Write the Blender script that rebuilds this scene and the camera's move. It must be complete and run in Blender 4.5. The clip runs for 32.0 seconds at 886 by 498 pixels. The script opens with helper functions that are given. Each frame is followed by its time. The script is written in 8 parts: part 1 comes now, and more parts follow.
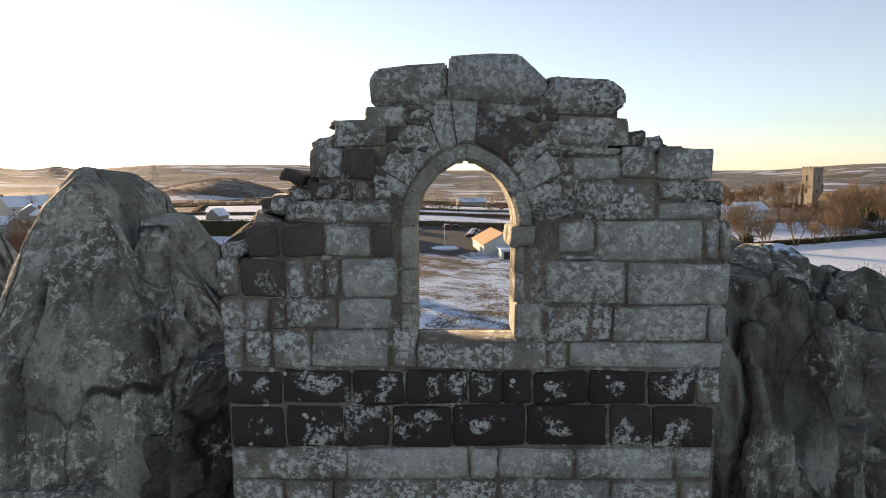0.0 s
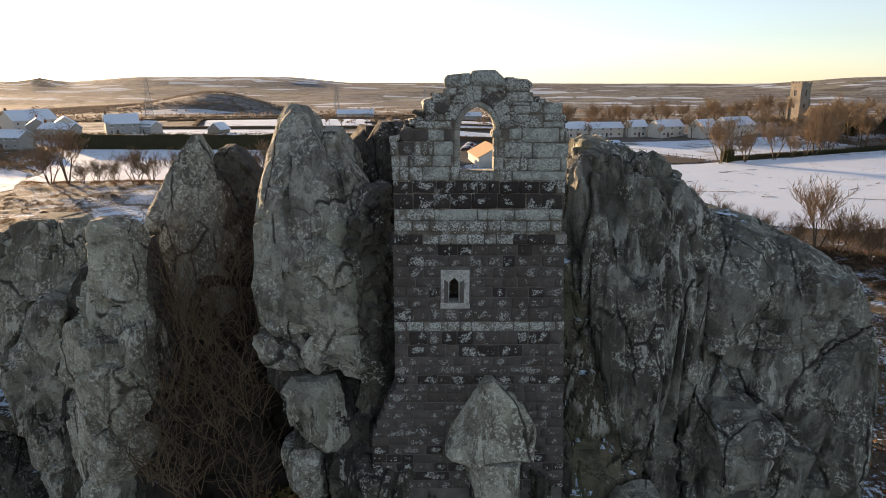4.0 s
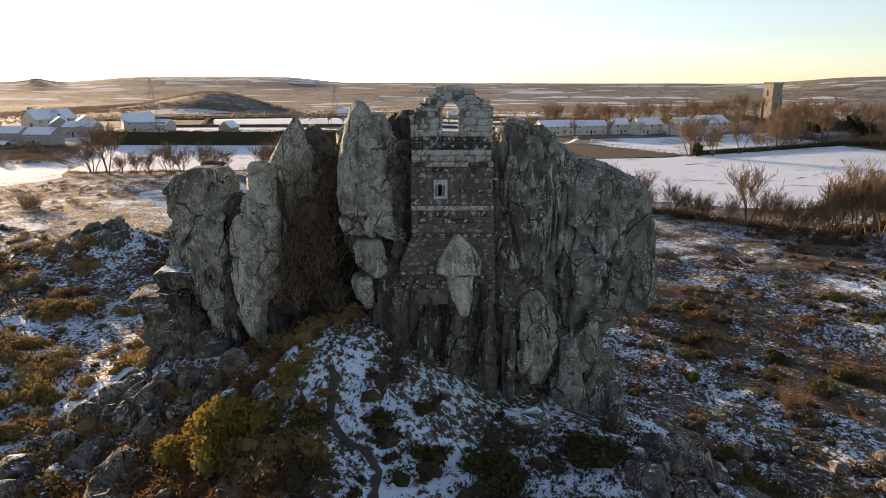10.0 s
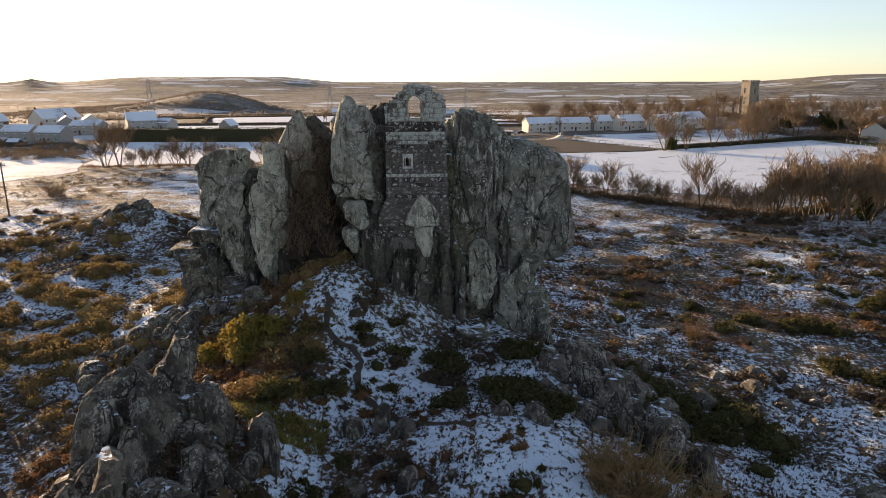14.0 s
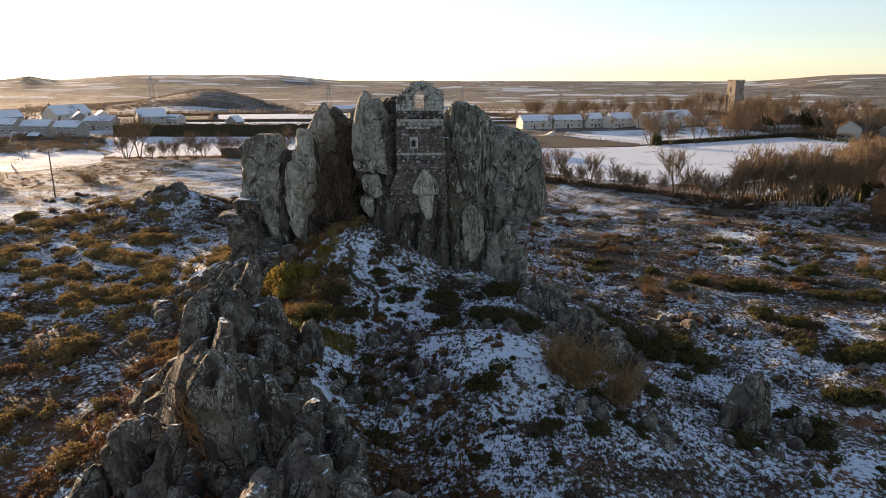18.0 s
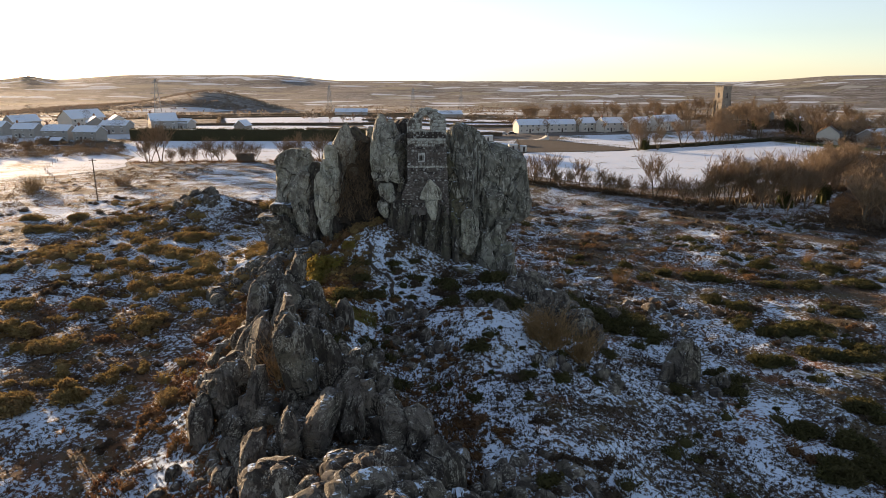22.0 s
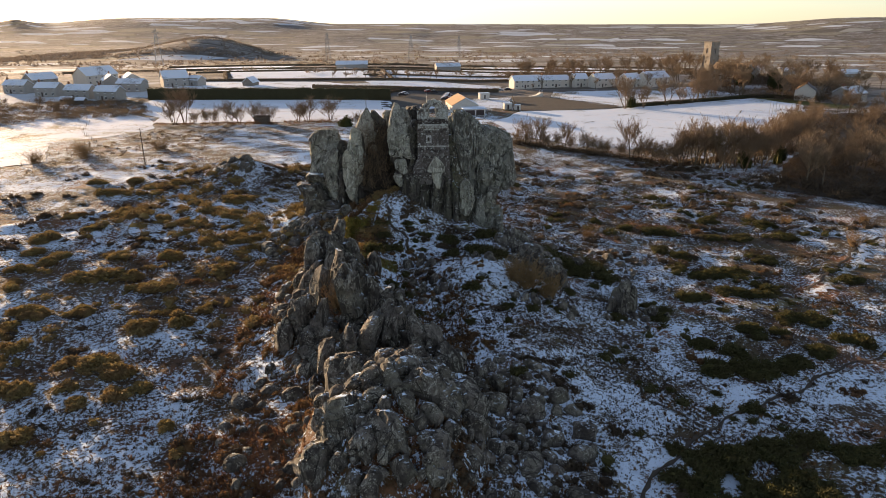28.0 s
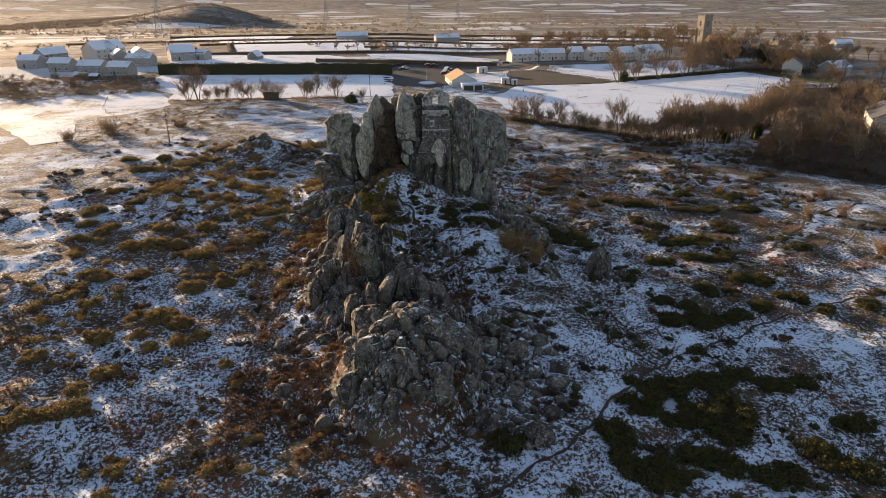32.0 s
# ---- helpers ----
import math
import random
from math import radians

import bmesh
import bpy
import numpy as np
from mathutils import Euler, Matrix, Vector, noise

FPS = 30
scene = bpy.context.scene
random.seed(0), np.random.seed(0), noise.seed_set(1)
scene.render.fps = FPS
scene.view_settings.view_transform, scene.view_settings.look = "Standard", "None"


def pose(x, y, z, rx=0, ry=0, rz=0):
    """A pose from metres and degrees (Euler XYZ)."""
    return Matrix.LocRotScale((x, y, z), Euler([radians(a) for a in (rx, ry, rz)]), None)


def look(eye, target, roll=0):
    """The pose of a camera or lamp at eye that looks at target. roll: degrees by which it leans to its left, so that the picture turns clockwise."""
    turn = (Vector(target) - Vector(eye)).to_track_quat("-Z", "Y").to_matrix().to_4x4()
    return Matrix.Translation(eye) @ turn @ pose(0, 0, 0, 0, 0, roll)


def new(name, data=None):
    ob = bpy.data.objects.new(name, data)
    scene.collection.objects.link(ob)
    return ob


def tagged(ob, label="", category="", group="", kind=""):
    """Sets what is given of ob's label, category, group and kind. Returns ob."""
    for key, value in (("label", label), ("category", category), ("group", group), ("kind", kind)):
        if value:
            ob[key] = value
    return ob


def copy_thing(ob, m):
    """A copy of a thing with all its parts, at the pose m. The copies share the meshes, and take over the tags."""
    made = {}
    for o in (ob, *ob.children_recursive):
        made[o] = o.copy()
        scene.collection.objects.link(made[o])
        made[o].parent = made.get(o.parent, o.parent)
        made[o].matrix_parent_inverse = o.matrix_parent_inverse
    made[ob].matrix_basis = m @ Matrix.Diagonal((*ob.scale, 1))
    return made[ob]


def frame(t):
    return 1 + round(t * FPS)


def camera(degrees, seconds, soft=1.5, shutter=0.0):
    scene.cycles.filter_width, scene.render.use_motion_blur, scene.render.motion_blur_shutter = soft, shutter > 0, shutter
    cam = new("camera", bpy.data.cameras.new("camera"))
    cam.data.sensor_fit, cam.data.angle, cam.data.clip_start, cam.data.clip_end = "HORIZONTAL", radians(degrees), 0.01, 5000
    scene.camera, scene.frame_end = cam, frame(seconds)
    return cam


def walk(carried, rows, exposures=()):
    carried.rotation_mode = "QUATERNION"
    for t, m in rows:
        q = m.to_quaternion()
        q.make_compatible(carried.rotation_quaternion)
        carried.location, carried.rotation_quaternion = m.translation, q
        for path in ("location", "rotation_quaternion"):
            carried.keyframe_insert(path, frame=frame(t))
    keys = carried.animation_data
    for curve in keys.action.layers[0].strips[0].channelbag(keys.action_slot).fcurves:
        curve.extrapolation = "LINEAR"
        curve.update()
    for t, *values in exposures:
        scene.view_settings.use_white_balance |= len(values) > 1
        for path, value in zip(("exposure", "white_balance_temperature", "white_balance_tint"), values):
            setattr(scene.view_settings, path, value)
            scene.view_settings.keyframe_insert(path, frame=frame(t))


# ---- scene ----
cam = camera(68.6, 32.0, 0.5)
METRES, EYE, TILT, LEAN, TURN = 115.0, 18.0, -7.15, 0.0, 0.0
ROWS = [
    (0.0, 0.0, 0.0, 0.0, 0.0, 0.0, -0.0),
    (0.5, -0.0007, -0.0115, -0.0004, -0.09, -0.0, 0.02),
    (1.0, -0.0016, -0.0236, -0.001, -0.18, -0.53, 0.04),
    (1.5, -0.0025, -0.036, -0.0016, -0.28, -2.37, -0.06),
    (2.0, -0.0034, -0.049, -0.0023, -0.35, -4.07, 0.02),
    (2.5, -0.0042, -0.0624, -0.003, -0.42, -5.54, -0.05),
    (3.0, -0.0053, -0.076, -0.0038, -0.47, -6.85, -0.07),
    (3.5, -0.0065, -0.09, -0.0049, -0.5, -7.44, -0.04),
    (5.5, -0.0115, -0.1495, -0.0108, -0.63, -7.38, -0.08),
    (6.0, -0.0127, -0.1651, -0.0121, -0.69, -7.36, -0.08),
    (6.5, -0.0138, -0.1807, -0.0133, -0.75, -7.36, -0.07),
    (7.0, -0.0148, -0.1961, -0.0147, -0.78, -7.35, -0.06),
    (7.5, -0.0156, -0.2117, -0.0162, -0.8, -7.35, -0.07),
    (8.0, -0.0157, -0.2268, -0.0179, -0.8, -7.38, -0.06),
    (8.5, -0.015, -0.2423, -0.0195, -0.82, -7.39, -0.04),
    (9.0, -0.0132, -0.2575, -0.0212, -0.84, -7.41, -0.02),
    (9.5, -0.0106, -0.2724, -0.0229, -0.85, -7.44, -0.0),
    (10.0, -0.0071, -0.2875, -0.0247, -0.87, -7.44, 0.03),
    (10.5, -0.0031, -0.3024, -0.0267, -0.9, -7.44, 0.09),
    (11.0, 0.0007, -0.3177, -0.0283, -0.94, -7.45, 0.12),
    (11.5, 0.0042, -0.3331, -0.0304, -0.99, -7.46, 0.19),
    (12.0, 0.0069, -0.3487, -0.0324, -1.04, -7.45, 0.29),
    (12.5, 0.0089, -0.3635, -0.0339, -1.08, -7.47, 0.28),
    (13.0, 0.0102, -0.3788, -0.0356, -1.15, -7.49, 0.31),
    (13.5, 0.0114, -0.3943, -0.0376, -1.19, -7.49, 0.31),
    (14.0, 0.012, -0.4097, -0.0395, -1.23, -7.52, 0.29),
    (14.5, 0.0124, -0.4251, -0.0415, -1.26, -7.53, 0.29),
    (16.5, 0.0105, -0.4864, -0.0496, -1.39, -7.59, 0.21),
    (17.0, 0.0097, -0.5021, -0.0514, -1.41, -7.61, 0.16),
    (17.5, 0.0089, -0.518, -0.0535, -1.42, -7.61, 0.16),
    (18.0, 0.008, -0.5337, -0.0554, -1.46, -7.62, 0.12),
    (18.5, 0.0072, -0.5496, -0.0572, -1.48, -7.62, 0.11),
    (19.0, 0.0062, -0.5653, -0.059, -1.5, -7.62, 0.09),
    (19.5, 0.0054, -0.5815, -0.0587, -1.52, -7.65, 0.07),
    (20.0, 0.0044, -0.5975, -0.0571, -1.53, -7.65, 0.08),
    (20.5, 0.0037, -0.6136, -0.0542, -1.54, -7.65, 0.06),
    (21.0, 0.0026, -0.6298, -0.0508, -1.56, -7.66, 0.08),
    (21.5, 0.0016, -0.6459, -0.0469, -1.57, -7.66, 0.08),
    (22.0, 0.0005, -0.662, -0.0428, -1.59, -7.64, 0.08),
    (22.5, -0.0005, -0.6781, -0.0388, -1.6, -7.64, 0.08),
    (23.0, -0.0014, -0.6943, -0.0347, -1.62, -7.64, 0.08),
    (23.5, -0.0026, -0.7105, -0.0306, -1.63, -7.65, 0.09),
    (24.0, -0.0034, -0.7271, -0.0267, -1.63, -7.82, 0.09),
    (24.5, -0.0046, -0.7428, -0.023, -1.64, -9.38, 0.12),
    (25.0, -0.0058, -0.7582, -0.0186, -1.66, -11.03, 0.12),
    (25.5, -0.007, -0.7739, -0.0142, -1.68, -11.42, 0.12),
    (27.5, -0.011, -0.8382, 0.0014, -1.76, -11.73, 0.17),
    (28.0, -0.0118, -0.854, 0.0057, -1.79, -12.35, 0.19),
    (28.5, -0.0126, -0.8697, 0.0097, -1.82, -12.98, 0.22),
    (29.0, -0.0137, -0.8856, 0.0137, -1.85, -13.61, 0.22),
    (29.5, -0.0147, -0.9015, 0.0178, -1.88, -14.22, 0.23),
    (30.0, -0.0158, -0.9173, 0.0218, -1.91, -14.88, 0.25),
    (30.5, -0.0168, -0.9332, 0.026, -1.94, -15.17, 0.25),
    (31.0, -0.0177, -0.9491, 0.0302, -1.95, -15.16, 0.27),
    (31.5, -0.0189, -0.9648, 0.0344, -1.93, -15.16, 0.27),
    (32.0, -0.02, -0.9807, 0.0385, -1.9, -15.16, 0.28),
]
walk(cam, [(t, pose(0, 0, EYE, TILT, LEAN, TURN) @ pose(METRES * x, METRES * y, METRES * z, 90 + pitch, roll, yaw)) for t, x, y, z, yaw, pitch, roll in ROWS], ((0.0, 1.33, 7100, 15.0), (32.0, 1.31, 7100, 15.0)))

# ---- daylight: low winter sun, clear sky ----
SUN_ELEVATION, SUN_AZIMUTH = 6.3, -41.0
world = bpy.data.worlds.new("winter_sky")
scene.world = world
world.use_nodes = True
_nt = world.node_tree
_sky = _nt.nodes.new("ShaderNodeTexSky")
_sky.sky_type = "NISHITA"
_sky.sun_disc = False
_sky.sun_elevation = radians(SUN_ELEVATION)
_sky.sun_rotation = radians(SUN_AZIMUTH % 360)
_sky.altitude = 200
_sky.air_density, _sky.dust_density, _sky.ozone_density = 0.82, 0.15, 2.6
_soft = _nt.nodes.new("ShaderNodeHueSaturation")
_soft.inputs["Saturation"].default_value = 0.62
_nt.links.new(_sky.outputs[0], _soft.inputs["Color"])
_nt.links.new(_soft.outputs[0], _nt.nodes["Background"].inputs[0])
_nt.nodes["Background"].inputs[1].default_value = 0.122
_sd = Vector((math.sin(radians(SUN_AZIMUTH)) * math.cos(radians(SUN_ELEVATION)),
              math.cos(radians(SUN_AZIMUTH)) * math.cos(radians(SUN_ELEVATION)), math.sin(radians(SUN_ELEVATION))))
_sl = bpy.data.lights.new("sun", "SUN")
_sl.energy, _sl.angle, _sl.color = 5.4, radians(0.6), (1.0, 0.73, 0.46)
sun = new("sun", _sl)
sun.matrix_world = look(tuple(_sd * 300), (0, 0, 0))

# ---- materials ----
class Nodes:
    """Short-hand for building a node material."""

    def __init__(self, name):
        self.m = bpy.data.materials.new(name)
        self.m.use_nodes = True
        self.t = self.m.node_tree
        self.b = self.t.nodes["Principled BSDF"]
        self.b.inputs["Specular IOR Level"].default_value = 0.25

    def put(self, kind, inputs=None, feature="", operation="", data_type=""):
        n = self.t.nodes.new(kind)
        if feature:
            n.feature = feature
        if operation:
            n.operation = operation
        if data_type:
            n.data_type = data_type
        for k, v in (inputs or {}).items():
            self.link(n.inputs[k], v)
        return n

    def link(self, socket, v):
        if isinstance(v, bpy.types.NodeSocket):
            self.t.links.new(v, socket)
        elif isinstance(v, tuple) and len(v) == 3 and socket.type == "RGBA":
            socket.default_value = (*v, 1)
        else:
            socket.default_value = v

    def coords(self, scale=(1, 1, 1), local=False):
        if local:
            v = self.put("ShaderNodeTexCoord").outputs["Object"]
        else:
            v = self.put("ShaderNodeNewGeometry").outputs["Position"]
        return self.put("ShaderNodeMapping", {"Vector": v, "Scale": scale}).outputs[0]

    def noise(self, vec, scale, detail=4, rough=0.55, lac=2.0, warp=0.0):
        return self.put("ShaderNodeTexNoise", {"Vector": vec, "Scale": scale, "Detail": detail, "Roughness": rough, "Lacunarity": lac, "Distortion": warp}).outputs["Fac"]

    def voro(self, vec, scale, feature="F1", out="Distance"):
        return self.put("ShaderNodeTexVoronoi", {"Vector": vec, "Scale": scale}, feature=feature).outputs[out]

    def ramp(self, fac, lo, hi, a=0.0, b=1.0):
        return self.put("ShaderNodeMapRange", {"Value": fac, "From Min": lo, "From Max": hi, "To Min": a, "To Max": b}).outputs[0]

    def math(self, op, a, b=0.0):
        return self.put("ShaderNodeMath", {0: a, 1: b}, operation=op).outputs[0]

    def mix(self, fac, a, b):
        n = self.put("ShaderNodeMix", data_type="RGBA")
        self.link(n.inputs[0], fac)
        self.link(n.inputs[6], a)
        self.link(n.inputs[7], b)
        return n.outputs[2]

    def up(self):
        n = self.put("ShaderNodeSeparateXYZ", {0: self.put("ShaderNodeNewGeometry").outputs["Normal"]})
        return n.outputs[2]

    def attr(self, name):
        a = self.put("ShaderNodeAttribute")
        a.attribute_name = name
        return a.outputs["Fac"]

    def rand(self):
        return self.put("ShaderNodeObjectInfo").outputs["Random"]

    def island(self):
        return self.put("ShaderNodeNewGeometry").outputs["Random Per Island"]

    def done(self, color, rough=0.9, height=None, strength=0.5, dist=0.05):
        self.link(self.b.inputs["Base Color"], color)
        self.link(self.b.inputs["Roughness"], rough)
        if height is not None:
            bump = self.put("ShaderNodeBump", {"Height": height, "Strength": strength, "Distance": dist})
            self.t.links.new(bump.outputs[0], self.b.inputs["Normal"])
        return self.m


# snow, tinted bluer than its own white to hold the blue of skylit shade
SNOW = (0.62, 0.755, 0.90)


def rock_material(name, base, dark, lichen, lichen_amount, snow=0.0, moss=0.35, flute=0.5, mottle=0.5):
    n = Nodes(name)
    p = n.coords()
    stretched = n.coords((1.0, 1.0, 0.20))
    warped = n.put("ShaderNodeVectorMath", {0: n.coords((1.0, 1.0, 0.4)), 1: n.put("ShaderNodeVectorMath", {0: n.put("ShaderNodeTexNoise", {"Vector": p, "Scale": 0.9, "Detail": 5}).outputs["Color"], "Scale": 0.5}, operation="SCALE").outputs[0]}, operation="ADD").outputs[0]
    c = n.mix(n.ramp(n.noise(p, 0.5, 6, 0.65), 0.40, 0.58), base, tuple(v * 0.60 for v in base))
    c = n.mix(n.ramp(n.noise(p, 0.21, 5, 0.6), 0.48, 0.58, 0.0, moss), c, (0.12, 0.125, 0.07))
    c = n.mix(n.ramp(n.noise(p, 0.34, 7, 0.72, warp=0.5), 0.51, 0.56, 0.0, 0.45 + 0.4 * flute), c, tuple(v * 1.5 for v in dark))
    c = n.mix(n.ramp(n.noise(stretched, 0.75, 8, 0.7, warp=0.4), 0.51, 0.56, 0.0, flute), c, dark)
    c = n.mix(n.ramp(n.noise(p, 2.1, 8, 0.78), 0.54, 0.58, 0.0, mottle), c, tuple(v * 1.2 for v in dark))
    pale = n.math("MULTIPLY", n.ramp(n.noise(stretched, 2.6, 8, 0.75), 0.53, 0.57), n.ramp(n.noise(p, 0.33, 3), 0.60 - lichen_amount, 0.68 - lichen_amount))
    c = n.mix(pale, c, tuple(v * 0.85 for v in lichen))
    spots = n.math("MULTIPLY", n.ramp(n.noise(p, 7.0, 8, 0.8), 0.53, 0.55), n.ramp(n.noise(p, 0.8, 5, 0.65), 0.56 - lichen_amount, 0.62 - lichen_amount))
    c = n.mix(spots, c, lichen)
    seams = n.put("ShaderNodeTexVoronoi", {"Vector": warped, "Scale": 0.45, "Randomness": 1.0}, feature="DISTANCE_TO_EDGE").outputs["Distance"]
    seam = n.math("MULTIPLY", n.ramp(seams, 0.024, 0.008), n.ramp(n.noise(p, 0.8, 4), 0.42, 0.52, 0.0, 0.9))
    hairs = n.put("ShaderNodeTexVoronoi", {"Vector": warped, "Scale": 1.3, "Randomness": 1.0}, feature="DISTANCE_TO_EDGE").outputs["Distance"]
    seam = n.math("MAXIMUM", seam, n.math("MULTIPLY", n.ramp(hairs, 0.022, 0.004), n.ramp(n.noise(p, 1.1, 4), 0.50, 0.58, 0.0, 0.6)))
    c = n.mix(seam, c, tuple(v * 0.5 for v in dark))
    c = n.mix(n.ramp(n.noise(p, 16, 6, 0.8), 0.54, 0.61, 0.0, mottle), c, tuple(v * 0.7 for v in dark))
    if snow:
        s = n.math("MULTIPLY", n.ramp(n.up(), 0.86, 0.95), n.ramp(n.noise(p, 0.9, 6, 0.7), 0.60 - snow, 0.64 - snow))
        c = n.mix(s, c, SNOW)
    h = n.math("ADD", n.noise(p, 3.4, 10, 0.78), n.noise(stretched, 2.2, 9, 0.74))
    h = n.math("SUBTRACT", h, n.math("MULTIPLY", seam, 0.5))
    return n.done(c, 0.92, h, 0.6, 0.07)


M_ROCK = rock_material("weathered_tourmaline_rock", (0.36, 0.355, 0.295), (0.06, 0.052, 0.044), (0.50, 0.50, 0.43), 0.10, 0.0, 0.35, 0.5, 0.5)
M_ROCK_FLUTED = rock_material("fluted_mossy_rock", (0.25, 0.248, 0.21), (0.045, 0.041, 0.034), (0.48, 0.48, 0.42), 0.07, 0.03, 0.5, 0.6, 0.4)
# dark stone of the feet; between and behind pillars it also paints in shade
M_ROCK_DARK_OR_SHADED = rock_material("dark_and_shaded_rock", (0.105, 0.095, 0.082), (0.028, 0.024, 0.021), (0.40, 0.40, 0.36), 0.02, 0.0, 0.3, 0.8, 0.7)
M_ROCK_LEDGE = rock_material("ledged_snowy_rock", (0.14, 0.125, 0.09), (0.035, 0.031, 0.024), (0.42, 0.42, 0.36), 0.04, 0.16, 0.8, 0.6)
M_ROCK_PALE = rock_material("pale_rock", (0.43, 0.42, 0.34), (0.075, 0.068, 0.055), (0.56, 0.56, 0.48), 0.13, 0.0, 0.3, 0.35, 0.6)
M_BOULDER = rock_material("boulder_rock", (0.165, 0.147, 0.125), (0.030, 0.025, 0.021), (0.36, 0.35, 0.30), 0.07, 0.05, 0.25, 0.75, 0.7)


def masonry_material(name, tone_a, tone_b, cover, crust, spread=0.5):
    """Granite with pale lichen crusts that thin out towards the worn rim of each stone."""
    n = Nodes(name)
    p = n.coords()
    r = n.rand()
    c = n.mix(r, tone_a, tone_b)
    c = n.mix(n.ramp(n.noise(p, 3.1, 6, 0.7), 0.42, 0.60, 0.0, 0.6), c, tuple(v * 0.45 for v in tone_b))
    c = n.mix(n.ramp(n.noise(p, 0.8, 6, 0.7, warp=0.6), 0.52, 0.60, 0.0, 0.55), c, (0.06, 0.047, 0.038))
    c = n.mix(n.ramp(n.noise(p, 70, 3, 0.7), 0.52, 0.66, 0.0, 0.45), c, tuple(min(v * 1.7 + 0.04, 0.6) for v in tone_a))
    c = n.mix(n.ramp(n.noise(p, 38, 3, 0.7), 0.55, 0.64, 0.0, 0.5), c, tuple(v * 0.4 for v in tone_b))
    rim = n.math("MULTIPLY", n.attr("rim"), 0.16)
    where = n.math("SUBTRACT", n.math("ADD", n.noise(p, 2.4, 4, 0.6), n.math("MULTIPLY", n.math("SUBTRACT", r, 0.5), spread * 0.4)), rim)
    broad = n.ramp(where, 0.60 - cover, 0.65 - cover)
    blot = n.math("MULTIPLY", n.ramp(n.noise(p, 19, 8, 0.78), 0.475, 0.525), broad)
    ring = n.ramp(n.math("ADD", n.voro(p, 9.0), n.math("MULTIPLY", n.noise(p, 45, 4, 0.7), 0.4)), 0.46, 0.40)
    ring = n.math("MULTIPLY", ring, n.ramp(n.math("SUBTRACT", n.noise(p, 3.0, 3), rim), 0.60 - cover * 0.7, 0.63 - cover * 0.7))
    l = n.math("MAXIMUM", blot, ring)
    crusts = n.mix(n.ramp(n.noise(p, 26, 5, 0.7), 0.40, 0.62), tuple(v * 0.72 for v in crust), crust)
    c = n.mix(l, c, crusts)
    h = n.math("ADD", n.noise(p, 22, 6, 0.7), n.math("MULTIPLY", l, 0.35))
    return n.done(c, 0.92, h, 0.7, 0.025)


M_ASHLAR = masonry_material("lichened_granite_ashlar", (0.27, 0.255, 0.22), (0.17, 0.155, 0.13), 0.225, (0.60, 0.62, 0.58), 0.15)
M_ASHLAR_CLEAN = masonry_material("pale_granite_ashlar", (0.39, 0.40, 0.365), (0.28, 0.285, 0.25), 0.215, (0.57, 0.59, 0.54), 0.15)
M_ASHLAR_DARK = masonry_material("dark_stained_granite", (0.034, 0.027, 0.025), (0.06, 0.05, 0.045), 0.115, (0.56, 0.57, 0.54), 0.12)
M_ASHLAR_LOW = masonry_material("brown_grey_granite", (0.085, 0.073, 0.065), (0.125, 0.11, 0.10), 0.10, (0.42, 0.42, 0.39), 0.12)
M_LANCET = masonry_material("pale_lancet_granite", (0.52, 0.51, 0.48), (0.44, 0.43, 0.40), 0.16, (0.62, 0.62, 0.58))


def plain(name, color, vary=0.25, scale=3.0, rough=0.85, bump=0.3, metal=0.0):
    n = Nodes(name)
    p = n.coords()
    c = n.mix(n.ramp(n.noise(p, scale, 5), 0.3, 0.7), color, tuple(v * (1 - vary) for v in color))
    c = n.mix(n.ramp(n.noise(p, scale * 9, 3), 0.45, 0.75, 0.0, 0.5), c, tuple(v * (1 - vary * 0.8) for v in color))
    n.b.inputs["Metallic"].default_value = metal
    return n.done(c, rough, n.noise(p, scale * 12, 4), bump, 0.02)


M_MORTAR = masonry_material("lichened_lime_mortar", (0.20, 0.172, 0.14), (0.15, 0.127, 0.102), 0.07, (0.44, 0.44, 0.40))
M_POINTING = plain("pale_pointing_mortar", (0.17, 0.155, 0.14), 0.5, 2.0, 0.95, 0.6)
M_DRESSED = masonry_material("dressed_window_granite", (0.33, 0.32, 0.28), (0.25, 0.24, 0.20), 0.08, (0.52, 0.53, 0.48))


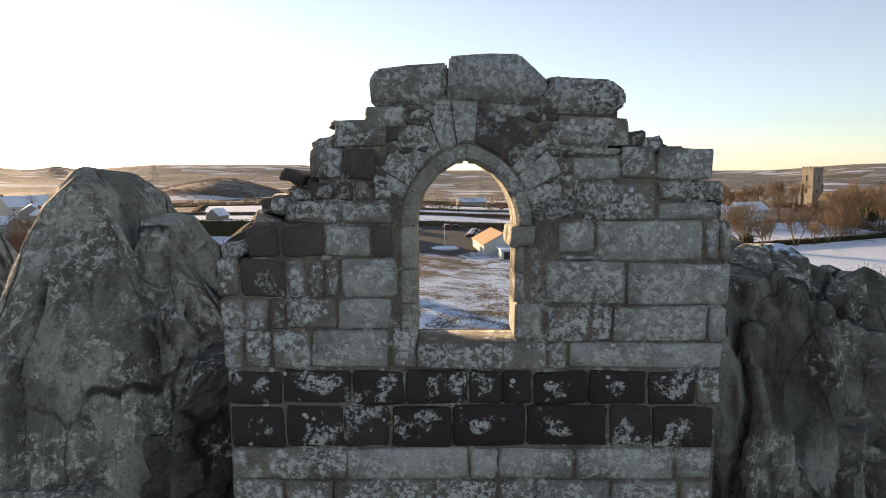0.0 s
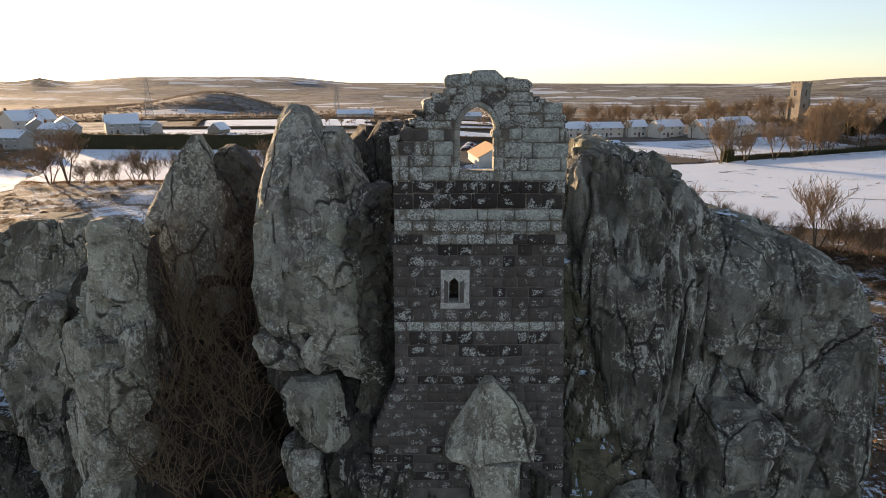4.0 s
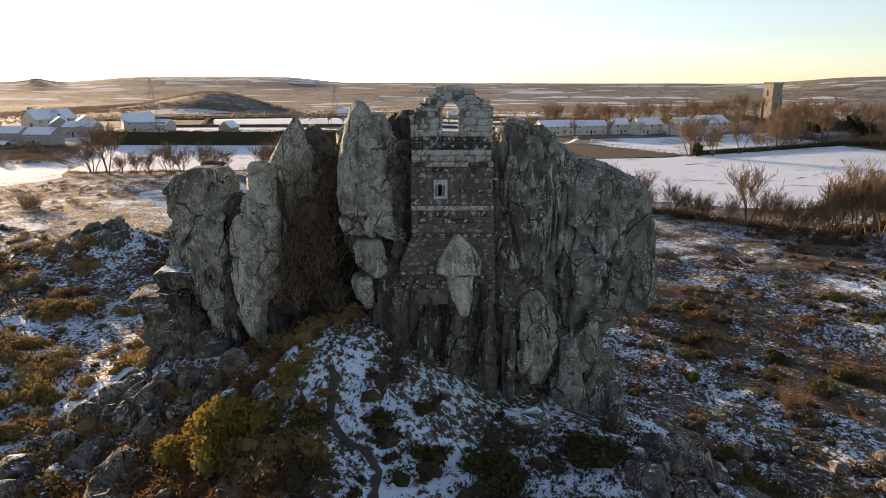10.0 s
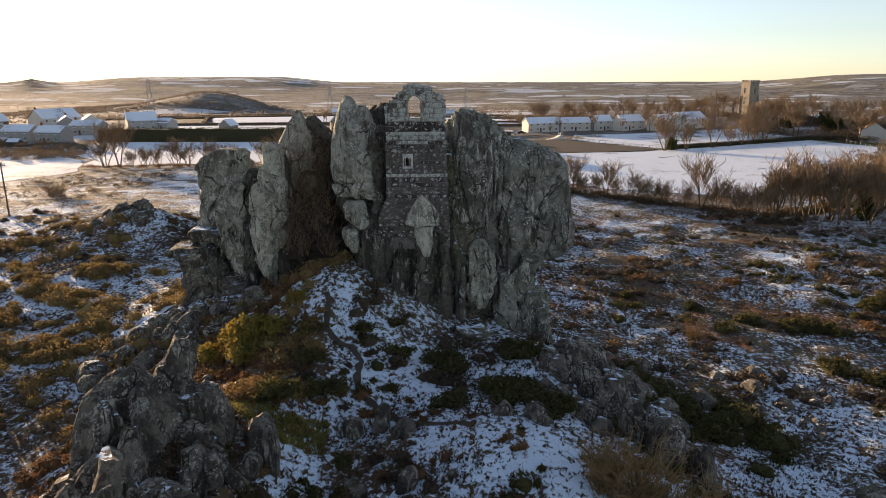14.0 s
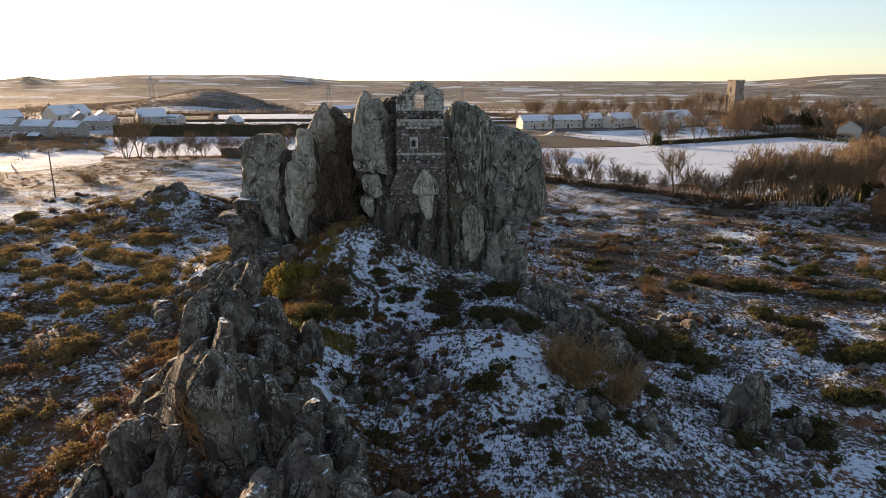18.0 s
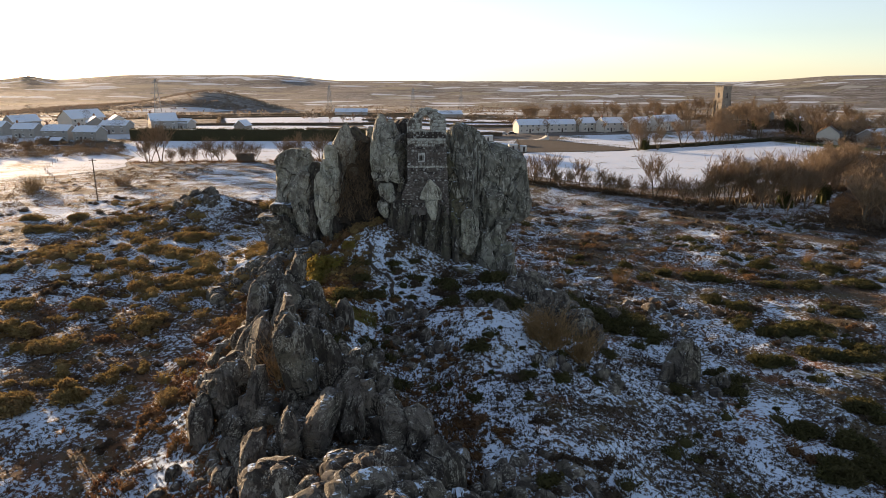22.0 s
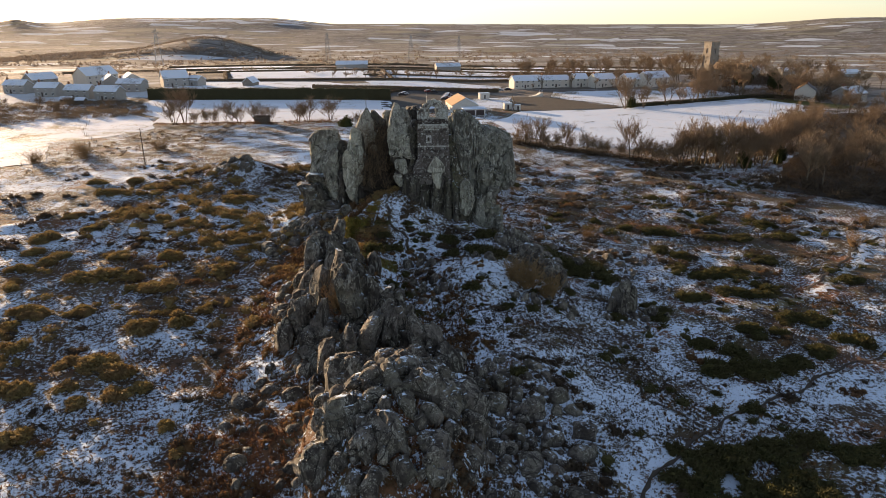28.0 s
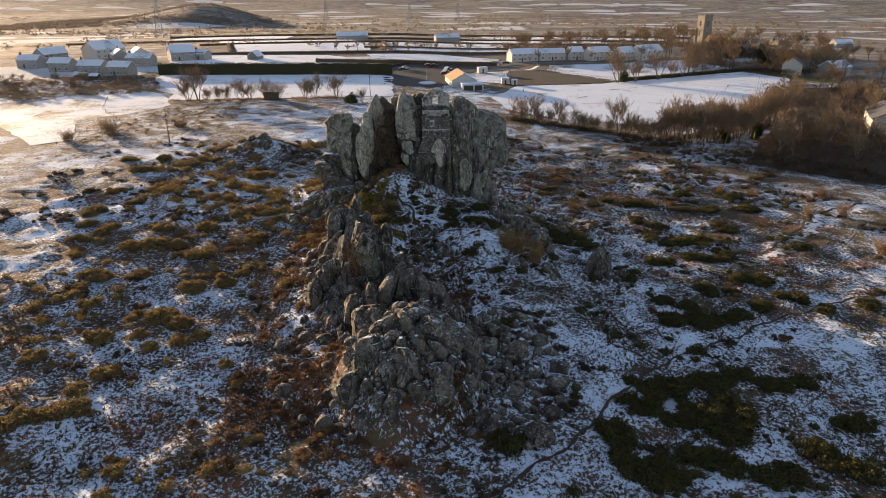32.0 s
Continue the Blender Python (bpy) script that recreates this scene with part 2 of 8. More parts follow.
def ground_material():
    n = Nodes("heath_with_patchy_snow")
    p = n.coords()
    low = n.coords((1, 1, 0.4))
    big = n.noise(p, 0.035, 3)
    mid = n.noise(low, 0.17, 6, 0.62, warp=0.5)
    fine = n.noise(low, 2.4, 8, 0.78)
    heath = n.mix(n.ramp(n.noise(p, 0.30, 4), 0.40, 0.62), (0.070, 0.048, 0.035), (0.105, 0.085, 0.045))
    heath = n.mix(n.ramp(n.noise(p, 0.11, 4), 0.55, 0.66), heath, (0.17, 0.075, 0.035))
    heath = n.mix(n.ramp(n.noise(p, 3.5, 5, 0.7), 0.50, 0.68), heath, (0.035, 0.028, 0.02))
    heath = n.mix(n.ramp(n.noise(p, 7.0, 3, 0.7), 0.56, 0.66, 0.0, 0.6), heath, (0.15, 0.115, 0.07))
    s = n.math("ADD", n.math("MULTIPLY", mid, 0.58), n.math("MULTIPLY", fine, 1.08))
    s = n.math("ADD", s, n.math("MULTIPLY", big, 0.35))
    rust = n.attr("rust")
    heath = n.mix(n.math("MULTIPLY", rust, n.ramp(n.noise(p, 0.9, 5, 0.7), 0.40, 0.58, 0.0, 0.9)), heath, (0.17, 0.075, 0.032))
    s = n.math("SUBTRACT", s, n.attr("bare"))
    snow = n.ramp(s, 0.985, 1.02)
    c = n.mix(snow, heath, SNOW)
    h = n.math("ADD", n.noise(p, 1.4, 7, 0.7), n.math("MULTIPLY", snow, 0.15))
    return n.done(c, 0.9, h, 0.9, 0.25)


M_HEATH = ground_material()


def moor_material():
    n = Nodes("haze_paled_fields_and_moor")
    p = n.coords()
    fields = n.coords((0.5, 1.0, 0.0))
    cell = n.put("ShaderNodeTexVoronoi", {"Vector": fields, "Scale": 0.010, "Randomness": 0.9})
    edge = n.put("ShaderNodeTexVoronoi", {"Vector": fields, "Scale": 0.010, "Randomness": 0.9}, feature="DISTANCE_TO_EDGE").outputs["Distance"]
    pick = n.put("ShaderNodeSeparateColor", {0: cell.outputs["Color"]})
    # moor browns lightened to carry distance haze, besides the thin snow
    moor = n.mix(n.ramp(n.noise(fields, 0.02, 6, 0.65), 0.4, 0.62), (0.20, 0.18, 0.16), (0.28, 0.255, 0.225))
    moor = n.mix(n.ramp(n.noise(p, 0.05, 5, 0.7), 0.52, 0.64), moor, (0.11, 0.098, 0.085))
    moor = n.mix(n.ramp(n.noise(p, 0.11, 4), 0.56, 0.66, 0.0, 0.6), moor, (0.45, 0.46, 0.47))
    strips = n.coords((0.35, 1.0, 0.0))
    moor = n.mix(n.ramp(n.noise(strips, 0.045, 8, 0.75), 0.50, 0.57, 0.0, 0.75), moor, (0.095, 0.083, 0.07))
    moor = n.mix(n.ramp(n.noise(strips, 0.011, 8, 0.72), 0.49, 0.56, 0.0, 0.7), moor, (0.10, 0.088, 0.076))
    moor = n.mix(n.ramp(n.noise(strips, 0.028, 8, 0.7), 0.60, 0.63, 0.0, 0.8), moor, (0.50, 0.54, 0.60))
    c = n.mix(n.ramp(pick.outputs[0], 0.80, 0.82, 0.0, 0.75), moor, n.mix(n.noise(p, 0.05, 4), SNOW, (0.60, 0.60, 0.58)))
    c = n.mix(n.ramp(pick.outputs[1], 0.80, 0.82, 0.0, 0.7), c, (0.24, 0.22, 0.15))
    c = n.mix(n.ramp(edge, 0.05, 0.02, 0.0, 0.8), c, (0.10, 0.085, 0.065))
    return n.done(c, 0.95, n.noise(p, 0.08, 6, 0.7), 0.6, 4.0)


M_MOOR = moor_material()


def snow_material(name, grass_amount, tint=(0.12, 0.11, 0.05)):
    n = Nodes(name)
    p = n.coords()
    g = n.math("ADD", n.math("MULTIPLY", n.noise(p, 0.09, 4), 0.6), n.math("MULTIPLY", n.noise(p, 1.6, 6, 0.7), 0.6))
    grass = n.ramp(g, 0.76 - grass_amount, 0.86 - grass_amount)
    c = n.mix(n.noise(p, 0.3, 3), SNOW, (0.80, 0.81, 0.84))
    c = n.mix(grass, c, tint)
    return n.done(c, 0.8, n.noise(p, 2.0, 6), 0.4, 0.1)


M_FIELD = snow_material("snow_covered_pasture", 0.08)
M_FIELD_THIN = snow_material("thin_snow_on_grass", 0.16, (0.14, 0.12, 0.06))
M_TRACK = snow_material("snow_worn_to_grass", 0.30, (0.20, 0.18, 0.12))
M_GRASS = plain("bare_winter_grass", (0.14, 0.14, 0.045), 0.4, 0.4, 0.95, 0.5)
M_TARMAC = plain("worn_tarmac", (0.06, 0.058, 0.056), 0.35, 0.5, 0.85, 0.3)
M_COURT = plain("dark_ploughed_ground", (0.085, 0.07, 0.055), 0.35, 0.6, 0.95, 0.6)
M_TRODDEN = plain("trodden_earth", (0.075, 0.062, 0.05), 0.4, 2.0, 0.95, 0.6)
# near-black brown that paints the gully's shade onto its back
M_GULLY_SHADE = plain("dark_gully_shade", (0.040, 0.032, 0.024), 0.45, 2.5, 0.95, 0.8)
M_SNOW = plain("settled_snow", SNOW, 0.06, 1.0, 0.7, 0.3)
M_BARK = plain("winter_bark", (0.15, 0.12, 0.085), 0.45, 2.0, 0.95, 0.5)
M_TWIG = plain("bare_twigs", (0.27, 0.19, 0.12), 0.4, 0.5, 0.95, 0.2)
M_TWIG_DARK = plain("dark_brown_twigs", (0.17, 0.12, 0.075), 0.4, 0.5, 0.95, 0.2)
M_RENDER = plain("cream_render", (0.62, 0.59, 0.53), 0.12, 0.8, 0.9, 0.2)
M_RENDER_GREY = plain("grey_render", (0.36, 0.34, 0.31), 0.15, 0.8, 0.9, 0.2)
M_SLATE = plain("grey_slate", (0.10, 0.10, 0.11), 0.3, 1.5, 0.6, 0.3)
M_SNOW_ROOF = snow_material("snow_dusted_roof", 0.10, (0.16, 0.16, 0.17))
# tan for sunward roof slopes: the low sun put into their colour
M_SUNLIT_ROOF = plain("sunlit_tan_roof", (0.45, 0.30, 0.17), 0.2, 1.5, 0.8, 0.3)
M_PANE = plain("window_glass", (0.03, 0.035, 0.04), 0.1, 1.0, 0.15, 0.0)
M_FRAME = plain("white_painted_frame", (0.75, 0.75, 0.72), 0.08, 2.0, 0.5, 0.1)
M_BRICK = plain("chimney_brick", (0.28, 0.14, 0.09), 0.3, 3.0, 0.9, 0.4)
M_DOOR = plain("dark_painted_door", (0.07, 0.05, 0.045), 0.2, 2.0, 0.5, 0.1)
M_CHURCH = plain("church_tower_granite", (0.27, 0.24, 0.20), 0.35, 0.8, 0.92, 0.5)
M_STEEL = plain("galvanised_steel", (0.40, 0.41, 0.42), 0.2, 1.0, 0.5, 0.1, 0.6)
M_POLE = plain("weathered_pole_wood", (0.14, 0.11, 0.085), 0.3, 3.0, 0.9, 0.3)


def foliage(name, a, b, tip=None):
    n = Nodes(name)
    p = n.coords()
    c = n.mix(n.island(), a, b)
    c = n.mix(n.ramp(n.noise(p, 0.5, 3), 0.42, 0.62), c, tip or a)
    n.done(c, 0.9)
    thin = n.put("ShaderNodeBsdfTranslucent", {"Color": c})
    both = n.put("ShaderNodeMixShader", {0: 0.3})
    n.t.links.new(n.b.outputs[0], both.inputs[1])
    n.t.links.new(thin.outputs[0], both.inputs[2])
    out = [q for q in n.t.nodes if q.bl_idname == "ShaderNodeOutputMaterial"][0]
    n.t.links.new(both.outputs[0], out.inputs[0])
    return n.m


M_GORSE = foliage("gorse_leaves", (0.04, 0.043, 0.016), (0.10, 0.092, 0.032), (0.07, 0.062, 0.024))
# gorse green raised to gold: low sunlight put into the leaf colour
M_GORSE_SUNLIT = foliage("sunlit_gold_gorse_leaves", (0.15, 0.112, 0.045), (0.28, 0.205, 0.08), (0.20, 0.132, 0.06))
M_GORSE_YELLOW = foliage("yellow_gorse_leaves", (0.20, 0.17, 0.035), (0.11, 0.11, 0.03), (0.24, 0.17, 0.04))
M_HEATHER = foliage("heather_and_dead_grass", (0.05, 0.036, 0.027), (0.125, 0.095, 0.06), (0.065, 0.048, 0.034))
M_BRACKEN = foliage("dead_bracken", (0.155, 0.085, 0.043), (0.09, 0.053, 0.031), (0.19, 0.11, 0.05))
# grass blades brightened to paint in the strip of sunlight they lie in
M_GRASS_SUNLIT = foliage("sunlit_coloured_grass_blades", (0.24, 0.23, 0.07), (0.16, 0.145, 0.05), (0.27, 0.24, 0.075))
M_RUSSET = foliage("russet_bracken_fronds", (0.16, 0.078, 0.042), (0.10, 0.055, 0.033), (0.20, 0.10, 0.052))
M_HEDGE = foliage("clipped_conifer_hedge", (0.045, 0.045, 0.022), (0.085, 0.075, 0.038), (0.06, 0.055, 0.028))
M_FIELD_HEDGE = foliage("bare_field_hedge", (0.12, 0.092, 0.064), (0.20, 0.155, 0.105), (0.15, 0.115, 0.08))
M_IVY = foliage("ivy_leaves", (0.03, 0.04, 0.012), (0.06, 0.065, 0.02), (0.04, 0.045, 0.015))
M_STRAW = foliage("straw_coloured_twigs", (0.32, 0.21, 0.10), (0.20, 0.13, 0.065), (0.34, 0.22, 0.105))
M_SCRUB_BROWN = foliage("brown_winter_brush", (0.085, 0.062, 0.042), (0.15, 0.108, 0.07), (0.105, 0.076, 0.05))

# ---- shape helpers ----
def _hash(ix, iy, iz, seed):
    h = (ix.astype(np.int64) * 374761393 + iy.astype(np.int64) * 668265263 + iz.astype(np.int64) * 1442695041 + seed * 974711) & 0xFFFFFFFF
    h = ((h ^ (h >> 13)) * 1274126177) & 0xFFFFFFFF
    h = ((h ^ (h >> 16)) * 2246822519) & 0xFFFFFFFF
    return ((h ^ (h >> 15)) & 0xFFFFFF) / float(0xFFFFFF)


def value_noise(p, seed=0):
    """Smooth noise from -1 to 1 at an (n, 3) array of places."""
    i = np.floor(p).astype(np.int64)
    f = p - i
    f = f * f * f * (f * (f * 6 - 15) + 10)
    out = 0
    for dx in (0, 1):
        wx = f[:, 0] if dx else 1 - f[:, 0]
        for dy in (0, 1):
            wy = f[:, 1] if dy else 1 - f[:, 1]
            for dz in (0, 1):
                wz = f[:, 2] if dz else 1 - f[:, 2]
                out = out + wx * wy * wz * _hash(i[:, 0] + dx, i[:, 1] + dy, i[:, 2] + dz, seed)
    return out * 2 - 1


def fbm(p, octaves=4, seed=0, gain=0.5):
    total, amp, norm = 0, 1.0, 0.0
    for k in range(octaves):
        total = total + amp * value_noise(p * (2.03 ** k) + 17.3 * k, seed + k)
        norm += amp
        amp *= gain
    return total / norm


def mesh_object(name, verts, faces, material, parent=None, label="", smooth=False):
    me = bpy.data.meshes.new(name)
    me.from_pydata(np.asarray(verts, float).tolist() if not isinstance(verts, list) else verts, [], faces)
    if material is not None:
        me.materials.append(material)
    if smooth:
        me.polygons.foreach_set("use_smooth", [True] * len(me.polygons))
    me.update()
    ob = new(name, me)
    if parent is not None:
        ob.parent = parent
    if label:
        ob["label"] = label
    return ob


def part(name, bm, material, parent=None, label="", smooth=False):
    me = bpy.data.meshes.new(name)
    bm.to_mesh(me)
    bm.free()
    me.materials.append(material)
    if smooth:
        me.polygons.foreach_set("use_smooth", [True] * len(me.polygons))
    ob = new(name, me)
    if parent is not None:
        ob.parent = parent
    if label:
        ob["label"] = label
    return ob


def share(name, me, parent, m=None):
    ob = new(name, me)
    ob.parent = parent
    if m is not None:
        ob.matrix_basis = m
    return ob


def empty(name, x=0, y=0, z=0, turn=0):
    ob = new(name)
    ob.empty_display_size = 0.3
    ob.matrix_basis = pose(x, y, z, 0, 0, turn)
    return ob


def box(bm, x0, x1, y0, y1, z0, z1, bevel=0.0):
    vs = [bm.verts.new(c) for c in ((x0, y0, z0), (x1, y0, z0), (x1, y1, z0), (x0, y1, z0), (x0, y0, z1), (x1, y0, z1), (x1, y1, z1), (x0, y1, z1))]
    fs = [bm.faces.new([vs[k] for k in q]) for q in ((3, 2, 1, 0), (4, 5, 6, 7), (0, 1, 5, 4), (1, 2, 6, 5), (2, 3, 7, 6), (3, 0, 4, 7))]
    if bevel:
        es = list({e for f in fs for e in f.edges})
        bmesh.ops.bevel(bm, geom=es, offset=bevel, segments=1, affect="EDGES")
    return vs


def boxed(x0, x1, y0, y1, z0, z1, bevel=0.0):
    bm = bmesh.new()
    box(bm, x0, x1, y0, y1, z0, z1, bevel)
    return bm


def prism(profile, y0, y1):
    """A solid from an (x, z) outline, anticlockwise seen from -y, drawn from y0 to y1."""
    bm = bmesh.new()
    a = [bm.verts.new((x, y0, z)) for x, z in profile]
    b = [bm.verts.new((x, y1, z)) for x, z in profile]
    bm.faces.new(a)
    bm.faces.new(b[::-1])
    for k in range(len(a)):
        j = (k + 1) % len(a)
        bm.faces.new((a[j], a[k], b[k], b[j]))
    bmesh.ops.recalc_face_normals(bm, faces=bm.faces)
    return bm


def tubes(segments, sides=4):
    """Verts and faces of thin tapered rods (start, end, r0, r1)."""
    s = np.array([[*a, *b, r0, r1] for a, b, r0, r1 in segments], float)
    a, b, r0, r1 = s[:, :3], s[:, 3:6], s[:, 6], s[:, 7]
    d = b - a
    d /= np.linalg.norm(d, axis=1)[:, None] + 1e-9
    ref = np.where(np.abs(d[:, 2:3]) < 0.9, np.array([[0, 0, 1.0]]), np.array([[1.0, 0, 0]]))
    u = np.cross(d, ref)
    u /= np.linalg.norm(u, axis=1)[:, None]
    w = np.cross(d, u)
    verts = []
    for base, r in ((a, r0), (b, r1)):
        for k in range(sides):
            t = 2 * math.pi * k / sides
            verts.append(base + (u * math.cos(t) + w * math.sin(t)) * r[:, None])
    verts = np.stack(verts, 1).reshape(-1, 3)
    faces = []
    for n in range(len(s)):
        o = n * 2 * sides
        for k in range(sides):
            j = (k + 1) % sides
            faces.append((o + k, o + j, o + sides + j, o + sides + k))
    return verts, faces


def leaf_cloud(rng, centres, radii, count, size, flat=1.0):
    """Loose small leaves (two triangles each) about ellipsoids: verts and faces."""
    c = np.repeat(np.asarray(centres, float), count, axis=0)
    r = np.repeat(np.asarray(radii, float), count, axis=0)
    d = rng.normal(size=c.shape)
    d /= np.linalg.norm(d, axis=1)[:, None]
    d[:, 2] = np.where(d[:, 2] < -0.25, -d[:, 2], d[:, 2])
    q = c + d * r * rng.uniform(0.62, 1.06, (len(c), 1))
    u = rng.normal(size=c.shape)
    u /= np.linalg.norm(u, axis=1)[:, None]
    w = np.cross(u, rng.normal(size=c.shape))
    w /= np.linalg.norm(w, axis=1)[:, None]
    s = size * rng.uniform(0.6, 1.4, (len(c), 1))
    v = np.stack([q - u * s, q + w * s * 0.45, q + u * s + d * s * 0.6, q - w * s * 0.45], 1).reshape(-1, 3)
    k = np.arange(len(c))[:, None] * 4
    return v, (k + np.array([[0, 1, 2, 3]])).tolist()


def hearts(centres, radii):
    """Closed low domes that fill the inside of leafy mounds: verts and faces."""
    c, r = np.asarray(centres, float), np.asarray(radii, float)
    unit = [(math.cos(k * math.pi / 3.5) * s, math.sin(k * math.pi / 3.5) * s, h) for s, h in ((0.72, -0.35), (0.66, 0.2), (0.38, 0.50)) for k in range(7)] + [(0, 0, 0.60)]
    u = np.array(unit)
    g = np.random.default_rng(len(c))
    v = (c[:, None, :] + u[None] * r[:, None, :] * g.uniform(0.62, 0.98, (len(c), 22, 1))).reshape(-1, 3)
    q = [(7 * j + k, 7 * j + (k + 1) % 7, 7 * j + 7 + (k + 1) % 7, 7 * j + 7 + k) for j in (0, 1) for k in range(7)] + [(14 + k, 14 + (k + 1) % 7, 21) for k in range(7)]
    return v, [tuple(i + 22 * n for i in f) for n in range(len(c)) for f in q]


def merge(pieces):
    vs, fs, o = [], [], 0
    for v, f in pieces:
        vs.append(np.asarray(v, float))
        fs += [tuple(i + o for i in q) for q in f]
        o += len(v)
    return np.concatenate(vs), fs


def rock_shape(rows, seed, nu=72, nv=80, square=2.8, joint=(1.7, 1.7, 3.4), block=0.32, groove=0.22, crack=0.22, fine=0.10, lumps=0.35, spin=0.0, tip=(0.0, 0.0), facet=0.28, dense_front=0.0, roof=0.0):
    """A jointed rock of flat broken faces. rows: (z, left, right, front, back) from the top down."""
    rows = sorted(rows)
    zs = np.array([r[0] for r in rows])
    dense = np.linspace(zs[0], zs[-1], 400)
    girth = sum(np.interp(dense, zs, [r[b] - r[a] for r in rows]) for a, b in ((1, 2), (3, 4))) / 4
    run = np.concatenate([[0], np.cumsum(np.hypot(np.diff(dense), np.diff(girth)))])
    v = np.linspace(0, 1, nv)
    z = np.interp(v * run[-1], run, dense)
    xl, xr, yf, yb = (np.interp(z, zs, [r[k] for r in rows]) for k in (1, 2, 3, 4))
    a = np.linspace(0, 2 * math.pi, nu, endpoint=False)
    a = a - dense_front * np.cos(a)
    ca, sa = np.cos(a), np.sin(a)
    sx = np.sign(ca) * np.abs(ca) ** (2 / square)
    sy = np.sign(sa) * np.abs(sa) ** (2 / square)
    cx, cy, rx, ry = (xl + xr) / 2, (yf + yb) / 2, (xr - xl) / 2, (yb - yf) / 2
    X = cx[:, None] + rx[:, None] * sx
    Y = cy[:, None] + ry[:, None] * sy
    Z = np.repeat(z[:, None], nu, 1)
    p = np.stack([X, Y, Z], 2)
    du = np.roll(p, -1, 1) - np.roll(p, 1, 1)
    dv = np.gradient(p, axis=0)
    nrm = np.cross(du, dv).reshape(-1, 3)
    nrm /= np.linalg.norm(nrm, axis=1)[:, None] + 1e-9
    p = p.reshape(-1, 3)
    size = np.repeat(np.minimum(rx, ry), nu)
    damp = np.clip(size / 0.9, 0.4, 1.0)
    off = seed * 13.7
    p = p + nrm * (lumps * fbm(p * 0.45 + off, 3, seed + 5) * damp)[:, None]
    g = np.random.default_rng(seed)
    jt = np.array(joint, float)
    area = 2 * math.pi * float(np.mean((rx + ry) / 2)) * run[-1]
    warp = np.stack([fbm(p * 0.5 + off + 40 * k, 2, seed) for k in range(3)], 1) * 0.22 * jt.min()
    lay0, sets = g.uniform(0, 1.5), math.pi / 2.5
    for level, (share_, keep_, tilt) in enumerate(((1.0, 3, facet), (0.40, 2, facet * 0.5))):
        j = jt * share_
        count = int(np.clip(area / (j[0] * j[2] * 1.5), 7, 110 if level == 0 else 260))
        at = g.choice(len(p), min(count, len(p)), replace=False)
        c = p[at]
        if level:
            grid = p.reshape(nv, nu, 3)
            now = np.cross(np.roll(grid, -2, 1) - np.roll(grid, 2, 1), np.gradient(grid, axis=0)).reshape(-1, 3)
            now /= np.linalg.norm(now, axis=1)[:, None] + 1e-9
        else:
            now = nrm
        az = np.arctan2(now[at, 1], now[at, 0]) + g.normal(0, tilt * 0.4, len(at))
        if not level:
            az = lay0 + np.round((az - lay0) / sets) * sets + g.normal(0, tilt * 0.5, len(at))
        rise = np.clip(now[at, 2], -0.9, 0.95)
        rise = np.where(np.abs(rise) < 0.35, rise * 0.5, rise) + g.normal(0, tilt * 0.6, len(at))
        pn = np.stack([np.cos(az), np.sin(az), rise / np.sqrt(np.maximum(1.02 - rise ** 2, 0.08))], 1)
        pn /= np.linalg.norm(pn, axis=1)[:, None]
        lift = (c * pn).sum(1) + block * (1.0 if level == 0 else 0.2) * g.uniform(-1.4, 0.4, len(at))
        dist = np.sqrt(((((p + warp) / j)[:, None, :] - (c / j)[None]) ** 2).sum(2))
        near = np.argsort(dist, axis=1)[:, :keep_] if len(at) > keep_ else np.tile(np.arange(len(at)), (len(p), 1))
        face = np.maximum((nrm[:, None, :] * pn[near]).sum(2), 0.35)
        gap = (lift[near] - (p[:, None, :] * pn[near]).sum(2)) / face
        d = np.clip(gap.min(1), -0.7 * j[0], 0.07 * j[0]) * damp
        two = np.take_along_axis(dist, near[:, :2], 1)
        width = np.clip(0.05 * j[0], 0.03, 0.10) * (1.0 if level == 0 else 0.8)
        open_ = _hash(near[:, :2].min(1), near[:, :2].max(1), near[:, 0] * 0, seed + level) > (0.30 if level == 0 else 0.55)
        d -= np.where(open_, crack * (0.8 if level == 0 else 0.35) * np.exp(-((two[:, 1] - two[:, 0]) * j.mean() / 2 / width) ** 2), 0) * damp
        p = p + nrm * np.maximum(d, -0.36 * size)[:, None]
    if groove:
        gr = fbm(p * np.array([1.3, 1.3, 0.12]) + off, 3, seed + 9)
        p = p - nrm * (groove * 0.8 * (1 - np.abs(gr) * 3.2).clip(0, 1) * damp)[:, None]
    p = p + nrm * (fine * 0.8 * fbm(p * 2.6 + off, 4, seed + 11, 0.66) * damp)[:, None]
    if roof:
        turn = g.uniform(0, 2 * math.pi)
        e = (p[:, 0] - cx[-1]) * math.cos(turn) + (p[:, 1] - cy[-1]) * math.sin(turn) + 0.12 * fbm(p * 1.7 + off, 2, seed + 31)
        p[:, 2] = np.minimum(p[:, 2], z[-1] - roof * np.maximum(e, 0) - 0.4 * roof * np.maximum(-e, 0))
    if spin or tip[0] or tip[1]:
        foot = np.array([cx[0], cy[0], z[0]])
        turn = np.array((Matrix.Rotation(radians(tip[0]), 3, "X") @ Matrix.Rotation(radians(tip[1]), 3, "Y") @ Matrix.Rotation(radians(spin), 3, "Z")))
        p = (p - foot) @ turn.T + foot
    crown = p[-nu:].mean(0) + np.array([0, 0, 0.04])
    ground = p[:nu].mean(0)
    verts = np.concatenate([p, [crown, ground]])
    i = np.arange(nv - 1)[:, None] * nu
    j = np.arange(nu)[None, :]
    j2 = (j + 1) % nu
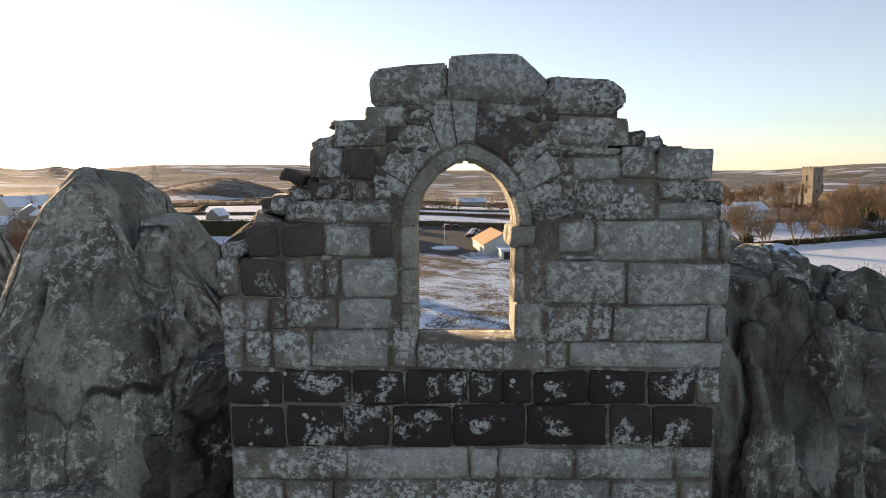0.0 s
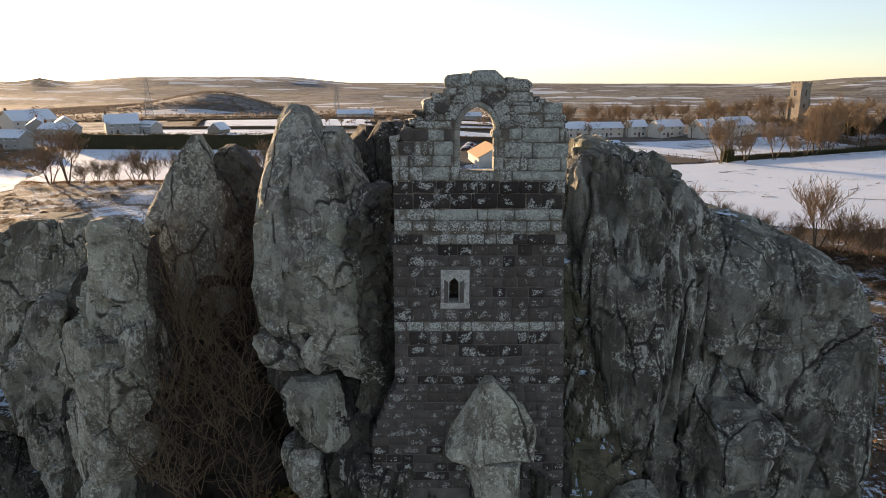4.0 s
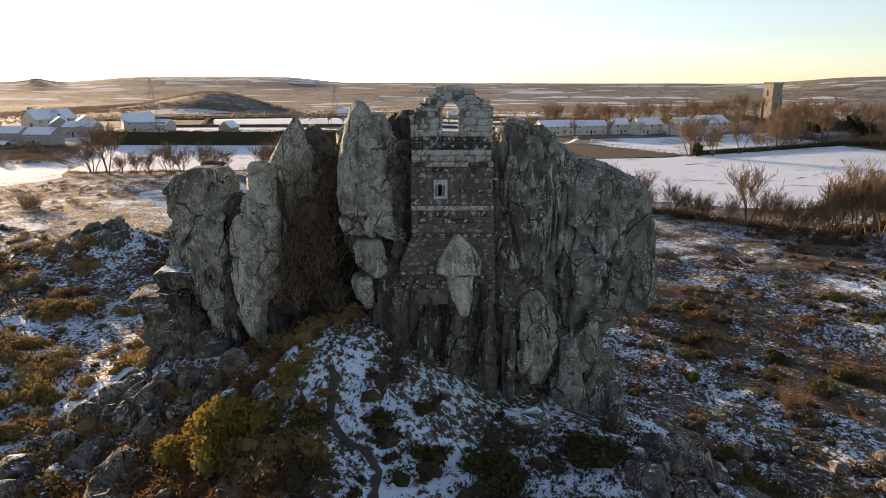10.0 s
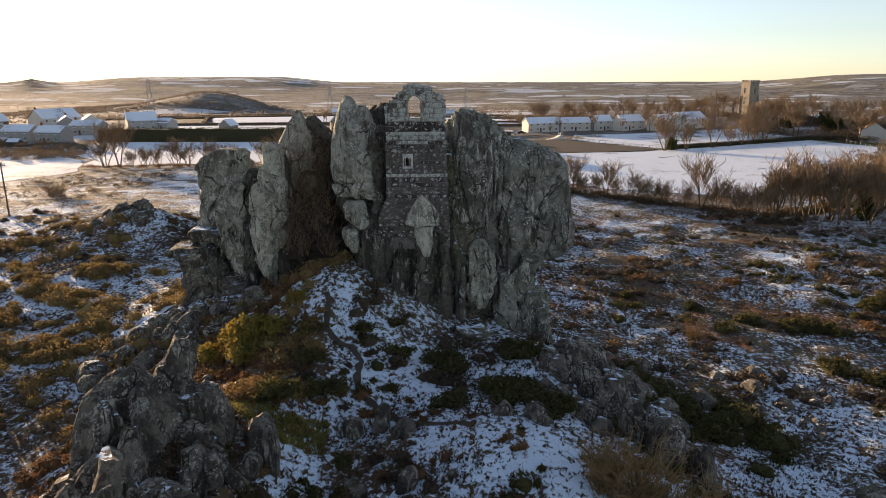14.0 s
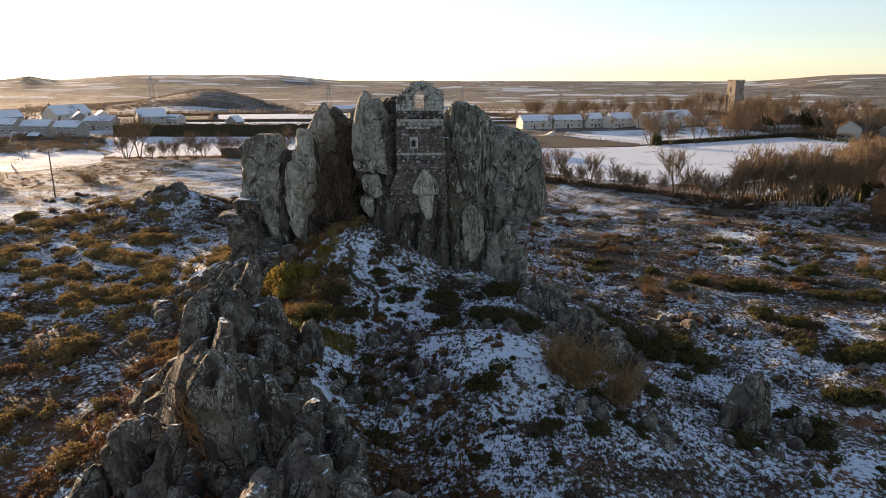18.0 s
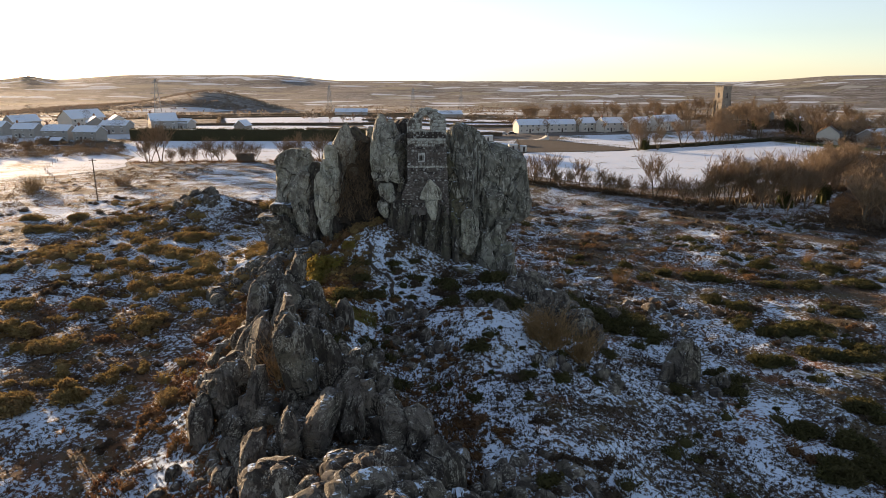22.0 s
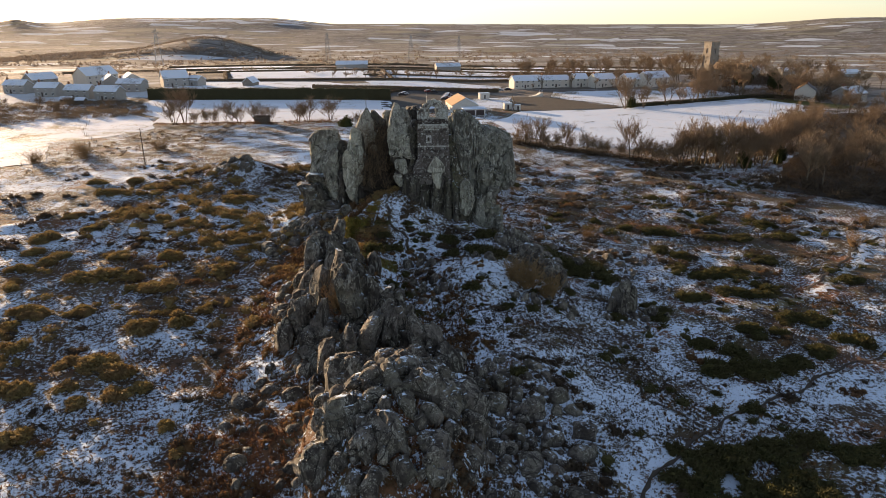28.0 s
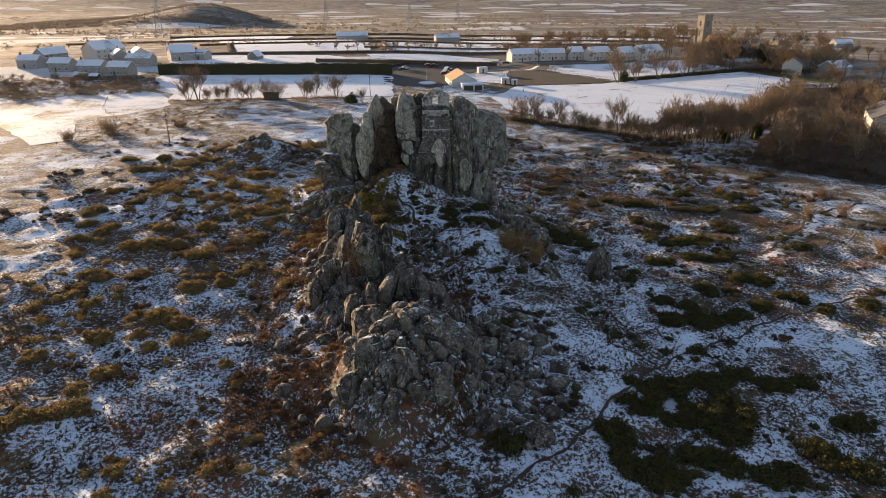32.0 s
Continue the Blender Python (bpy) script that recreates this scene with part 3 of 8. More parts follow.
    f = np.stack([i + j, i + j2, i + nu + j2, i + nu + j], 2).reshape(-1, 4).tolist()
    top = (nv - 1) * nu
    f += [(top + k, top + (k + 1) % nu, nv * nu) for k in range(nu)]
    f += [((k + 1) % nu, k, nv * nu + 1) for k in range(nu)]
    return verts, f


def boulder_rows(x, y, z0, z1, w, d, lean=(0, 0), blunt=3.0):
    """Rows of a boulder with its foot at z0 and its crown at z1: blunt or, with a low number, sharp."""
    rows = []
    for t in (0, 0.3, 0.5, 0.66, 0.78, 0.87, 0.94, 0.98, 1.0):
        s = 1.0 if t < 0.3 else max(0.34, (1 - ((t - 0.3) / 0.7) ** blunt) ** (0.5 if blunt > 2.5 else 0.8))
        cx, cy = x + lean[0] * t, y + lean[1] * t
        rows.append((z0 + (z1 - z0) * t, cx - w / 2 * s, cx + w / 2 * s, cy - d / 2 * s, cy + d / 2 * s))
    return rows


# ---- lie of the land ----
def smooth(a, b, x):
    t = np.clip((x - a) / (b - a), 0, 1)
    return t * t * (3 - 2 * t)


def land(x, y):
    """Height of the ground at arrays x, y."""
    x, y = np.asarray(x, float), np.asarray(y, float)
    z = -5.6 - 2.6 * np.tanh((x - 8) / 28) * (1 - 0.55 * smooth(60, 120, y))
    z = z + 0.045 * (np.clip(y, -80, 30) - 25) * (0.5 - 0.5 * np.tanh(x / 15))
    z = z + 7.0 * np.exp(-((x + 3) / 14) ** 2 - ((y - 10) / 13) ** 2)
    z = z + 2.8 * np.exp(-((x + 7) / 5.5) ** 2 - ((y - 6) / 6) ** 2)
    for cx, cy, h, rx, ry in ((-13, -15, 6.0, 6, 7), (-11, -27, 5.5, 7, 7), (-5, -42, 3.0, 9, 9), (-20, 12, 2.0, 7, 7), (-9, -5, 2.6, 6, 6), (-42, 48, 4.0, 8, 6), (12, -16, 2.5, 8, 7), (4, -12.5, 3.6, 8, 7), (11.5, -2, 3.4, 7, 7), (9, -30, 2.7, 8, 9), (170, 300, 6.0, 60, 50)):
        z = z + h * np.exp(-((x - cx) / rx) ** 2 - ((y - cy) / ry) ** 2)
    z = np.maximum(z, 0.5 - 5.2 * (((x + 4.2) / 8) ** 2 + ((y + 46) / 10.5) ** 2))
    # the valley and the far side
    d = np.hypot(x, y)
    az = np.degrees(np.arctan2(x, np.maximum(y, 1e-3)))
    far = np.interp(d, (380, 600, 1000, 1500, 2300, 3000, 4600, 7000), (0, -10, -28, -49, -77, -68, 4, 4))
    sky = 36 * smooth(-30, -23, az) * (1 - smooth(-13, -7, az)) + 30 * (1 - smooth(-36, -32, az)) + 46 * smooth(25, 34, az)
    sky = sky + 26 * np.exp(-((az + 30.6) / 0.75) ** 2)
    ahead = y > 0
    far = far + np.where(ahead, sky * smooth(3300, 4600, d), 0)
    far = far + 42 * np.exp(-((x + 470) / 120) ** 2 - ((y - 1420) / 190) ** 2) + 18 * np.exp(-((x + 700) / 210) ** 2 - ((y - 1420) / 170) ** 2)
    p = np.stack([x / 420, y / 420, np.zeros_like(x)], -1).reshape(-1, 3)
    far = far + (fbm(p, 4, 77).reshape(x.shape) * 9) * smooth(420, 1200, d) * (1 - 0.7 * smooth(3600, 4600, d))
    return z + far * smooth(380, 420, d)


def land1(x, y):
    return float(land(np.array([x]), np.array([y]))[0])

# ---- ground: one sheet out to the horizon ----
def graded(lo, hi, step, end_lo, end_hi, growth=1.09):
    mid = list(np.arange(lo, hi + step / 2, step))
    up, s = [mid[-1]], step
    while up[-1] < end_hi:
        s = min(s * growth, 90)
        up.append(up[-1] + s)
    down, s = [mid[0]], step
    while down[-1] > end_lo:
        s = min(s * growth, 90)
        down.append(down[-1] - s)
    return np.array(down[:0:-1] + mid + up[1:])


def ground_sheet():
    xs = graded(-62, 78, 0.65, -4700, 4700, 1.07)
    ys = graded(-78, 66, 0.65, -900, 4750, 1.07)
    X, Y = np.meshgrid(xs, ys)
    Z = land(X, Y)
    p = np.stack([X, Y, np.zeros_like(X)], -1).reshape(-1, 3)
    near = (1 - smooth(60, 130, np.hypot(X, Y + 5))).reshape(-1)
    rough = 0.42 * fbm(p * 0.23, 3, 3) + 0.22 * fbm(p * 0.9, 3, 8)
    Z = Z + (rough * (0.25 + 0.75 * near)).reshape(X.shape) * (1 - smooth(300, 900, np.hypot(X, Y)))
    v = np.stack([X, Y, Z], -1).reshape(-1, 3)
    nx, ny = len(xs), len(ys)
    i = np.arange(ny - 1)[:, None] * nx + np.arange(nx - 1)[None, :]
    f = np.stack([i, i + 1, i + 1 + nx, i + nx], 2).reshape(-1, 4)
    ob = mesh_object("ground", v, f.tolist(), M_HEATH, smooth=True)
    ob.data.materials.append(M_MOOR)
    x, y = v[:, 0], v[:, 1]
    ridge = np.exp(-((x + 7) / 8) ** 2 - ((y + 42) / 13) ** 2) + np.exp(-((x + 12) / 8) ** 2 - ((y + 22) / 13) ** 2)
    east = smooth(10, 34, x) * smooth(-40, 0, y)
    west = smooth(-12, -24, x) * smooth(30, -10, y)
    lee = np.exp(-((x + 15) / 7) ** 2 - ((y - 1) / 9) ** 2)
    drift = np.exp(-((x - 1) / 8) ** 2 - ((y - 0) / 6) ** 2)
    for nm, a in (("bare", 0.09 * ridge.clip(0, 1) + 0.055 * east - 0.05 * np.exp(-((x - 16) / 12) ** 2 - ((y + 38) / 12) ** 2) + 0.03 * west + 0.03 * smooth(-30, -50, x) * smooth(5, 30, y) + 0.10 * lee - 0.015 * drift), ("rust", ridge.clip(0, 1) + 0.6 * lee + 0.35 * west)):
        ob.data.attributes.new(nm, "FLOAT", "POINT").data.foreach_set("value", a)
    c = v[f].mean(1)
    far = ((np.hypot(c[:, 0], c[:, 1]) > 265) | (c[:, 1] > 225)).astype(int)
    ob.data.polygons.foreach_set("material_index", far)
    return tagged(ob, "heathland ground with patchy snow running out to moor and hills", "ground", kind="structure")


ground_sheet()


def drape(name, outline, material, label, category="field", step=4.0, lift=0.15, kind="structure"):
    """A thin sheet of that outline lying on the ground."""
    if material in (M_FIELD, M_FIELD_THIN, M_GRASS, M_TRODDEN):
        g, ragged = random.Random(len(label)), []
        for (x0, y0), (x1, y1) in zip(outline, outline[1:] + outline[:1]):
            n = max(1, int(math.hypot(x1 - x0, y1 - y0) / 5))
            ragged += [(x0 + (x1 - x0) * k / n + g.uniform(-0.9, 0.9), y0 + (y1 - y0) * k / n + g.uniform(-0.9, 0.9)) for k in range(n)]
        outline = tuple(ragged)
    o = np.array(outline, float)
    xs = np.arange(o[:, 0].min(), o[:, 0].max() + step, step)
    ys = np.arange(o[:, 1].min(), o[:, 1].max() + step, step)
    bm = bmesh.new()
    bm.faces.new([bm.verts.new((x, y, 0)) for x, y in outline])
    for k, vals in ((0, xs), (1, ys)):
        for t in vals[1:-1]:
            co, no = ((t, 0, 0), (1, 0, 0)) if k == 0 else ((0, t, 0), (0, 1, 0))
            bmesh.ops.bisect_plane(bm, geom=bm.verts[:] + bm.edges[:] + bm.faces[:], plane_co=co, plane_no=no)
    c = np.array([v.co for v in bm.verts])
    z = land(c[:, 0], c[:, 1])
    p = np.stack([c[:, 0], c[:, 1], np.zeros(len(c))], -1)
    for v, h, e in zip(bm.verts, z, fbm(p * 0.23, 3, 3)):
        v.co.z = h + lift + 0.1 * e
    bmesh.ops.recalc_face_normals(bm, faces=bm.faces)
    if sum(f.normal.z for f in bm.faces) < 0:
        bmesh.ops.reverse_faces(bm, faces=bm.faces)
    for f in bm.faces:
        f.smooth = True
    return tagged(part(name, bm, material), label, category, kind=kind)


def ribbon(name, points, width, material, label, lift=0.12, wobble=0.3):
    pts = [Vector((x, y, 0)) for x, y in points]
    fine = []
    for a, b in zip(pts, pts[1:]):
        n = max(2, int((b - a).length / 1.0))
        fine += [a.lerp(b, k / n) for k in range(n)]
    fine.append(pts[-1])
    vs, fs = [], []
    for k, q in enumerate(fine):
        d = (fine[min(k + 1, len(fine) - 1)] - fine[max(k - 1, 0)]).normalized()
        s = Vector((-d.y, d.x, 0))
        q = q + s * wobble * math.sin(k * 0.9) + s * wobble * 0.6 * math.sin(k * 0.37 + 2)
        w = width * (0.7 + 0.5 * abs(math.sin(k * 1.7 + 1)))
        for e in (-0.5, 0.0, 0.5):
            r = q + s * w * (e + (0.22 * math.sin(k * 2.9 + 5 * e) if e else 0))
            g = 0.42 * float(fbm(np.array([[r.x, r.y, 0.0]]) * 0.23, 3, 3)[0]) + 0.22 * float(fbm(np.array([[r.x, r.y, 0.0]]) * 0.9, 3, 8)[0])
            vs.append((r.x, r.y, land1(r.x, r.y) + g + lift - (0.05 if e else 0.0)))
        if k:
            o = 3 * (k - 1)
            fs += [(o, o + 3, o + 4, o + 1), (o + 1, o + 4, o + 5, o + 2)]
    return tagged(mesh_object(name, vs, fs, material, smooth=True), label, "path", kind="structure")


drape("snow_field_west", ((-13, 146), (-16, 207), (-124, 209), (-122, 176), (-100, 152), (-97, 138), (-60, 140)), M_FIELD, "pasture under unbroken snow beside a clipped hedge", "field")
drape("snow_field_track", ((-97, 140), (-104, 152), (-121, 172), (-140, 150), (-150, 112), (-104, 58), (-96, 66), (-112, 98), (-98, 112), (-92, 128)), M_FIELD_THIN, "snowy meadow corner with a fence line across it", "field", 4.0, 0.05)
drape("snow_field_east", ((26, 150), (40, 184), (80, 190), (92, 197), (130, 214), (163, 226), (175, 205), (160, 172), (128, 132), (100, 108), (72, 100), (46, 108), (30, 122)), M_FIELD, "playing field covered in thin snow with tyre tracks", "field")
drape("grass_margin", ((163, 226), (175, 205), (185, 190), (197, 196), (180, 222)), M_GRASS, "strip of bare green grass at the field edge", "grass")
drape("bare_ground", ((40, 186), (78, 193), (88, 199), (60, 240), (44, 238)), M_COURT, "dark bare ground beside the playing field", "ground")
drape("village_green", ((64, 238), (90, 202), (162, 232), (150, 262), (70, 262)), M_FIELD_THIN, "thinly snowed green in front of the cottages", "green")
drape("car_park", ((-18, 176), (3, 172), (12, 186), (14, 226), (42, 240), (30, 256), (-8, 262), (-22, 228)), M_TARMAC, "brown-grey tarmac car park with marked bays", "car park")
drape("yard_snow", ((14, 200), (38, 190), (43, 236), (16, 224)), M_FIELD_THIN, "snowy yard beside the clubhouse", "yard")
drape("snow_field_back", ((-30, 282), (30, 262), (46, 292), (10, 312), (-36, 306)), M_FIELD, "snow field behind the car park", "field")
drape("snow_field_hut", ((-130, 226), (-20, 222), (-26, 268), (-60, 300), (-150, 300)), M_FIELD, "snow field with a small gabled hut", "field")

# tyre tracks and worn lines on the playing field
for pts in (((34, 138), (52, 140), (70, 138), (84, 144)), ((60, 150), (66, 156), (74, 157), (80, 150), (76, 144)), ((86, 150), (90, 160), (86, 170), (76, 174)), ((50, 128), (74, 132), (100, 128), (118, 132)), ((96, 140), (112, 152), (128, 168), (140, 190)), ((60, 170), (80, 172), (104, 184)), ((46, 158), (52, 164), (58, 160))):
    ribbon("tyre_track", pts, 0.5, M_TRACK, "faint curved tyre track in the snow", 0.14, 0.15)

# tracks through the heath
ribbon("footpath_lower", ((-4.2, -6.4), (-3.0, -7.0), (-1.2, -7.6), (1.2, -9.4), (3.0, -10.9), (4.0, -11.8)), 0.5, M_TRODDEN, "trodden track along the snowy slope", 0.07, 0.5)
ribbon("footpath_slope", ((-7.3, 3.2), (-7.1, 2.5), (-6.6, 1.1), (-5.8, -0.7), (-4.7, -1.6), (-3.8, -2.6), (-3.6, -3.8), (-3.9, -5.4), (-4.2, -6.4)), 0.44, M_TRODDEN, "narrow trodden footpath down the snowy slope")
ribbon("footpath_east", ((36, -13.5), (46, -14.5), (52, -13), (60, -6.5), (66.6, -1.3), (72, 3.6), (80, 12), (95, 19)), 2.0, M_FIELD_THIN, "snow-filled footpath across the heath", 0.06, 0.5)
ribbon("footpath_east_rut", ((57, -8.4), (62, -3.2), (70, 3.4), (78, 13.0), (95, 20.6)), 0.5, M_TRODDEN, "muddy rut beside the snowy footpath", 0.2)
ribbon("footpath_fin", ((20.4, -25.8), (20.8, -30.4), (21.9, -36.5), (22.1, -39.1), (24.1, -41.4), (25.9, -43.8)), 0.26, M_TRODDEN, "faint dark trail below the rock fin")
ribbon("footpath_south", ((69, -23.4), (62, -25.2), (54.9, -28.0), (49.1, -30.4), (41.8, -35.0), (35.1, -38.6), (29.6, -42.1), (25.9, -44.4), (21.1, -48.6), (17, -53), (15.2, -56.2), (11.7, -59.1), (8.4, -61.4), (5.4, -63.9), (3.2, -66.2)), 0.36, M_TRODDEN, "faint dark trail through snow and heather")
drape("wood_floor", ((84, 54), (134, 10), (230, 40), (240, 150), (205, 178), (150, 172), (112, 94), (104, 84)), M_TRODDEN, "dark leaf-strewn woodland floor", "ground")

# ---- chapel wall ----
WALL_Y = 6.2
ARCH_X, ARCH_HALF, SPRING = 0.225, 0.475, 17.45
ARCH_K, ARCH_R = 0.167, 0.642


def arch_at(u, off):
    """A point of the pointed arch at u from 0 (left springing) to 1 (right), moved outwards by off."""
    r = ARCH_R + off
    top = math.acos(ARCH_K / r)
    if u <= 0.5:
        a = math.pi - (u / 0.5) * top
        return ARCH_X + ARCH_K + r * math.cos(a), SPRING + r * math.sin(a)
    a = (1 - u) / 0.5 * top
    return ARCH_X - ARCH_K + r * math.cos(a), SPRING + r * math.sin(a)


def opening(z, off):
    """Left and right edge of the window at height z with its surround of that width, or None."""
    if z < 16.30 - (off > 0) * 0.02:
        return None
    if z <= SPRING:
        return ARCH_X - ARCH_HALF - off, ARCH_X + ARCH_HALF + off
    h = z - SPRING
    r = ARCH_R + off
    if h >= math.sqrt(r * r - ARCH_K ** 2):
        return None
    w = math.sqrt(r * r - h * h) - ARCH_K
    return ARCH_X - w, ARCH_X + w


def wall_left(z):
    for lo, x in ((18.60, -0.68), (18.45, -0.74), (18.19, -1.0), (17.88, -1.24), (17.69, -1.30), (17.50, -1.52), (17.12, -1.90), (9.6, -2.18)):
        if z >= lo:
            return x
    return -2.3 - 0.40 * min(9.6 - z, 1.6)


def wall_right(z):
    for lo, x in ((18.51, 1.70), (18.19, 1.62), (17.88, 2.50), (17.69, 2.58), (17.50, 2.72), (14.2, 2.78)):
        if z >= lo:
            return x
    return 2.80 + 0.045 * (14.2 - z)


chapel = empty("chapel_wall", 0.3, WALL_Y, 7.0)
tagged(chapel, "ruined granite chapel gable with pointed window above the crag", "ruin")


def at_chapel(bm):
    bmesh.ops.translate(bm, verts=bm.verts, vec=(-0.3, -WALL_Y, -7.0))
    return bm


def wall_core():
    bm = bmesh.new()
    low = bmesh.new()
    z = 5.4
    while z < 18.90:
        h = 0.08
        m = z + h / 2
        l, r = wall_left(m + 0.05) + 0.06, wall_right(m + 0.05) - 0.06
        if m > 18.64:
            l, r = (-0.60, 1.55) if m < 18.76 else (-0.50, 0.86)
        spans = [(l, r)]
        o = opening(m, 0.02)
        if o:
            spans = [(l, o[0]), (o[1], r)]
        if 12.36 < m < 13.2:
            spans = [(l, -0.56), (-0.22, r)]
        back = WALL_Y + (0.62 if z > 14.2 else 0.95)
        for a, b in spans:
            if b - a > 0.04:
                box(bm if z > 14.2 else low, a, b, WALL_Y + (0.018 if z > 14.2 else 0.009), back, z, z + h)
        z += h
    part("rubble_core", at_chapel(bm), M_MORTAR, chapel, "mortared rubble core")
    part("lower_core", at_chapel(low), M_POINTING, chapel, "pale pointed core of the lower wall")
    part("inner_wall", at_chapel(boxed(-2.0, 2.7, WALL_Y + 1.0, WALL_Y + 1.5, 5.0, 14.1)), M_MORTAR, chapel)


wall_core()
_rs = random.Random(5)


def stone_bm(w, h, d, rough=0.009, bow=0.006, nx=6, nz=6, rnd=None):
    """A dressed block with worn arrises: front at -y, centred, depth d."""
    rnd = rnd or _rs
    bm = bmesh.new()
    rim_of = bm.verts.layers.float.new("rim")

    def steps(n, size):
        e = min(0.022 / size, 0.2)
        return [0.0] + [e + (1 - 2 * e) * k / (n - 3) for k in range(n - 2)] + [1.0]

    us, vs = steps(nx, w), steps(nz, h)
    skew = [rnd.uniform(-1, 1) * 0.013 for k in range(4)]
    grid = []
    for j, v in enumerate(vs):
        row = []
        for i, u in enumerate(us):
            rim = 0.022 if (i in (0, nx - 1) or j in (0, nz - 1)) else 0.0
            corner = 0.016 if (i in (0, nx - 1) and j in (0, nz - 1)) else 0.0
            x = (u - 0.5) * (w - 2 * corner) + (skew[0] + (skew[1] - skew[0]) * v) + rnd.uniform(-1, 1) * 0.008
            z = (v - 0.5) * (h - 2 * corner) + (skew[2] + (skew[3] - skew[2]) * u) + rnd.uniform(-1, 1) * 0.008
            y = rim + corner - bow * math.sin(math.pi * u) * math.sin(math.pi * v) + rnd.uniform(-1, 1) * rough
            row.append(bm.verts.new((x, y, z)))
            row[-1][rim_of] = 1.0 if rim else 0.55 if (i in (1, nx - 2) or j in (1, nz - 2)) else 0.0
        grid.append(row)
    for j in range(nz - 1):
        for i in range(nx - 1):
            bm.faces.new((grid[j][i], grid[j][i + 1], grid[j + 1][i + 1], grid[j + 1][i]))
    rim = [grid[0][i] for i in range(nx)] + [grid[j][nx - 1] for j in range(1, nz)] + [grid[nz - 1][i] for i in range(nx - 2, -1, -1)] + [grid[j][0] for j in range(nz - 2, 0, -1)]
    back = [bm.verts.new((v.co.x, d, v.co.z)) for v in rim]
    for k in range(len(rim)):
        j = (k + 1) % len(rim)
        bm.faces.new((rim[j], rim[k], back[k], back[j]))
    bm.faces.new(back[::-1])
    bmesh.ops.recalc_face_normals(bm, faces=bm.faces)
    return bm


def lay(x0, x1, z0, z1, material, proud=0.0, joint=0.016, depth=0.30, tilt=0.0, name="stone", label="", bow=0.006):
    w, h = x1 - x0 - joint, z1 - z0 - joint
    if w < 0.05 or h < 0.05:
        return
    bm = stone_bm(w, h, depth, bow=bow)
    bmesh.ops.rotate(bm, verts=bm.verts, cent=(0, 0, 0), matrix=Matrix.Rotation(radians(tilt), 3, "Y"))
    bmesh.ops.translate(bm, verts=bm.verts, vec=((x0 + x1) / 2, WALL_Y - proud, (z0 + z1) / 2))
    part(name, at_chapel(bm), material, chapel, label, smooth=True)


def course(z0, z1, mats, lengths, skip=()):
    m = (z0 + z1) / 2
    l, r = wall_left(m), wall_right(m)
    spans = [(l, r)]
    o = opening(z0 + 0.05, 0.17 if z0 < SPRING - 0.05 else 0.48)
    if o is None and z0 < 18.3 and z1 > 16.4:
        o = opening(max(z0, 16.36) + 0.02, 0.17 if z0 < SPRING - 0.05 else 0.48)
    if o:
        spans = [(l, o[0]), (o[1], r)]
    for lo, hi in skip:
        spans = [(a, b) for s in spans for a, b in ((s[0], min(s[1], lo)), (max(s[0], hi), s[1])) if b - a > 0.06]
    for a, b in spans:
        x = a
        while x < b - 0.02:
            w = _rs.uniform(*lengths)
            if b - (x + w) < 0.22:
                w = b - x
            lay(x, x + w, z0, z1, _rs.choice(mats), _rs.uniform(0.004, 0.016))
            x += w


UP, CL, DK, LO = M_ASHLAR, M_ASHLAR_CLEAN, M_ASHLAR_DARK, M_ASHLAR_LOW
# each stone of the gable: course bottom and top, then (left, right, kind)
KINDS = {"U": UP, "C": CL, "D": DK}
for z0, z1, stones in (
        (18.20, 18.49, ((1.06, 1.75, "U"),)),
        (18.18, 18.46, ((-1.03, -0.51, "U"),)),
        (18.10, 18.20, ((1.22, 1.68, "C"),)),
        (17.87, 18.10, ((1.22, 1.68, "C"),)),
        (17.88, 18.20, ((1.68, 2.02, "U"), (2.02, 2.57, "C"), (-1.28, -0.95, "U"), (-0.95, -0.64, "D"),)),
        (17.68, 17.88, ((2.04, 2.34, "U"), (2.34, 2.68, "U"), (-1.26, -1.02, "D"), (-1.02, -0.84, "D"), (-0.84, -0.68, "U"), (-0.68, -0.48, "U"),)),
        (17.50, 17.68, ((2.04, 2.63, "C"),)),
        (17.50, 17.87, ((1.33, 2.04, "U"),))):
    for x0, x1, kind in stones:
        lay(x0, x1, z0, z1, LO if kind == "D" and z0 > 16 else KINDS[kind], _rs.uniform(0.0, 0.022), joint=_rs.uniform(0.014, 0.032), tilt=_rs.uniform(-0.8, 0.8))
for z0, z1, stones in (
        (17.45, 17.68, ((-1.52, -0.98, "U"), (-0.98, -0.48, "U"),)),
        (17.18, 17.49, ((1.11, 1.47, "C"),)),
        (17.10, 17.18, ((1.11, 1.47, "U"),)),
        (17.10, 17.50, ((1.47, 2.50, "C"), (2.50, 2.67, "U"), (2.67, 2.78, "U"),)),
        (17.13, 17.45, ((-1.90, -1.57, "D"), (-1.57, -1.14, "D"), (-1.14, -0.68, "C"), (-0.68, -0.47, "D"),)),
        (16.74, 17.13, ((-2.20, -1.96, "U"), (-1.96, -1.50, "D"), (-1.50, -1.33, "U"), (-1.33, -1.15, "U"), (-1.15, -1.00, "U"), (-1.00, -0.44, "C"),)),
        (16.67, 17.10, ((1.00, 1.77, "C"), (1.77, 2.78, "C"),))):
    for x0, x1, kind in stones:
        lay(x0, x1, z0, z1, LO if kind == "D" and z0 > 16 else KINDS[kind], _rs.uniform(0.0, 0.022), joint=_rs.uniform(0.014, 0.032), tilt=_rs.uniform(-0.8, 0.8))
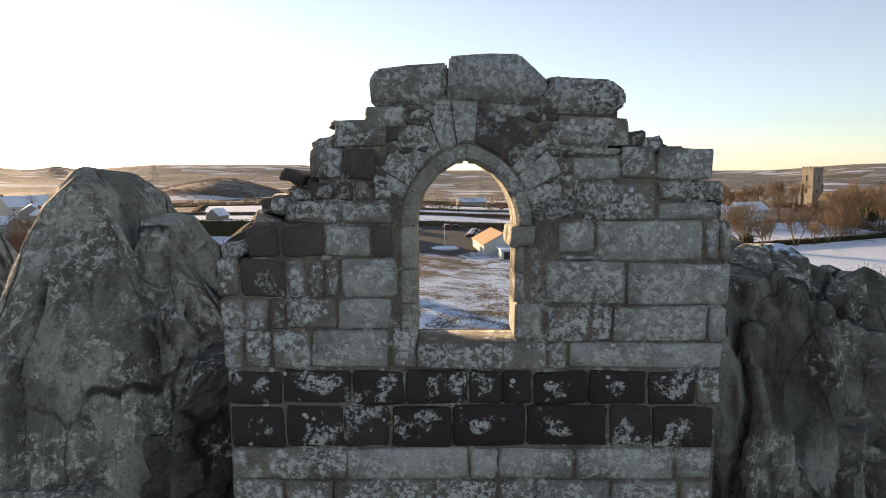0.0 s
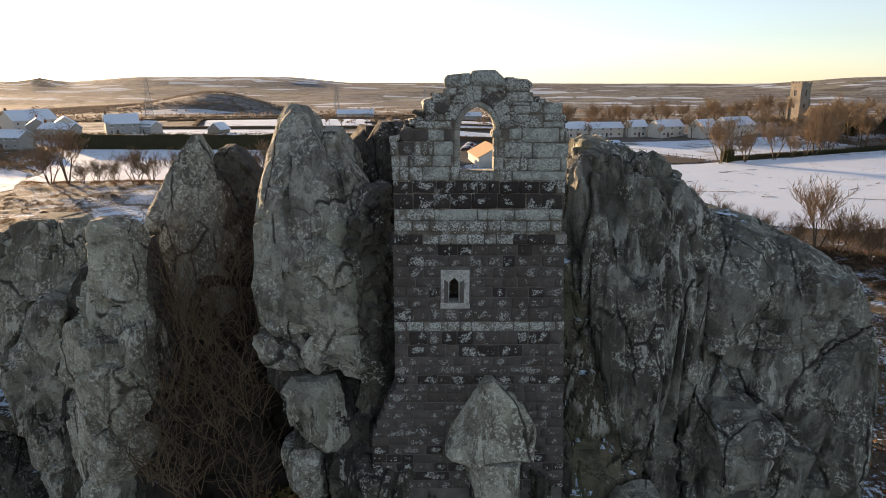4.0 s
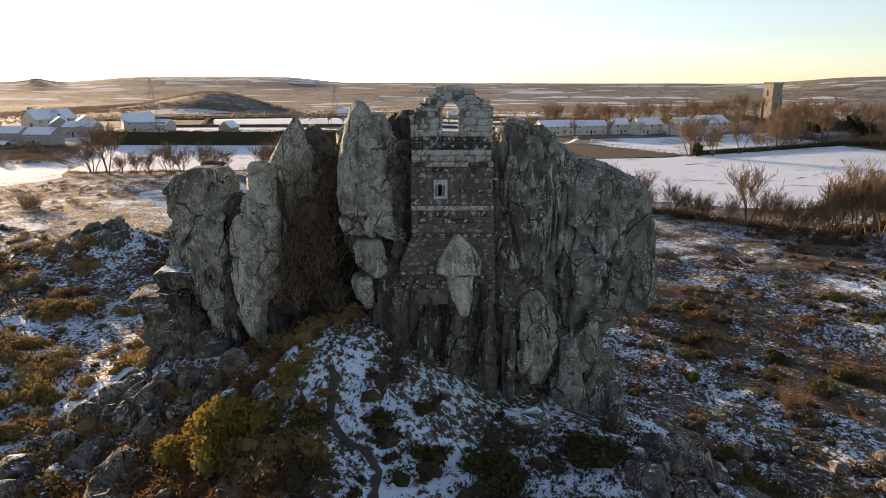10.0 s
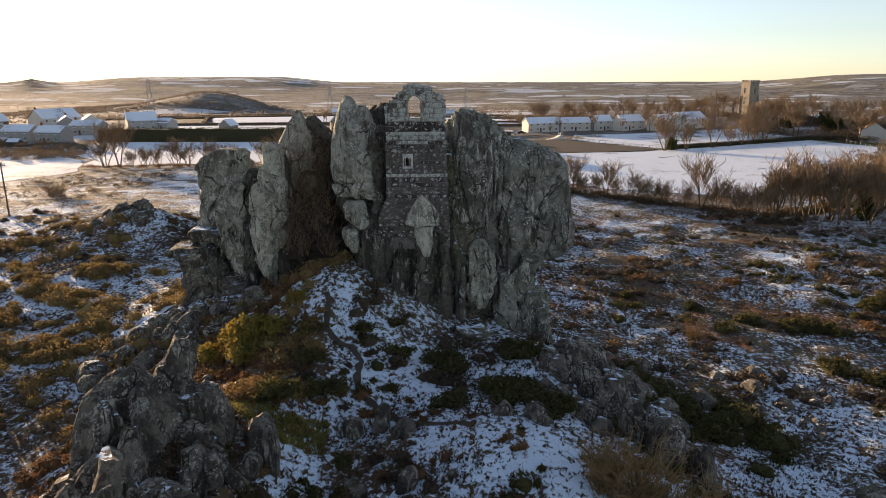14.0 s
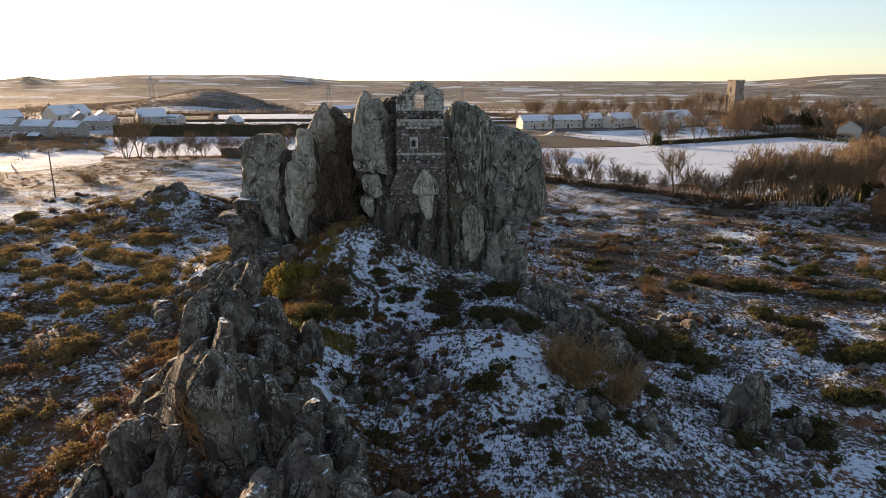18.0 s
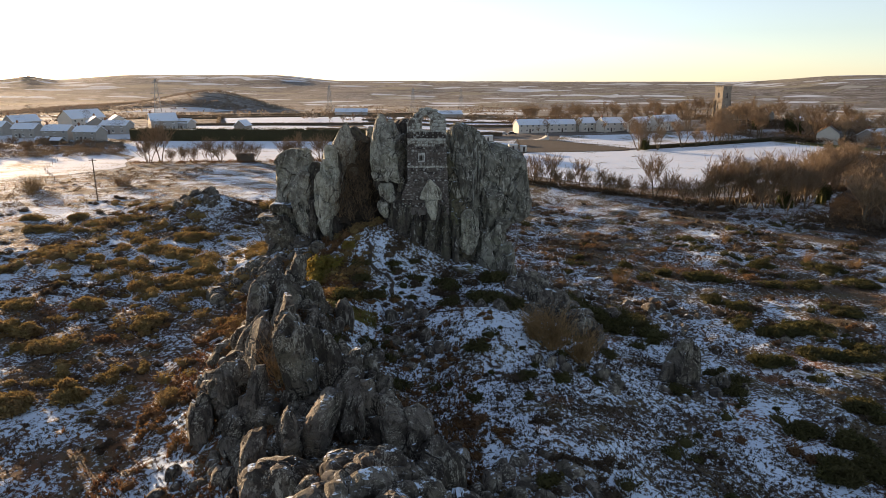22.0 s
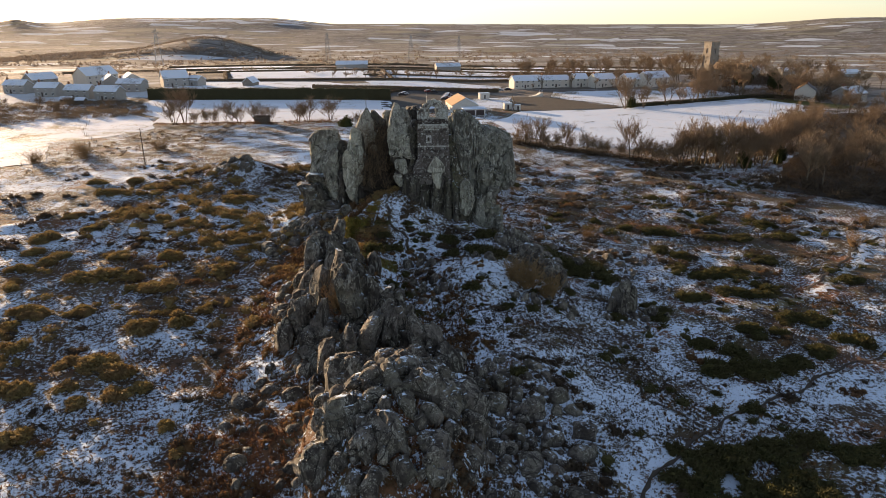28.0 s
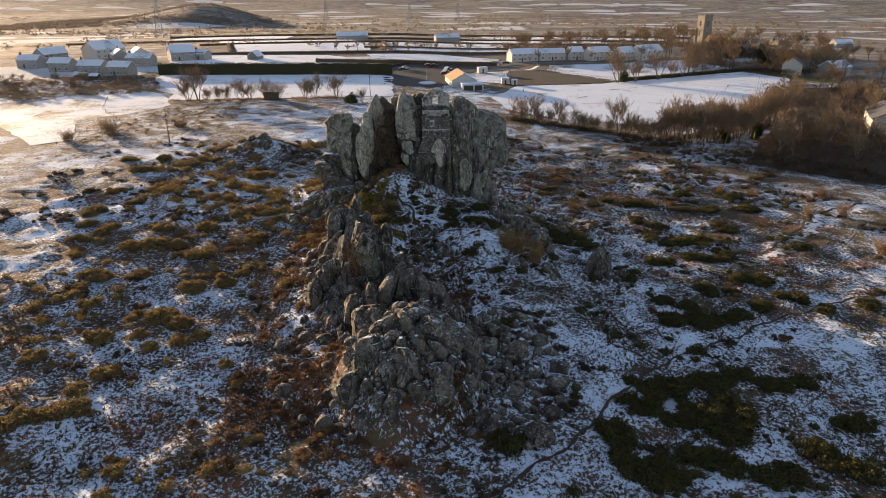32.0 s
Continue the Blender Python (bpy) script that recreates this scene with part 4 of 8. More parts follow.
for z0, z1, stones in (
        (16.42, 16.74, ((-2.18, -1.94, "U"), (-1.94, -1.70, "U"), (-1.70, -1.52, "D"), (-1.52, -1.03, "U"), (-1.03, -0.50, "C"),)),
        (16.30, 16.67, ((1.00, 1.66, "U"), (1.66, 2.58, "C"), (2.58, 2.77, "C"),)),
        (16.03, 16.42, ((-2.16, -1.95, "U"), (-1.95, -1.67, "U"), (-1.67, -1.29, "U"), (-1.29, -0.52, "C"), (-0.52, -0.26, "U"),)),
        (16.02, 16.30, ((1.02, 1.23, "U"), (1.23, 2.75, "C"),))):
    for x0, x1, kind in stones:
        lay(x0, x1, z0, z1, LO if kind == "D" and z0 > 16 else KINDS[kind], _rs.uniform(0.0, 0.022), joint=_rs.uniform(0.014, 0.032), tilt=_rs.uniform(-0.8, 0.8))
for z0, z1, stones in (
        (15.66, 16.02, ((-2.14, -1.59, "D"), (-1.59, -0.89, "D"), (-0.89, -0.38, "D"), (-0.38, 0.24, "D"), (0.24, 0.59, "D"), (0.59, 0.89, "D"), (0.89, 1.44, "D"), (1.44, 2.02, "D"), (2.02, 2.50, "D"), (2.50, 2.75, "U"),)),
        (15.22, 15.66, ((-2.12, -1.57, "D"), (-1.57, -0.99, "D"), (-0.99, -0.52, "D"), (-0.52, 0.09, "D"), (0.09, 0.83, "D"), (0.83, 1.64, "D"), (1.64, 2.08, "D"), (2.08, 2.70, "D"),))):
    for x0, x1, kind in stones:
        lay(x0, x1, z0, z1, LO if kind == "D" and z0 > 16 else KINDS[kind], _rs.uniform(0.0, 0.022), joint=_rs.uniform(0.014, 0.032), tilt=_rs.uniform(-0.8, 0.8))
for z0, z1, stones in (
        (14.88, 15.22, ((-2.11, -0.96, "U"), (-0.96, 0.26, "C"), (0.26, 0.55, "C"), (0.55, 1.33, "C"), (1.33, 2.32, "C"), (2.32, 2.70, "C"),)),
        (14.54, 14.88, ((-2.10, -1.59, "U"), (-1.59, -1.10, "U"), (-1.10, -0.60, "U"), (-0.60, -0.08, "U"), (-0.08, 0.56, "U"), (0.56, 0.93, "U"), (0.93, 1.69, "C"), (1.69, 2.38, "C"), (2.38, 2.70, "U"),))):
    for x0, x1, kind in stones:
        lay(x0, x1, z0, z1, LO if kind == "D" and z0 > 16 else KINDS[kind], _rs.uniform(0.0, 0.022), joint=_rs.uniform(0.014, 0.032), tilt=_rs.uniform(-0.8, 0.8))
lay(-0.26, 1.02, 16.03, 16.32, UP, 0.03, depth=0.5, name="window_sill", label="worn lichened window sill stone")
# sloping string course
x = wall_left(14.4) - 0.04
while x < 2.80:
    w = min(_rs.uniform(0.22, 0.5), 2.86 - x)
    bm = stone_bm(w - 0.014, 0.27, 0.34, nx=5)
    for v in bm.verts:
        if v.co.y < 0.2:
            v.co.y -= 0.10 * (0.5 - v.co.z / 0.27)
    bmesh.ops.translate(bm, verts=bm.verts, vec=(x + w / 2, WALL_Y, 14.34))
    part("string_course_stone", at_chapel(bm), _rs.choice((UP, DK)), chapel, smooth=True)
    x += w
LANCET = ((-0.80, 0.08),)
z = 14.19
for h in (0.34, 0.35, 0.33, 0.29, 0.32, 0.33, 0.43):
    top, z = z, z - h
    course(z, top, (LO, LO, LO, LO, LO, LO, DK), (0.36, 0.78), LANCET if z < 13.40 and top > 12.30 else ())
for h, mats in ((0.31, (UP,)), (0.43, (LO, DK)), (0.40, (LO, DK)), (0.30, (LO, LO, LO)), (0.30, (LO,)), (0.30, (LO, DK)), (0.29, (LO,)), (0.32, (LO,)), (0.29, (LO,)), (0.30, (LO,)), (0.30, (LO,)), (0.31, (LO,)), (0.30, (LO,)), (0.30, (LO, DK)), (0.31, (LO, DK)), (0.30, (LO, DK)), (0.32, (LO, DK)), (0.30, (LO, DK))):
    top, z = z, z - h
    course(z, top, mats, (0.32, 0.72))

# surviving top stones, each a little out of line
def cut_stone(outline, depth, material, proud=0.02):
    """A block with its own outline and worn front edges."""
    bm = prism(outline, WALL_Y - proud, WALL_Y + depth)
    bmesh.ops.bevel(bm, geom=bm.edges[:], offset=0.022, segments=2, affect="EDGES")
    bmesh.ops.subdivide_edges(bm, edges=bm.edges[:], use_grid_fill=True)
    for v in bm.verts:
        e = noise.noise_vector(v.co * 4.0) * 0.018
        v.co += e
    part("stone", at_chapel(bm), material, chapel, smooth=True)


cut_stone(((-0.68, 18.58), (0.02, 18.56), (0.03, 18.96), (-0.35, 18.94), (-0.62, 18.92), (-0.69, 18.80)), 0.55, UP)
cut_stone(((0.05, 18.62), (0.62, 18.60), (0.96, 18.66), (0.97, 18.80), (0.72, 19.05), (0.40, 19.06), (0.05, 19.02)), 0.58, CL, 0.03)
cut_stone(((0.84, 18.52), (1.58, 18.49), (1.71, 18.58), (1.70, 18.70), (1.57, 18.82), (1.02, 18.84), (0.98, 18.74)), 0.55, UP, 0.03)
lay(-0.74, -0.36, 18.36, 18.58, UP, 0.01, depth=0.5)
lay(-0.34, 0.02, 18.44, 18.57, UP, 0.0, depth=0.4)
lay(0.55, 0.92, 18.46, 18.60, CL, 0.0, depth=0.4)
# stepped rubble behind the broken edges
for x, z, s in ((-1.35, 17.98, 0.22), (-1.12, 18.26, 0.26), (-0.92, 18.44, 0.18), (-1.62, 17.72, 0.24), (-1.72, 17.52, 0.26), (-2.0, 17.25, 0.26), (1.75, 18.32, 0.22), (1.95, 18.26, 0.24), (2.15, 18.22, 0.18), (0.98, 18.86, 0.14), (1.14, 18.90, 0.10), (-1.45, 17.80, 0.2), (2.66, 17.78, 0.16)):
    for k in range(3):
        bm = stone_bm(s * _rs.uniform(0.9, 1.5), s * _rs.uniform(0.55, 0.8), 0.34, 0.02, 0.02)
        for v in bm.verts:
            v.co += noise.noise_vector(v.co * 7 + Vector((x * 5, k, z))) * 0.035
        bmesh.ops.rotate(bm, verts=bm.verts, cent=(0, 0.15, 0), matrix=Matrix.Rotation(radians(_rs.uniform(-16, 16)), 3, "Y") @ Matrix.Rotation(radians(_rs.uniform(-25, 25)), 3, "Z"))
        bmesh.ops.translate(bm, verts=bm.verts, vec=(x + _rs.uniform(-0.08, 0.08), WALL_Y + 0.06 + 0.17 * k, z - 0.07 - 0.03 * k))
        part("rubble", at_chapel(bm), _rs.choice((UP, LO)), chapel, smooth=True)


def ring_piece(name, u0, u1, o0, o1, y0, y1, material, n=4, label="", bulge=0.0):
    """A stone of the arch between two offsets, from y0 (front) to y1."""
    bm = bmesh.new()
    rows = []
    for k in range(n + 1):
        u = u0 + (u1 - u0) * k / n
        e = 0.012 if k in (0, n) else 0.0
        sect = []
        for off, y in ((o0, y1), (o0, y0 + 0.03 + e), (o0 + 0.03, y0 + e - bulge), ((o0 + o1) / 2, y0 + e - bulge * 1.5 + _rs.uniform(-0.008, 0.008)), (o1 - 0.02, y0 + e + 0.004), (o1, y0 + 0.025 + e), (o1, y1)):
            ax, az = arch_at(u, off)
            sect.append(bm.verts.new((ax + _rs.uniform(-0.004, 0.004), y, az + _rs.uniform(-0.004, 0.004))))
        rows.append(sect)
    for a, b in zip(rows, rows[1:]):
        for i in range(len(a)):
            j = (i + 1) % len(a)
            bm.faces.new((a[i], a[j], b[j], b[i]))
    bm.faces.new(rows[0][::-1])
    bm.faces.new(rows[-1])
    bmesh.ops.recalc_face_normals(bm, faces=bm.faces)
    part(name, at_chapel(bm), material, chapel, label)


for k in range(6):
    ring_piece("arch_moulding", k / 6 + 0.0012, (k + 1) / 6 - 0.0012, 0.0, 0.15, WALL_Y - 0.02, WALL_Y + 0.58, M_DRESSED, 5, "moulded pointed arch stone", 0.015)
# small packing stones bedded in the mortar beside the arch
for x0, x1 in ((-0.80, -0.20), (0.70, 1.30)):
    z = 17.80
    while z < 18.48:
        h = _rs.uniform(0.09, 0.15)
        x = x0 + _rs.uniform(0, 0.08)
        while x < x1:
            w = _rs.uniform(0.10, 0.22)
            gap = opening(z + h / 2, 0.2)
            if not gap or x + w < gap[0] or x > gap[1]:
                bm = stone_bm(w * 0.92, h * 0.9, 0.12, 0.012, 0.02, 5, 5)
                bmesh.ops.rotate(bm, verts=bm.verts, cent=(0, 0, 0), matrix=Matrix.Rotation(radians(_rs.uniform(-14, 14)), 3, "Y"))
                bmesh.ops.translate(bm, verts=bm.verts, vec=(x + w / 2, WALL_Y + _rs.uniform(0.004, 0.014), z + h / 2))
                part("rubble", at_chapel(bm), _rs.choice((LO, UP, LO)), chapel, smooth=True)
            x += w
        z += h
u = 0.12
widths = [0.07, 0.10, 0.16, 0.09, 0.10, 0.17, 0.07, 0.055, 0.10, 0.08, 0.085]
scale = 0.86 / sum(widths)
for k, w in enumerate(widths):
    w *= scale
    ring_piece("voussoir", u + 0.003, u + w - 0.003, 0.158, 0.58 + _rs.uniform(-0.12, 0.06), WALL_Y - _rs.uniform(0.0, 0.02), WALL_Y + 0.4, _rs.choice((UP, UP, CL, LO)), 3)
    u += w
# jambs of the window: plain on one side, twin shafts and a worn capital on the other
xl, xr = ARCH_X - ARCH_HALF, ARCH_X + ARCH_HALF
for z0, z1 in ((16.31, 16.68), (16.68, 17.02), (17.02, 17.45)):
    bm = boxed(xl - 0.155, xl, WALL_Y - 0.005, WALL_Y + 0.58, z0 + 0.005, z1 - 0.005, 0.02)
    part("window_jamb", at_chapel(bm), M_DRESSED, chapel, "dressed granite jamb block")
bm = boxed(xr, xr + 0.275, WALL_Y - 0.005, WALL_Y + 0.58, 16.315, 16.69, 0.03)
part("window_jamb", at_chapel(bm), M_DRESSED, chapel, "dressed granite jamb block")
for z0, z1 in ((16.70, 16.98), (16.985, 17.24)):
    bm = boxed(xr + 0.05, xr + 0.275, WALL_Y + 0.02, WALL_Y + 0.58, z0, z1, 0.012)
    part("window_jamb", at_chapel(bm), M_DRESSED, chapel, "dressed granite jamb block")
    for sy in (0.06, 0.20, 0.36):
        bm = bmesh.new()
        bmesh.ops.create_cone(bm, cap_ends=True, segments=12, radius1=0.062, radius2=0.058, depth=z1 - z0, matrix=Matrix.Translation((xr + 0.045, WALL_Y + sy, (z0 + z1) / 2)))
        part("window_shaft", at_chapel(bm), M_DRESSED, chapel, "worn round window shaft", smooth=True)
for dy in (0.0, 0.29):
    bm = stone_bm(0.24, 0.2, 0.28, 0.01, 0.05, 6, 5)
    bmesh.ops.translate(bm, verts=bm.verts, vec=(xr + 0.06, WALL_Y - 0.03 + dy, 17.345))
    part("capital", at_chapel(bm), M_DRESSED, chapel, "weathered rounded capital", smooth=True)

# small lancet below
LX0, LX1, LZ0, LZ1 = -0.53, -0.25, 12.39, 13.17
lx = (LX0 + LX1) / 2
bm = boxed(-0.80, 0.08, WALL_Y - 0.03, WALL_Y + 0.5, 12.22, LZ0 - 0.0, 0.015)
part("lancet_sill", at_chapel(bm), M_LANCET, chapel, "pale dressed lancet sill")
bm = prism(((-0.78, 13.18), (LX0, 13.02), (LX0 + 0.05, 13.10), (lx - 0.05, 13.13), (lx, 13.18), (lx + 0.05, 13.13), (LX1 - 0.05, 13.10), (LX1, 13.02), (0.06, 13.18), (0.06, 13.41), (-0.78, 13.41)), WALL_Y - 0.01, WALL_Y + 0.5)
part("lancet_head", at_chapel(bm), M_LANCET, chapel, "cusped pale lancet head")
for a, b in ((-0.78, -0.68), (-0.66, -0.53), (-0.25, -0.12), (-0.10, 0.06)):
    bm = boxed(a, b, WALL_Y - (0.02 if a < -0.67 or a > -0.11 else -0.04), WALL_Y + 0.5, LZ0 + 0.004, 13.17 if a in (-0.78, -0.10) else 13.05, 0.015)
    part("lancet_jamb", at_chapel(bm), M_LANCET, chapel, "pale dressed lancet jamb")


# ---- the crag that carries the chapel ----
crag = empty("rock_crag", 0, 10, -2)
tagged(crag, "towering jointed grey rock crag patched with lichen and snow", "rock")


def pillar(rows, seed, material, label="", **kw):
    kw = {"nu": 72, "nv": 80, "square": 3.4, "lumps": 0.10, "joint": (2.2, 2.2, 3.4), "block": 0.22, "groove": 0.05, "crack": 0.22, "fine": 0.045, "dense_front": 0.5, **kw}
    kw["nu"], kw["nv"] = int(kw["nu"] * 1.2), int(kw["nv"] * 1.5)
    v, f = rock_shape(rows, seed, **kw)
    mesh_object("rock_pillar", v - np.array([0, 10, -2]), f, material, crag, label)


# the fluted tooth beside the wall, narrowing to a point above the ledges
pillar(((16.75, 4.3, 5.6, 9.8, 11.8), (16.3, 3.5, 6.4, 8.8, 12.5), (15.5, 2.9, 7.4, 8.1, 13), (14.2, 2.8, 8.4, 7.6, 13), (12.3, 2.7, 8.65, 7.2, 13), (10.2, 3.0, 8.4, 6.9, 13), (8.6, 3.9, 7.9, 6.8, 12.5), (7.4, 4.9, 7.2, 6.9, 12.5), (6.6, 5.4, 6.8, 7.2, 12.5), (4, 5.2, 7.0, 7.6, 12), (-2, 4.8, 7.4, 7.6, 12)),
       11, M_ROCK_FLUTED, "fluted tooth-like pillar of grey rock", nu=170, nv=120, joint=(2.0, 2.0, 6.5), groove=0.5, block=0.10, crack=0.2, facet=0.10)
# the broad buttress: upright faces over an undercut foot
pillar(((14.2, 8.0, 9.4, 9.8, 12), (13.75, 7.3, 10.6, 8.8, 13.4), (13.2, 7.0, 11.7, 8.2, 14), (12.5, 6.8, 13.1, 7.6, 15), (11.4, 6.7, 13.85, 7.2, 15), (10, 6.6, 14.1, 6.9, 15), (7, 6.4, 14.25, 6.5, 15), (5.2, 6.3, 14.1, 6.3, 14.5), (4.5, 6.3, 13.6, 6.4, 14.5), (3.9, 6.2, 12.6, 6.8, 14), (2.8, 6.2, 12.2, 6.7, 14), (1, 6.0, 11.9, 6.3, 14), (-1, 6.0, 11.7, 5.8, 14), (-3.5, 5.8, 11.2, 5.3, 14.5)),
       23, M_ROCK_FLUTED, "broad bulging rock buttress", nu=170, nv=130, joint=(2.6, 2.6, 4.4), block=0.34, groove=0.08, crack=0.42, facet=0.2)
pillar(((8.6, 8.3, 9.5, 6.7, 9), (8.1, 7.9, 10.1, 6.1, 9), (7.0, 7.9, 10.2, 5.9, 9), (6.2, 8.2, 9.9, 6.1, 9), (5.8, 8.6, 9.6, 6.5, 9)), 24, M_ROCK_FLUTED, "square block wedged in the buttress", nu=60, nv=44, joint=(1.8, 1.8, 1.6), block=0.16, square=5.0)
pillar(((1.2, 9.4, 11.6, 6.4, 9), (0.2, 9.2, 12.1, 5.4, 9), (-1.6, 9.0, 12.3, 4.9, 9), (-4, 8.8, 12.4, 4.6, 9)), 26, M_ROCK_FLUTED, "outer toe of the buttress", nu=60, nv=50, joint=(1.2, 1.2, 2.2), block=0.22)
pillar(((8.6, 5.8, 7.4, 8.0, 12), (6.5, 5.4, 7.8, 7.5, 12), (3, 5.2, 8.2, 7.0, 12), (-2, 5, 8.5, 6.6, 12)), 27, M_ROCK_FLUTED, "rock in the cleft between tooth and buttress", nu=50, nv=60, joint=(1.0, 1.0, 2.4))
# slope of ledges between tooth and wall
pillar(((13.2, 2.6, 3.4, 7.6, 9), (11, 2.6, 4.2, 7.3, 9), (8.5, 2.6, 5.3, 6.9, 9), (6.4, 2.6, 6.3, 6.4, 9), (4.6, 2.4, 6.9, 6.0, 9), (1, 2.4, 6.8, 5.6, 9), (-2, 2.4, 6.8, 5.3, 9)), 59, M_ROCK_LEDGE, "snow-flecked ledges beside the wall", nu=90, nv=100, joint=(0.8, 0.8, 0.9), block=0.26, facet=0.45)
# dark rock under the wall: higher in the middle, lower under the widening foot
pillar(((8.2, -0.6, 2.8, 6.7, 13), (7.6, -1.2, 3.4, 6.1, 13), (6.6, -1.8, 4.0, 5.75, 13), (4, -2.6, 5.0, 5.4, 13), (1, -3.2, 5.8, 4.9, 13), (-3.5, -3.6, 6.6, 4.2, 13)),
       31, M_ROCK_DARK_OR_SHADED, "dark fluted rock below the wall", nu=150, nv=90, joint=(0.9, 0.9, 4.2), groove=0.4, block=0.26, facet=0.2)
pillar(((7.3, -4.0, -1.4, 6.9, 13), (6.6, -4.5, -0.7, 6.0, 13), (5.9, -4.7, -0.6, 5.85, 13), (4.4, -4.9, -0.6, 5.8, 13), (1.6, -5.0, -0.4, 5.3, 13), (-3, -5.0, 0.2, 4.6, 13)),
       32, M_ROCK_DARK_OR_SHADED, "smooth brown rock under the wall's spread foot", nu=110, nv=70, joint=(1.6, 1.6, 3.6), groove=0.2, block=0.16, facet=0.16)
# pale pointed block and the fin it stands on
pillar(((10.05, 0.55, 0.75, 5.6, 6.3), (9.6, 0.2, 1.15, 5.4, 6.5), (9.0, -0.1, 1.7, 5.3, 6.6), (8.3, -0.35, 2.05, 5.2, 6.8), (7.75, -0.5, 2.2, 5.1, 6.9), (7.5, 0.2, 2.1, 5.3, 6.8)),
       37, M_ROCK_PALE, "pale lichened pointed rock block", nu=64, nv=50, joint=(1.7, 1.7, 2.4), block=0.05, groove=0.0, crack=0.08, facet=0.12, square=4.0, lumps=0.06, fine=0.04)
pillar(((7.45, 0.25, 1.8, 5.25, 6.8), (6.4, 0.1, 1.65, 5.1, 6.8), (5.5, 0.5, 1.5, 5.0, 6.6), (4.9, 0.8, 1.35, 5.1, 6.6)), 39, M_ROCK_PALE, nu=44, nv=40, joint=(1.5, 1.5, 2.2), block=0.06, groove=0.0, crack=0.1, facet=0.16, square=4.0, lumps=0.06)
pillar(((6.4, 0.3, 1.5, 5.6, 6.8), (5, 0.1, 1.6, 5.3, 6.6), (3.4, -0.1, 1.5, 5.0, 6.4), (0, -0.4, 1.6, 4.5, 6.2), (-2.5, -0.5, 1.8, 4.2, 6.2)), 41, M_ROCK_DARK_OR_SHADED, nu=60, nv=70, joint=(0.7, 0.7, 3.0), block=0.2, groove=0.2)
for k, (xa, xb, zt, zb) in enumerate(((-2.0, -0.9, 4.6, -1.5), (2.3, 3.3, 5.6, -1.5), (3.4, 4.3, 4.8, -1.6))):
    pillar(((zt, xa + 0.3, xb - 0.3, 5.9, 7), (zt - 1.2, xa + 0.1, xb - 0.1, 5.4, 7), (2, xa, xb, 5.0, 7), (zb, xa - 0.1, xb + 0.1, 4.3, 7)), 43 + k, M_ROCK_DARK_OR_SHADED, nu=36, nv=54, joint=(0.8, 0.8, 2.6), block=0.16, groove=0.16)
# pale block split by upright joints at the buttress foot
pillar(((6.1, 5.3, 6.2, 5.6, 6.6), (5.5, 4.8, 6.75, 5.1, 7.2), (4.3, 4.5, 7.0, 4.8, 7.2), (3.0, 4.45, 7.0, 4.7, 7.2), (1.7, 4.4, 6.8, 4.7, 7.2), (0.9, 4.8, 6.4, 4.9, 7.2), (0.3, 5.2, 6.2, 5.2, 7.2)), 51, M_ROCK, "pale block split by upright joints", nu=84, nv=70, joint=(0.75, 0.75, 2.2), block=0.16, groove=0.0, crack=0.5, facet=0.16, square=3.6)
pillar(((4.0, 3.9, 4.5, 5.3, 6.6), (3.0, 3.8, 4.55, 4.9, 7), (1.4, 3.7, 4.5, 4.7, 7), (-0.6, 3.8, 4.6, 4.6, 7)), 53, M_ROCK_DARK_OR_SHADED, nu=32, nv=44, joint=(0.9, 0.9, 2), block=0.1)
pillar(((3.2, 7.2, 8.4, 5.7, 7.5), (1.6, 7.0, 8.9, 5.2, 8), (-0.4, 6.9, 9.4, 4.8, 8), (-2.4, 6.8, 9.6, 4.6, 8)), 57, M_ROCK_FLUTED, nu=52, nv=48, joint=(1.2, 1.2, 2.2), block=0.2)
pillar(((-0.4, 3.4, 5.6, 2.2, 4.0), (-0.8, 2.8, 6.6, 1.6, 4.6), (-2.4, 2.6, 7.4, 1.2, 5.0)), 58, M_ROCK_LEDGE, "low dark boulder with a rim of snow", nu=60, nv=26, joint=(1.3, 1.3, 1.2), block=0.14)
# tall pillar beside the wall, pale above, with jointed blocks stepping down its dark foot
pillar(((17.95, -6.0, -5.4, 10.4, 11.8), (17.6, -6.15, -4.9, 9.9, 12.6), (16.3, -6.55, -4.3, 9.1, 13.4), (15.3, -6.75, -3.7, 8.5, 14), (14.3, -7.0, -3.2, 8.1, 14), (12.8, -6.95, -2.8, 7.6, 14), (11.8, -7.1, -2.7, 7.5, 14), (11.0, -7.0, -3.0, 7.8, 14), (10.3, -6.6, -3.4, 8.4, 13.6)),
       65, M_ROCK, "tall leaning rock pillar beside the wall", nu=130, nv=120, joint=(2.0, 2.0, 5.0), block=0.16, groove=0.06, crack=0.3, facet=0.14)
pillar(((17.2, -4.9, -4.1, 9.9, 11), (16.0, -5.0, -3.4, 8.9, 12), (14.6, -4.9, -2.8, 8.1, 13), (12.5, -4.9, -2.3, 7.6, 13), (10.2, -4.6, -2.2, 7.6, 13)), 62, M_ROCK, nu=64, nv=64, joint=(1.3, 1.3, 2.6), block=0.2, crack=0.34, facet=0.22)
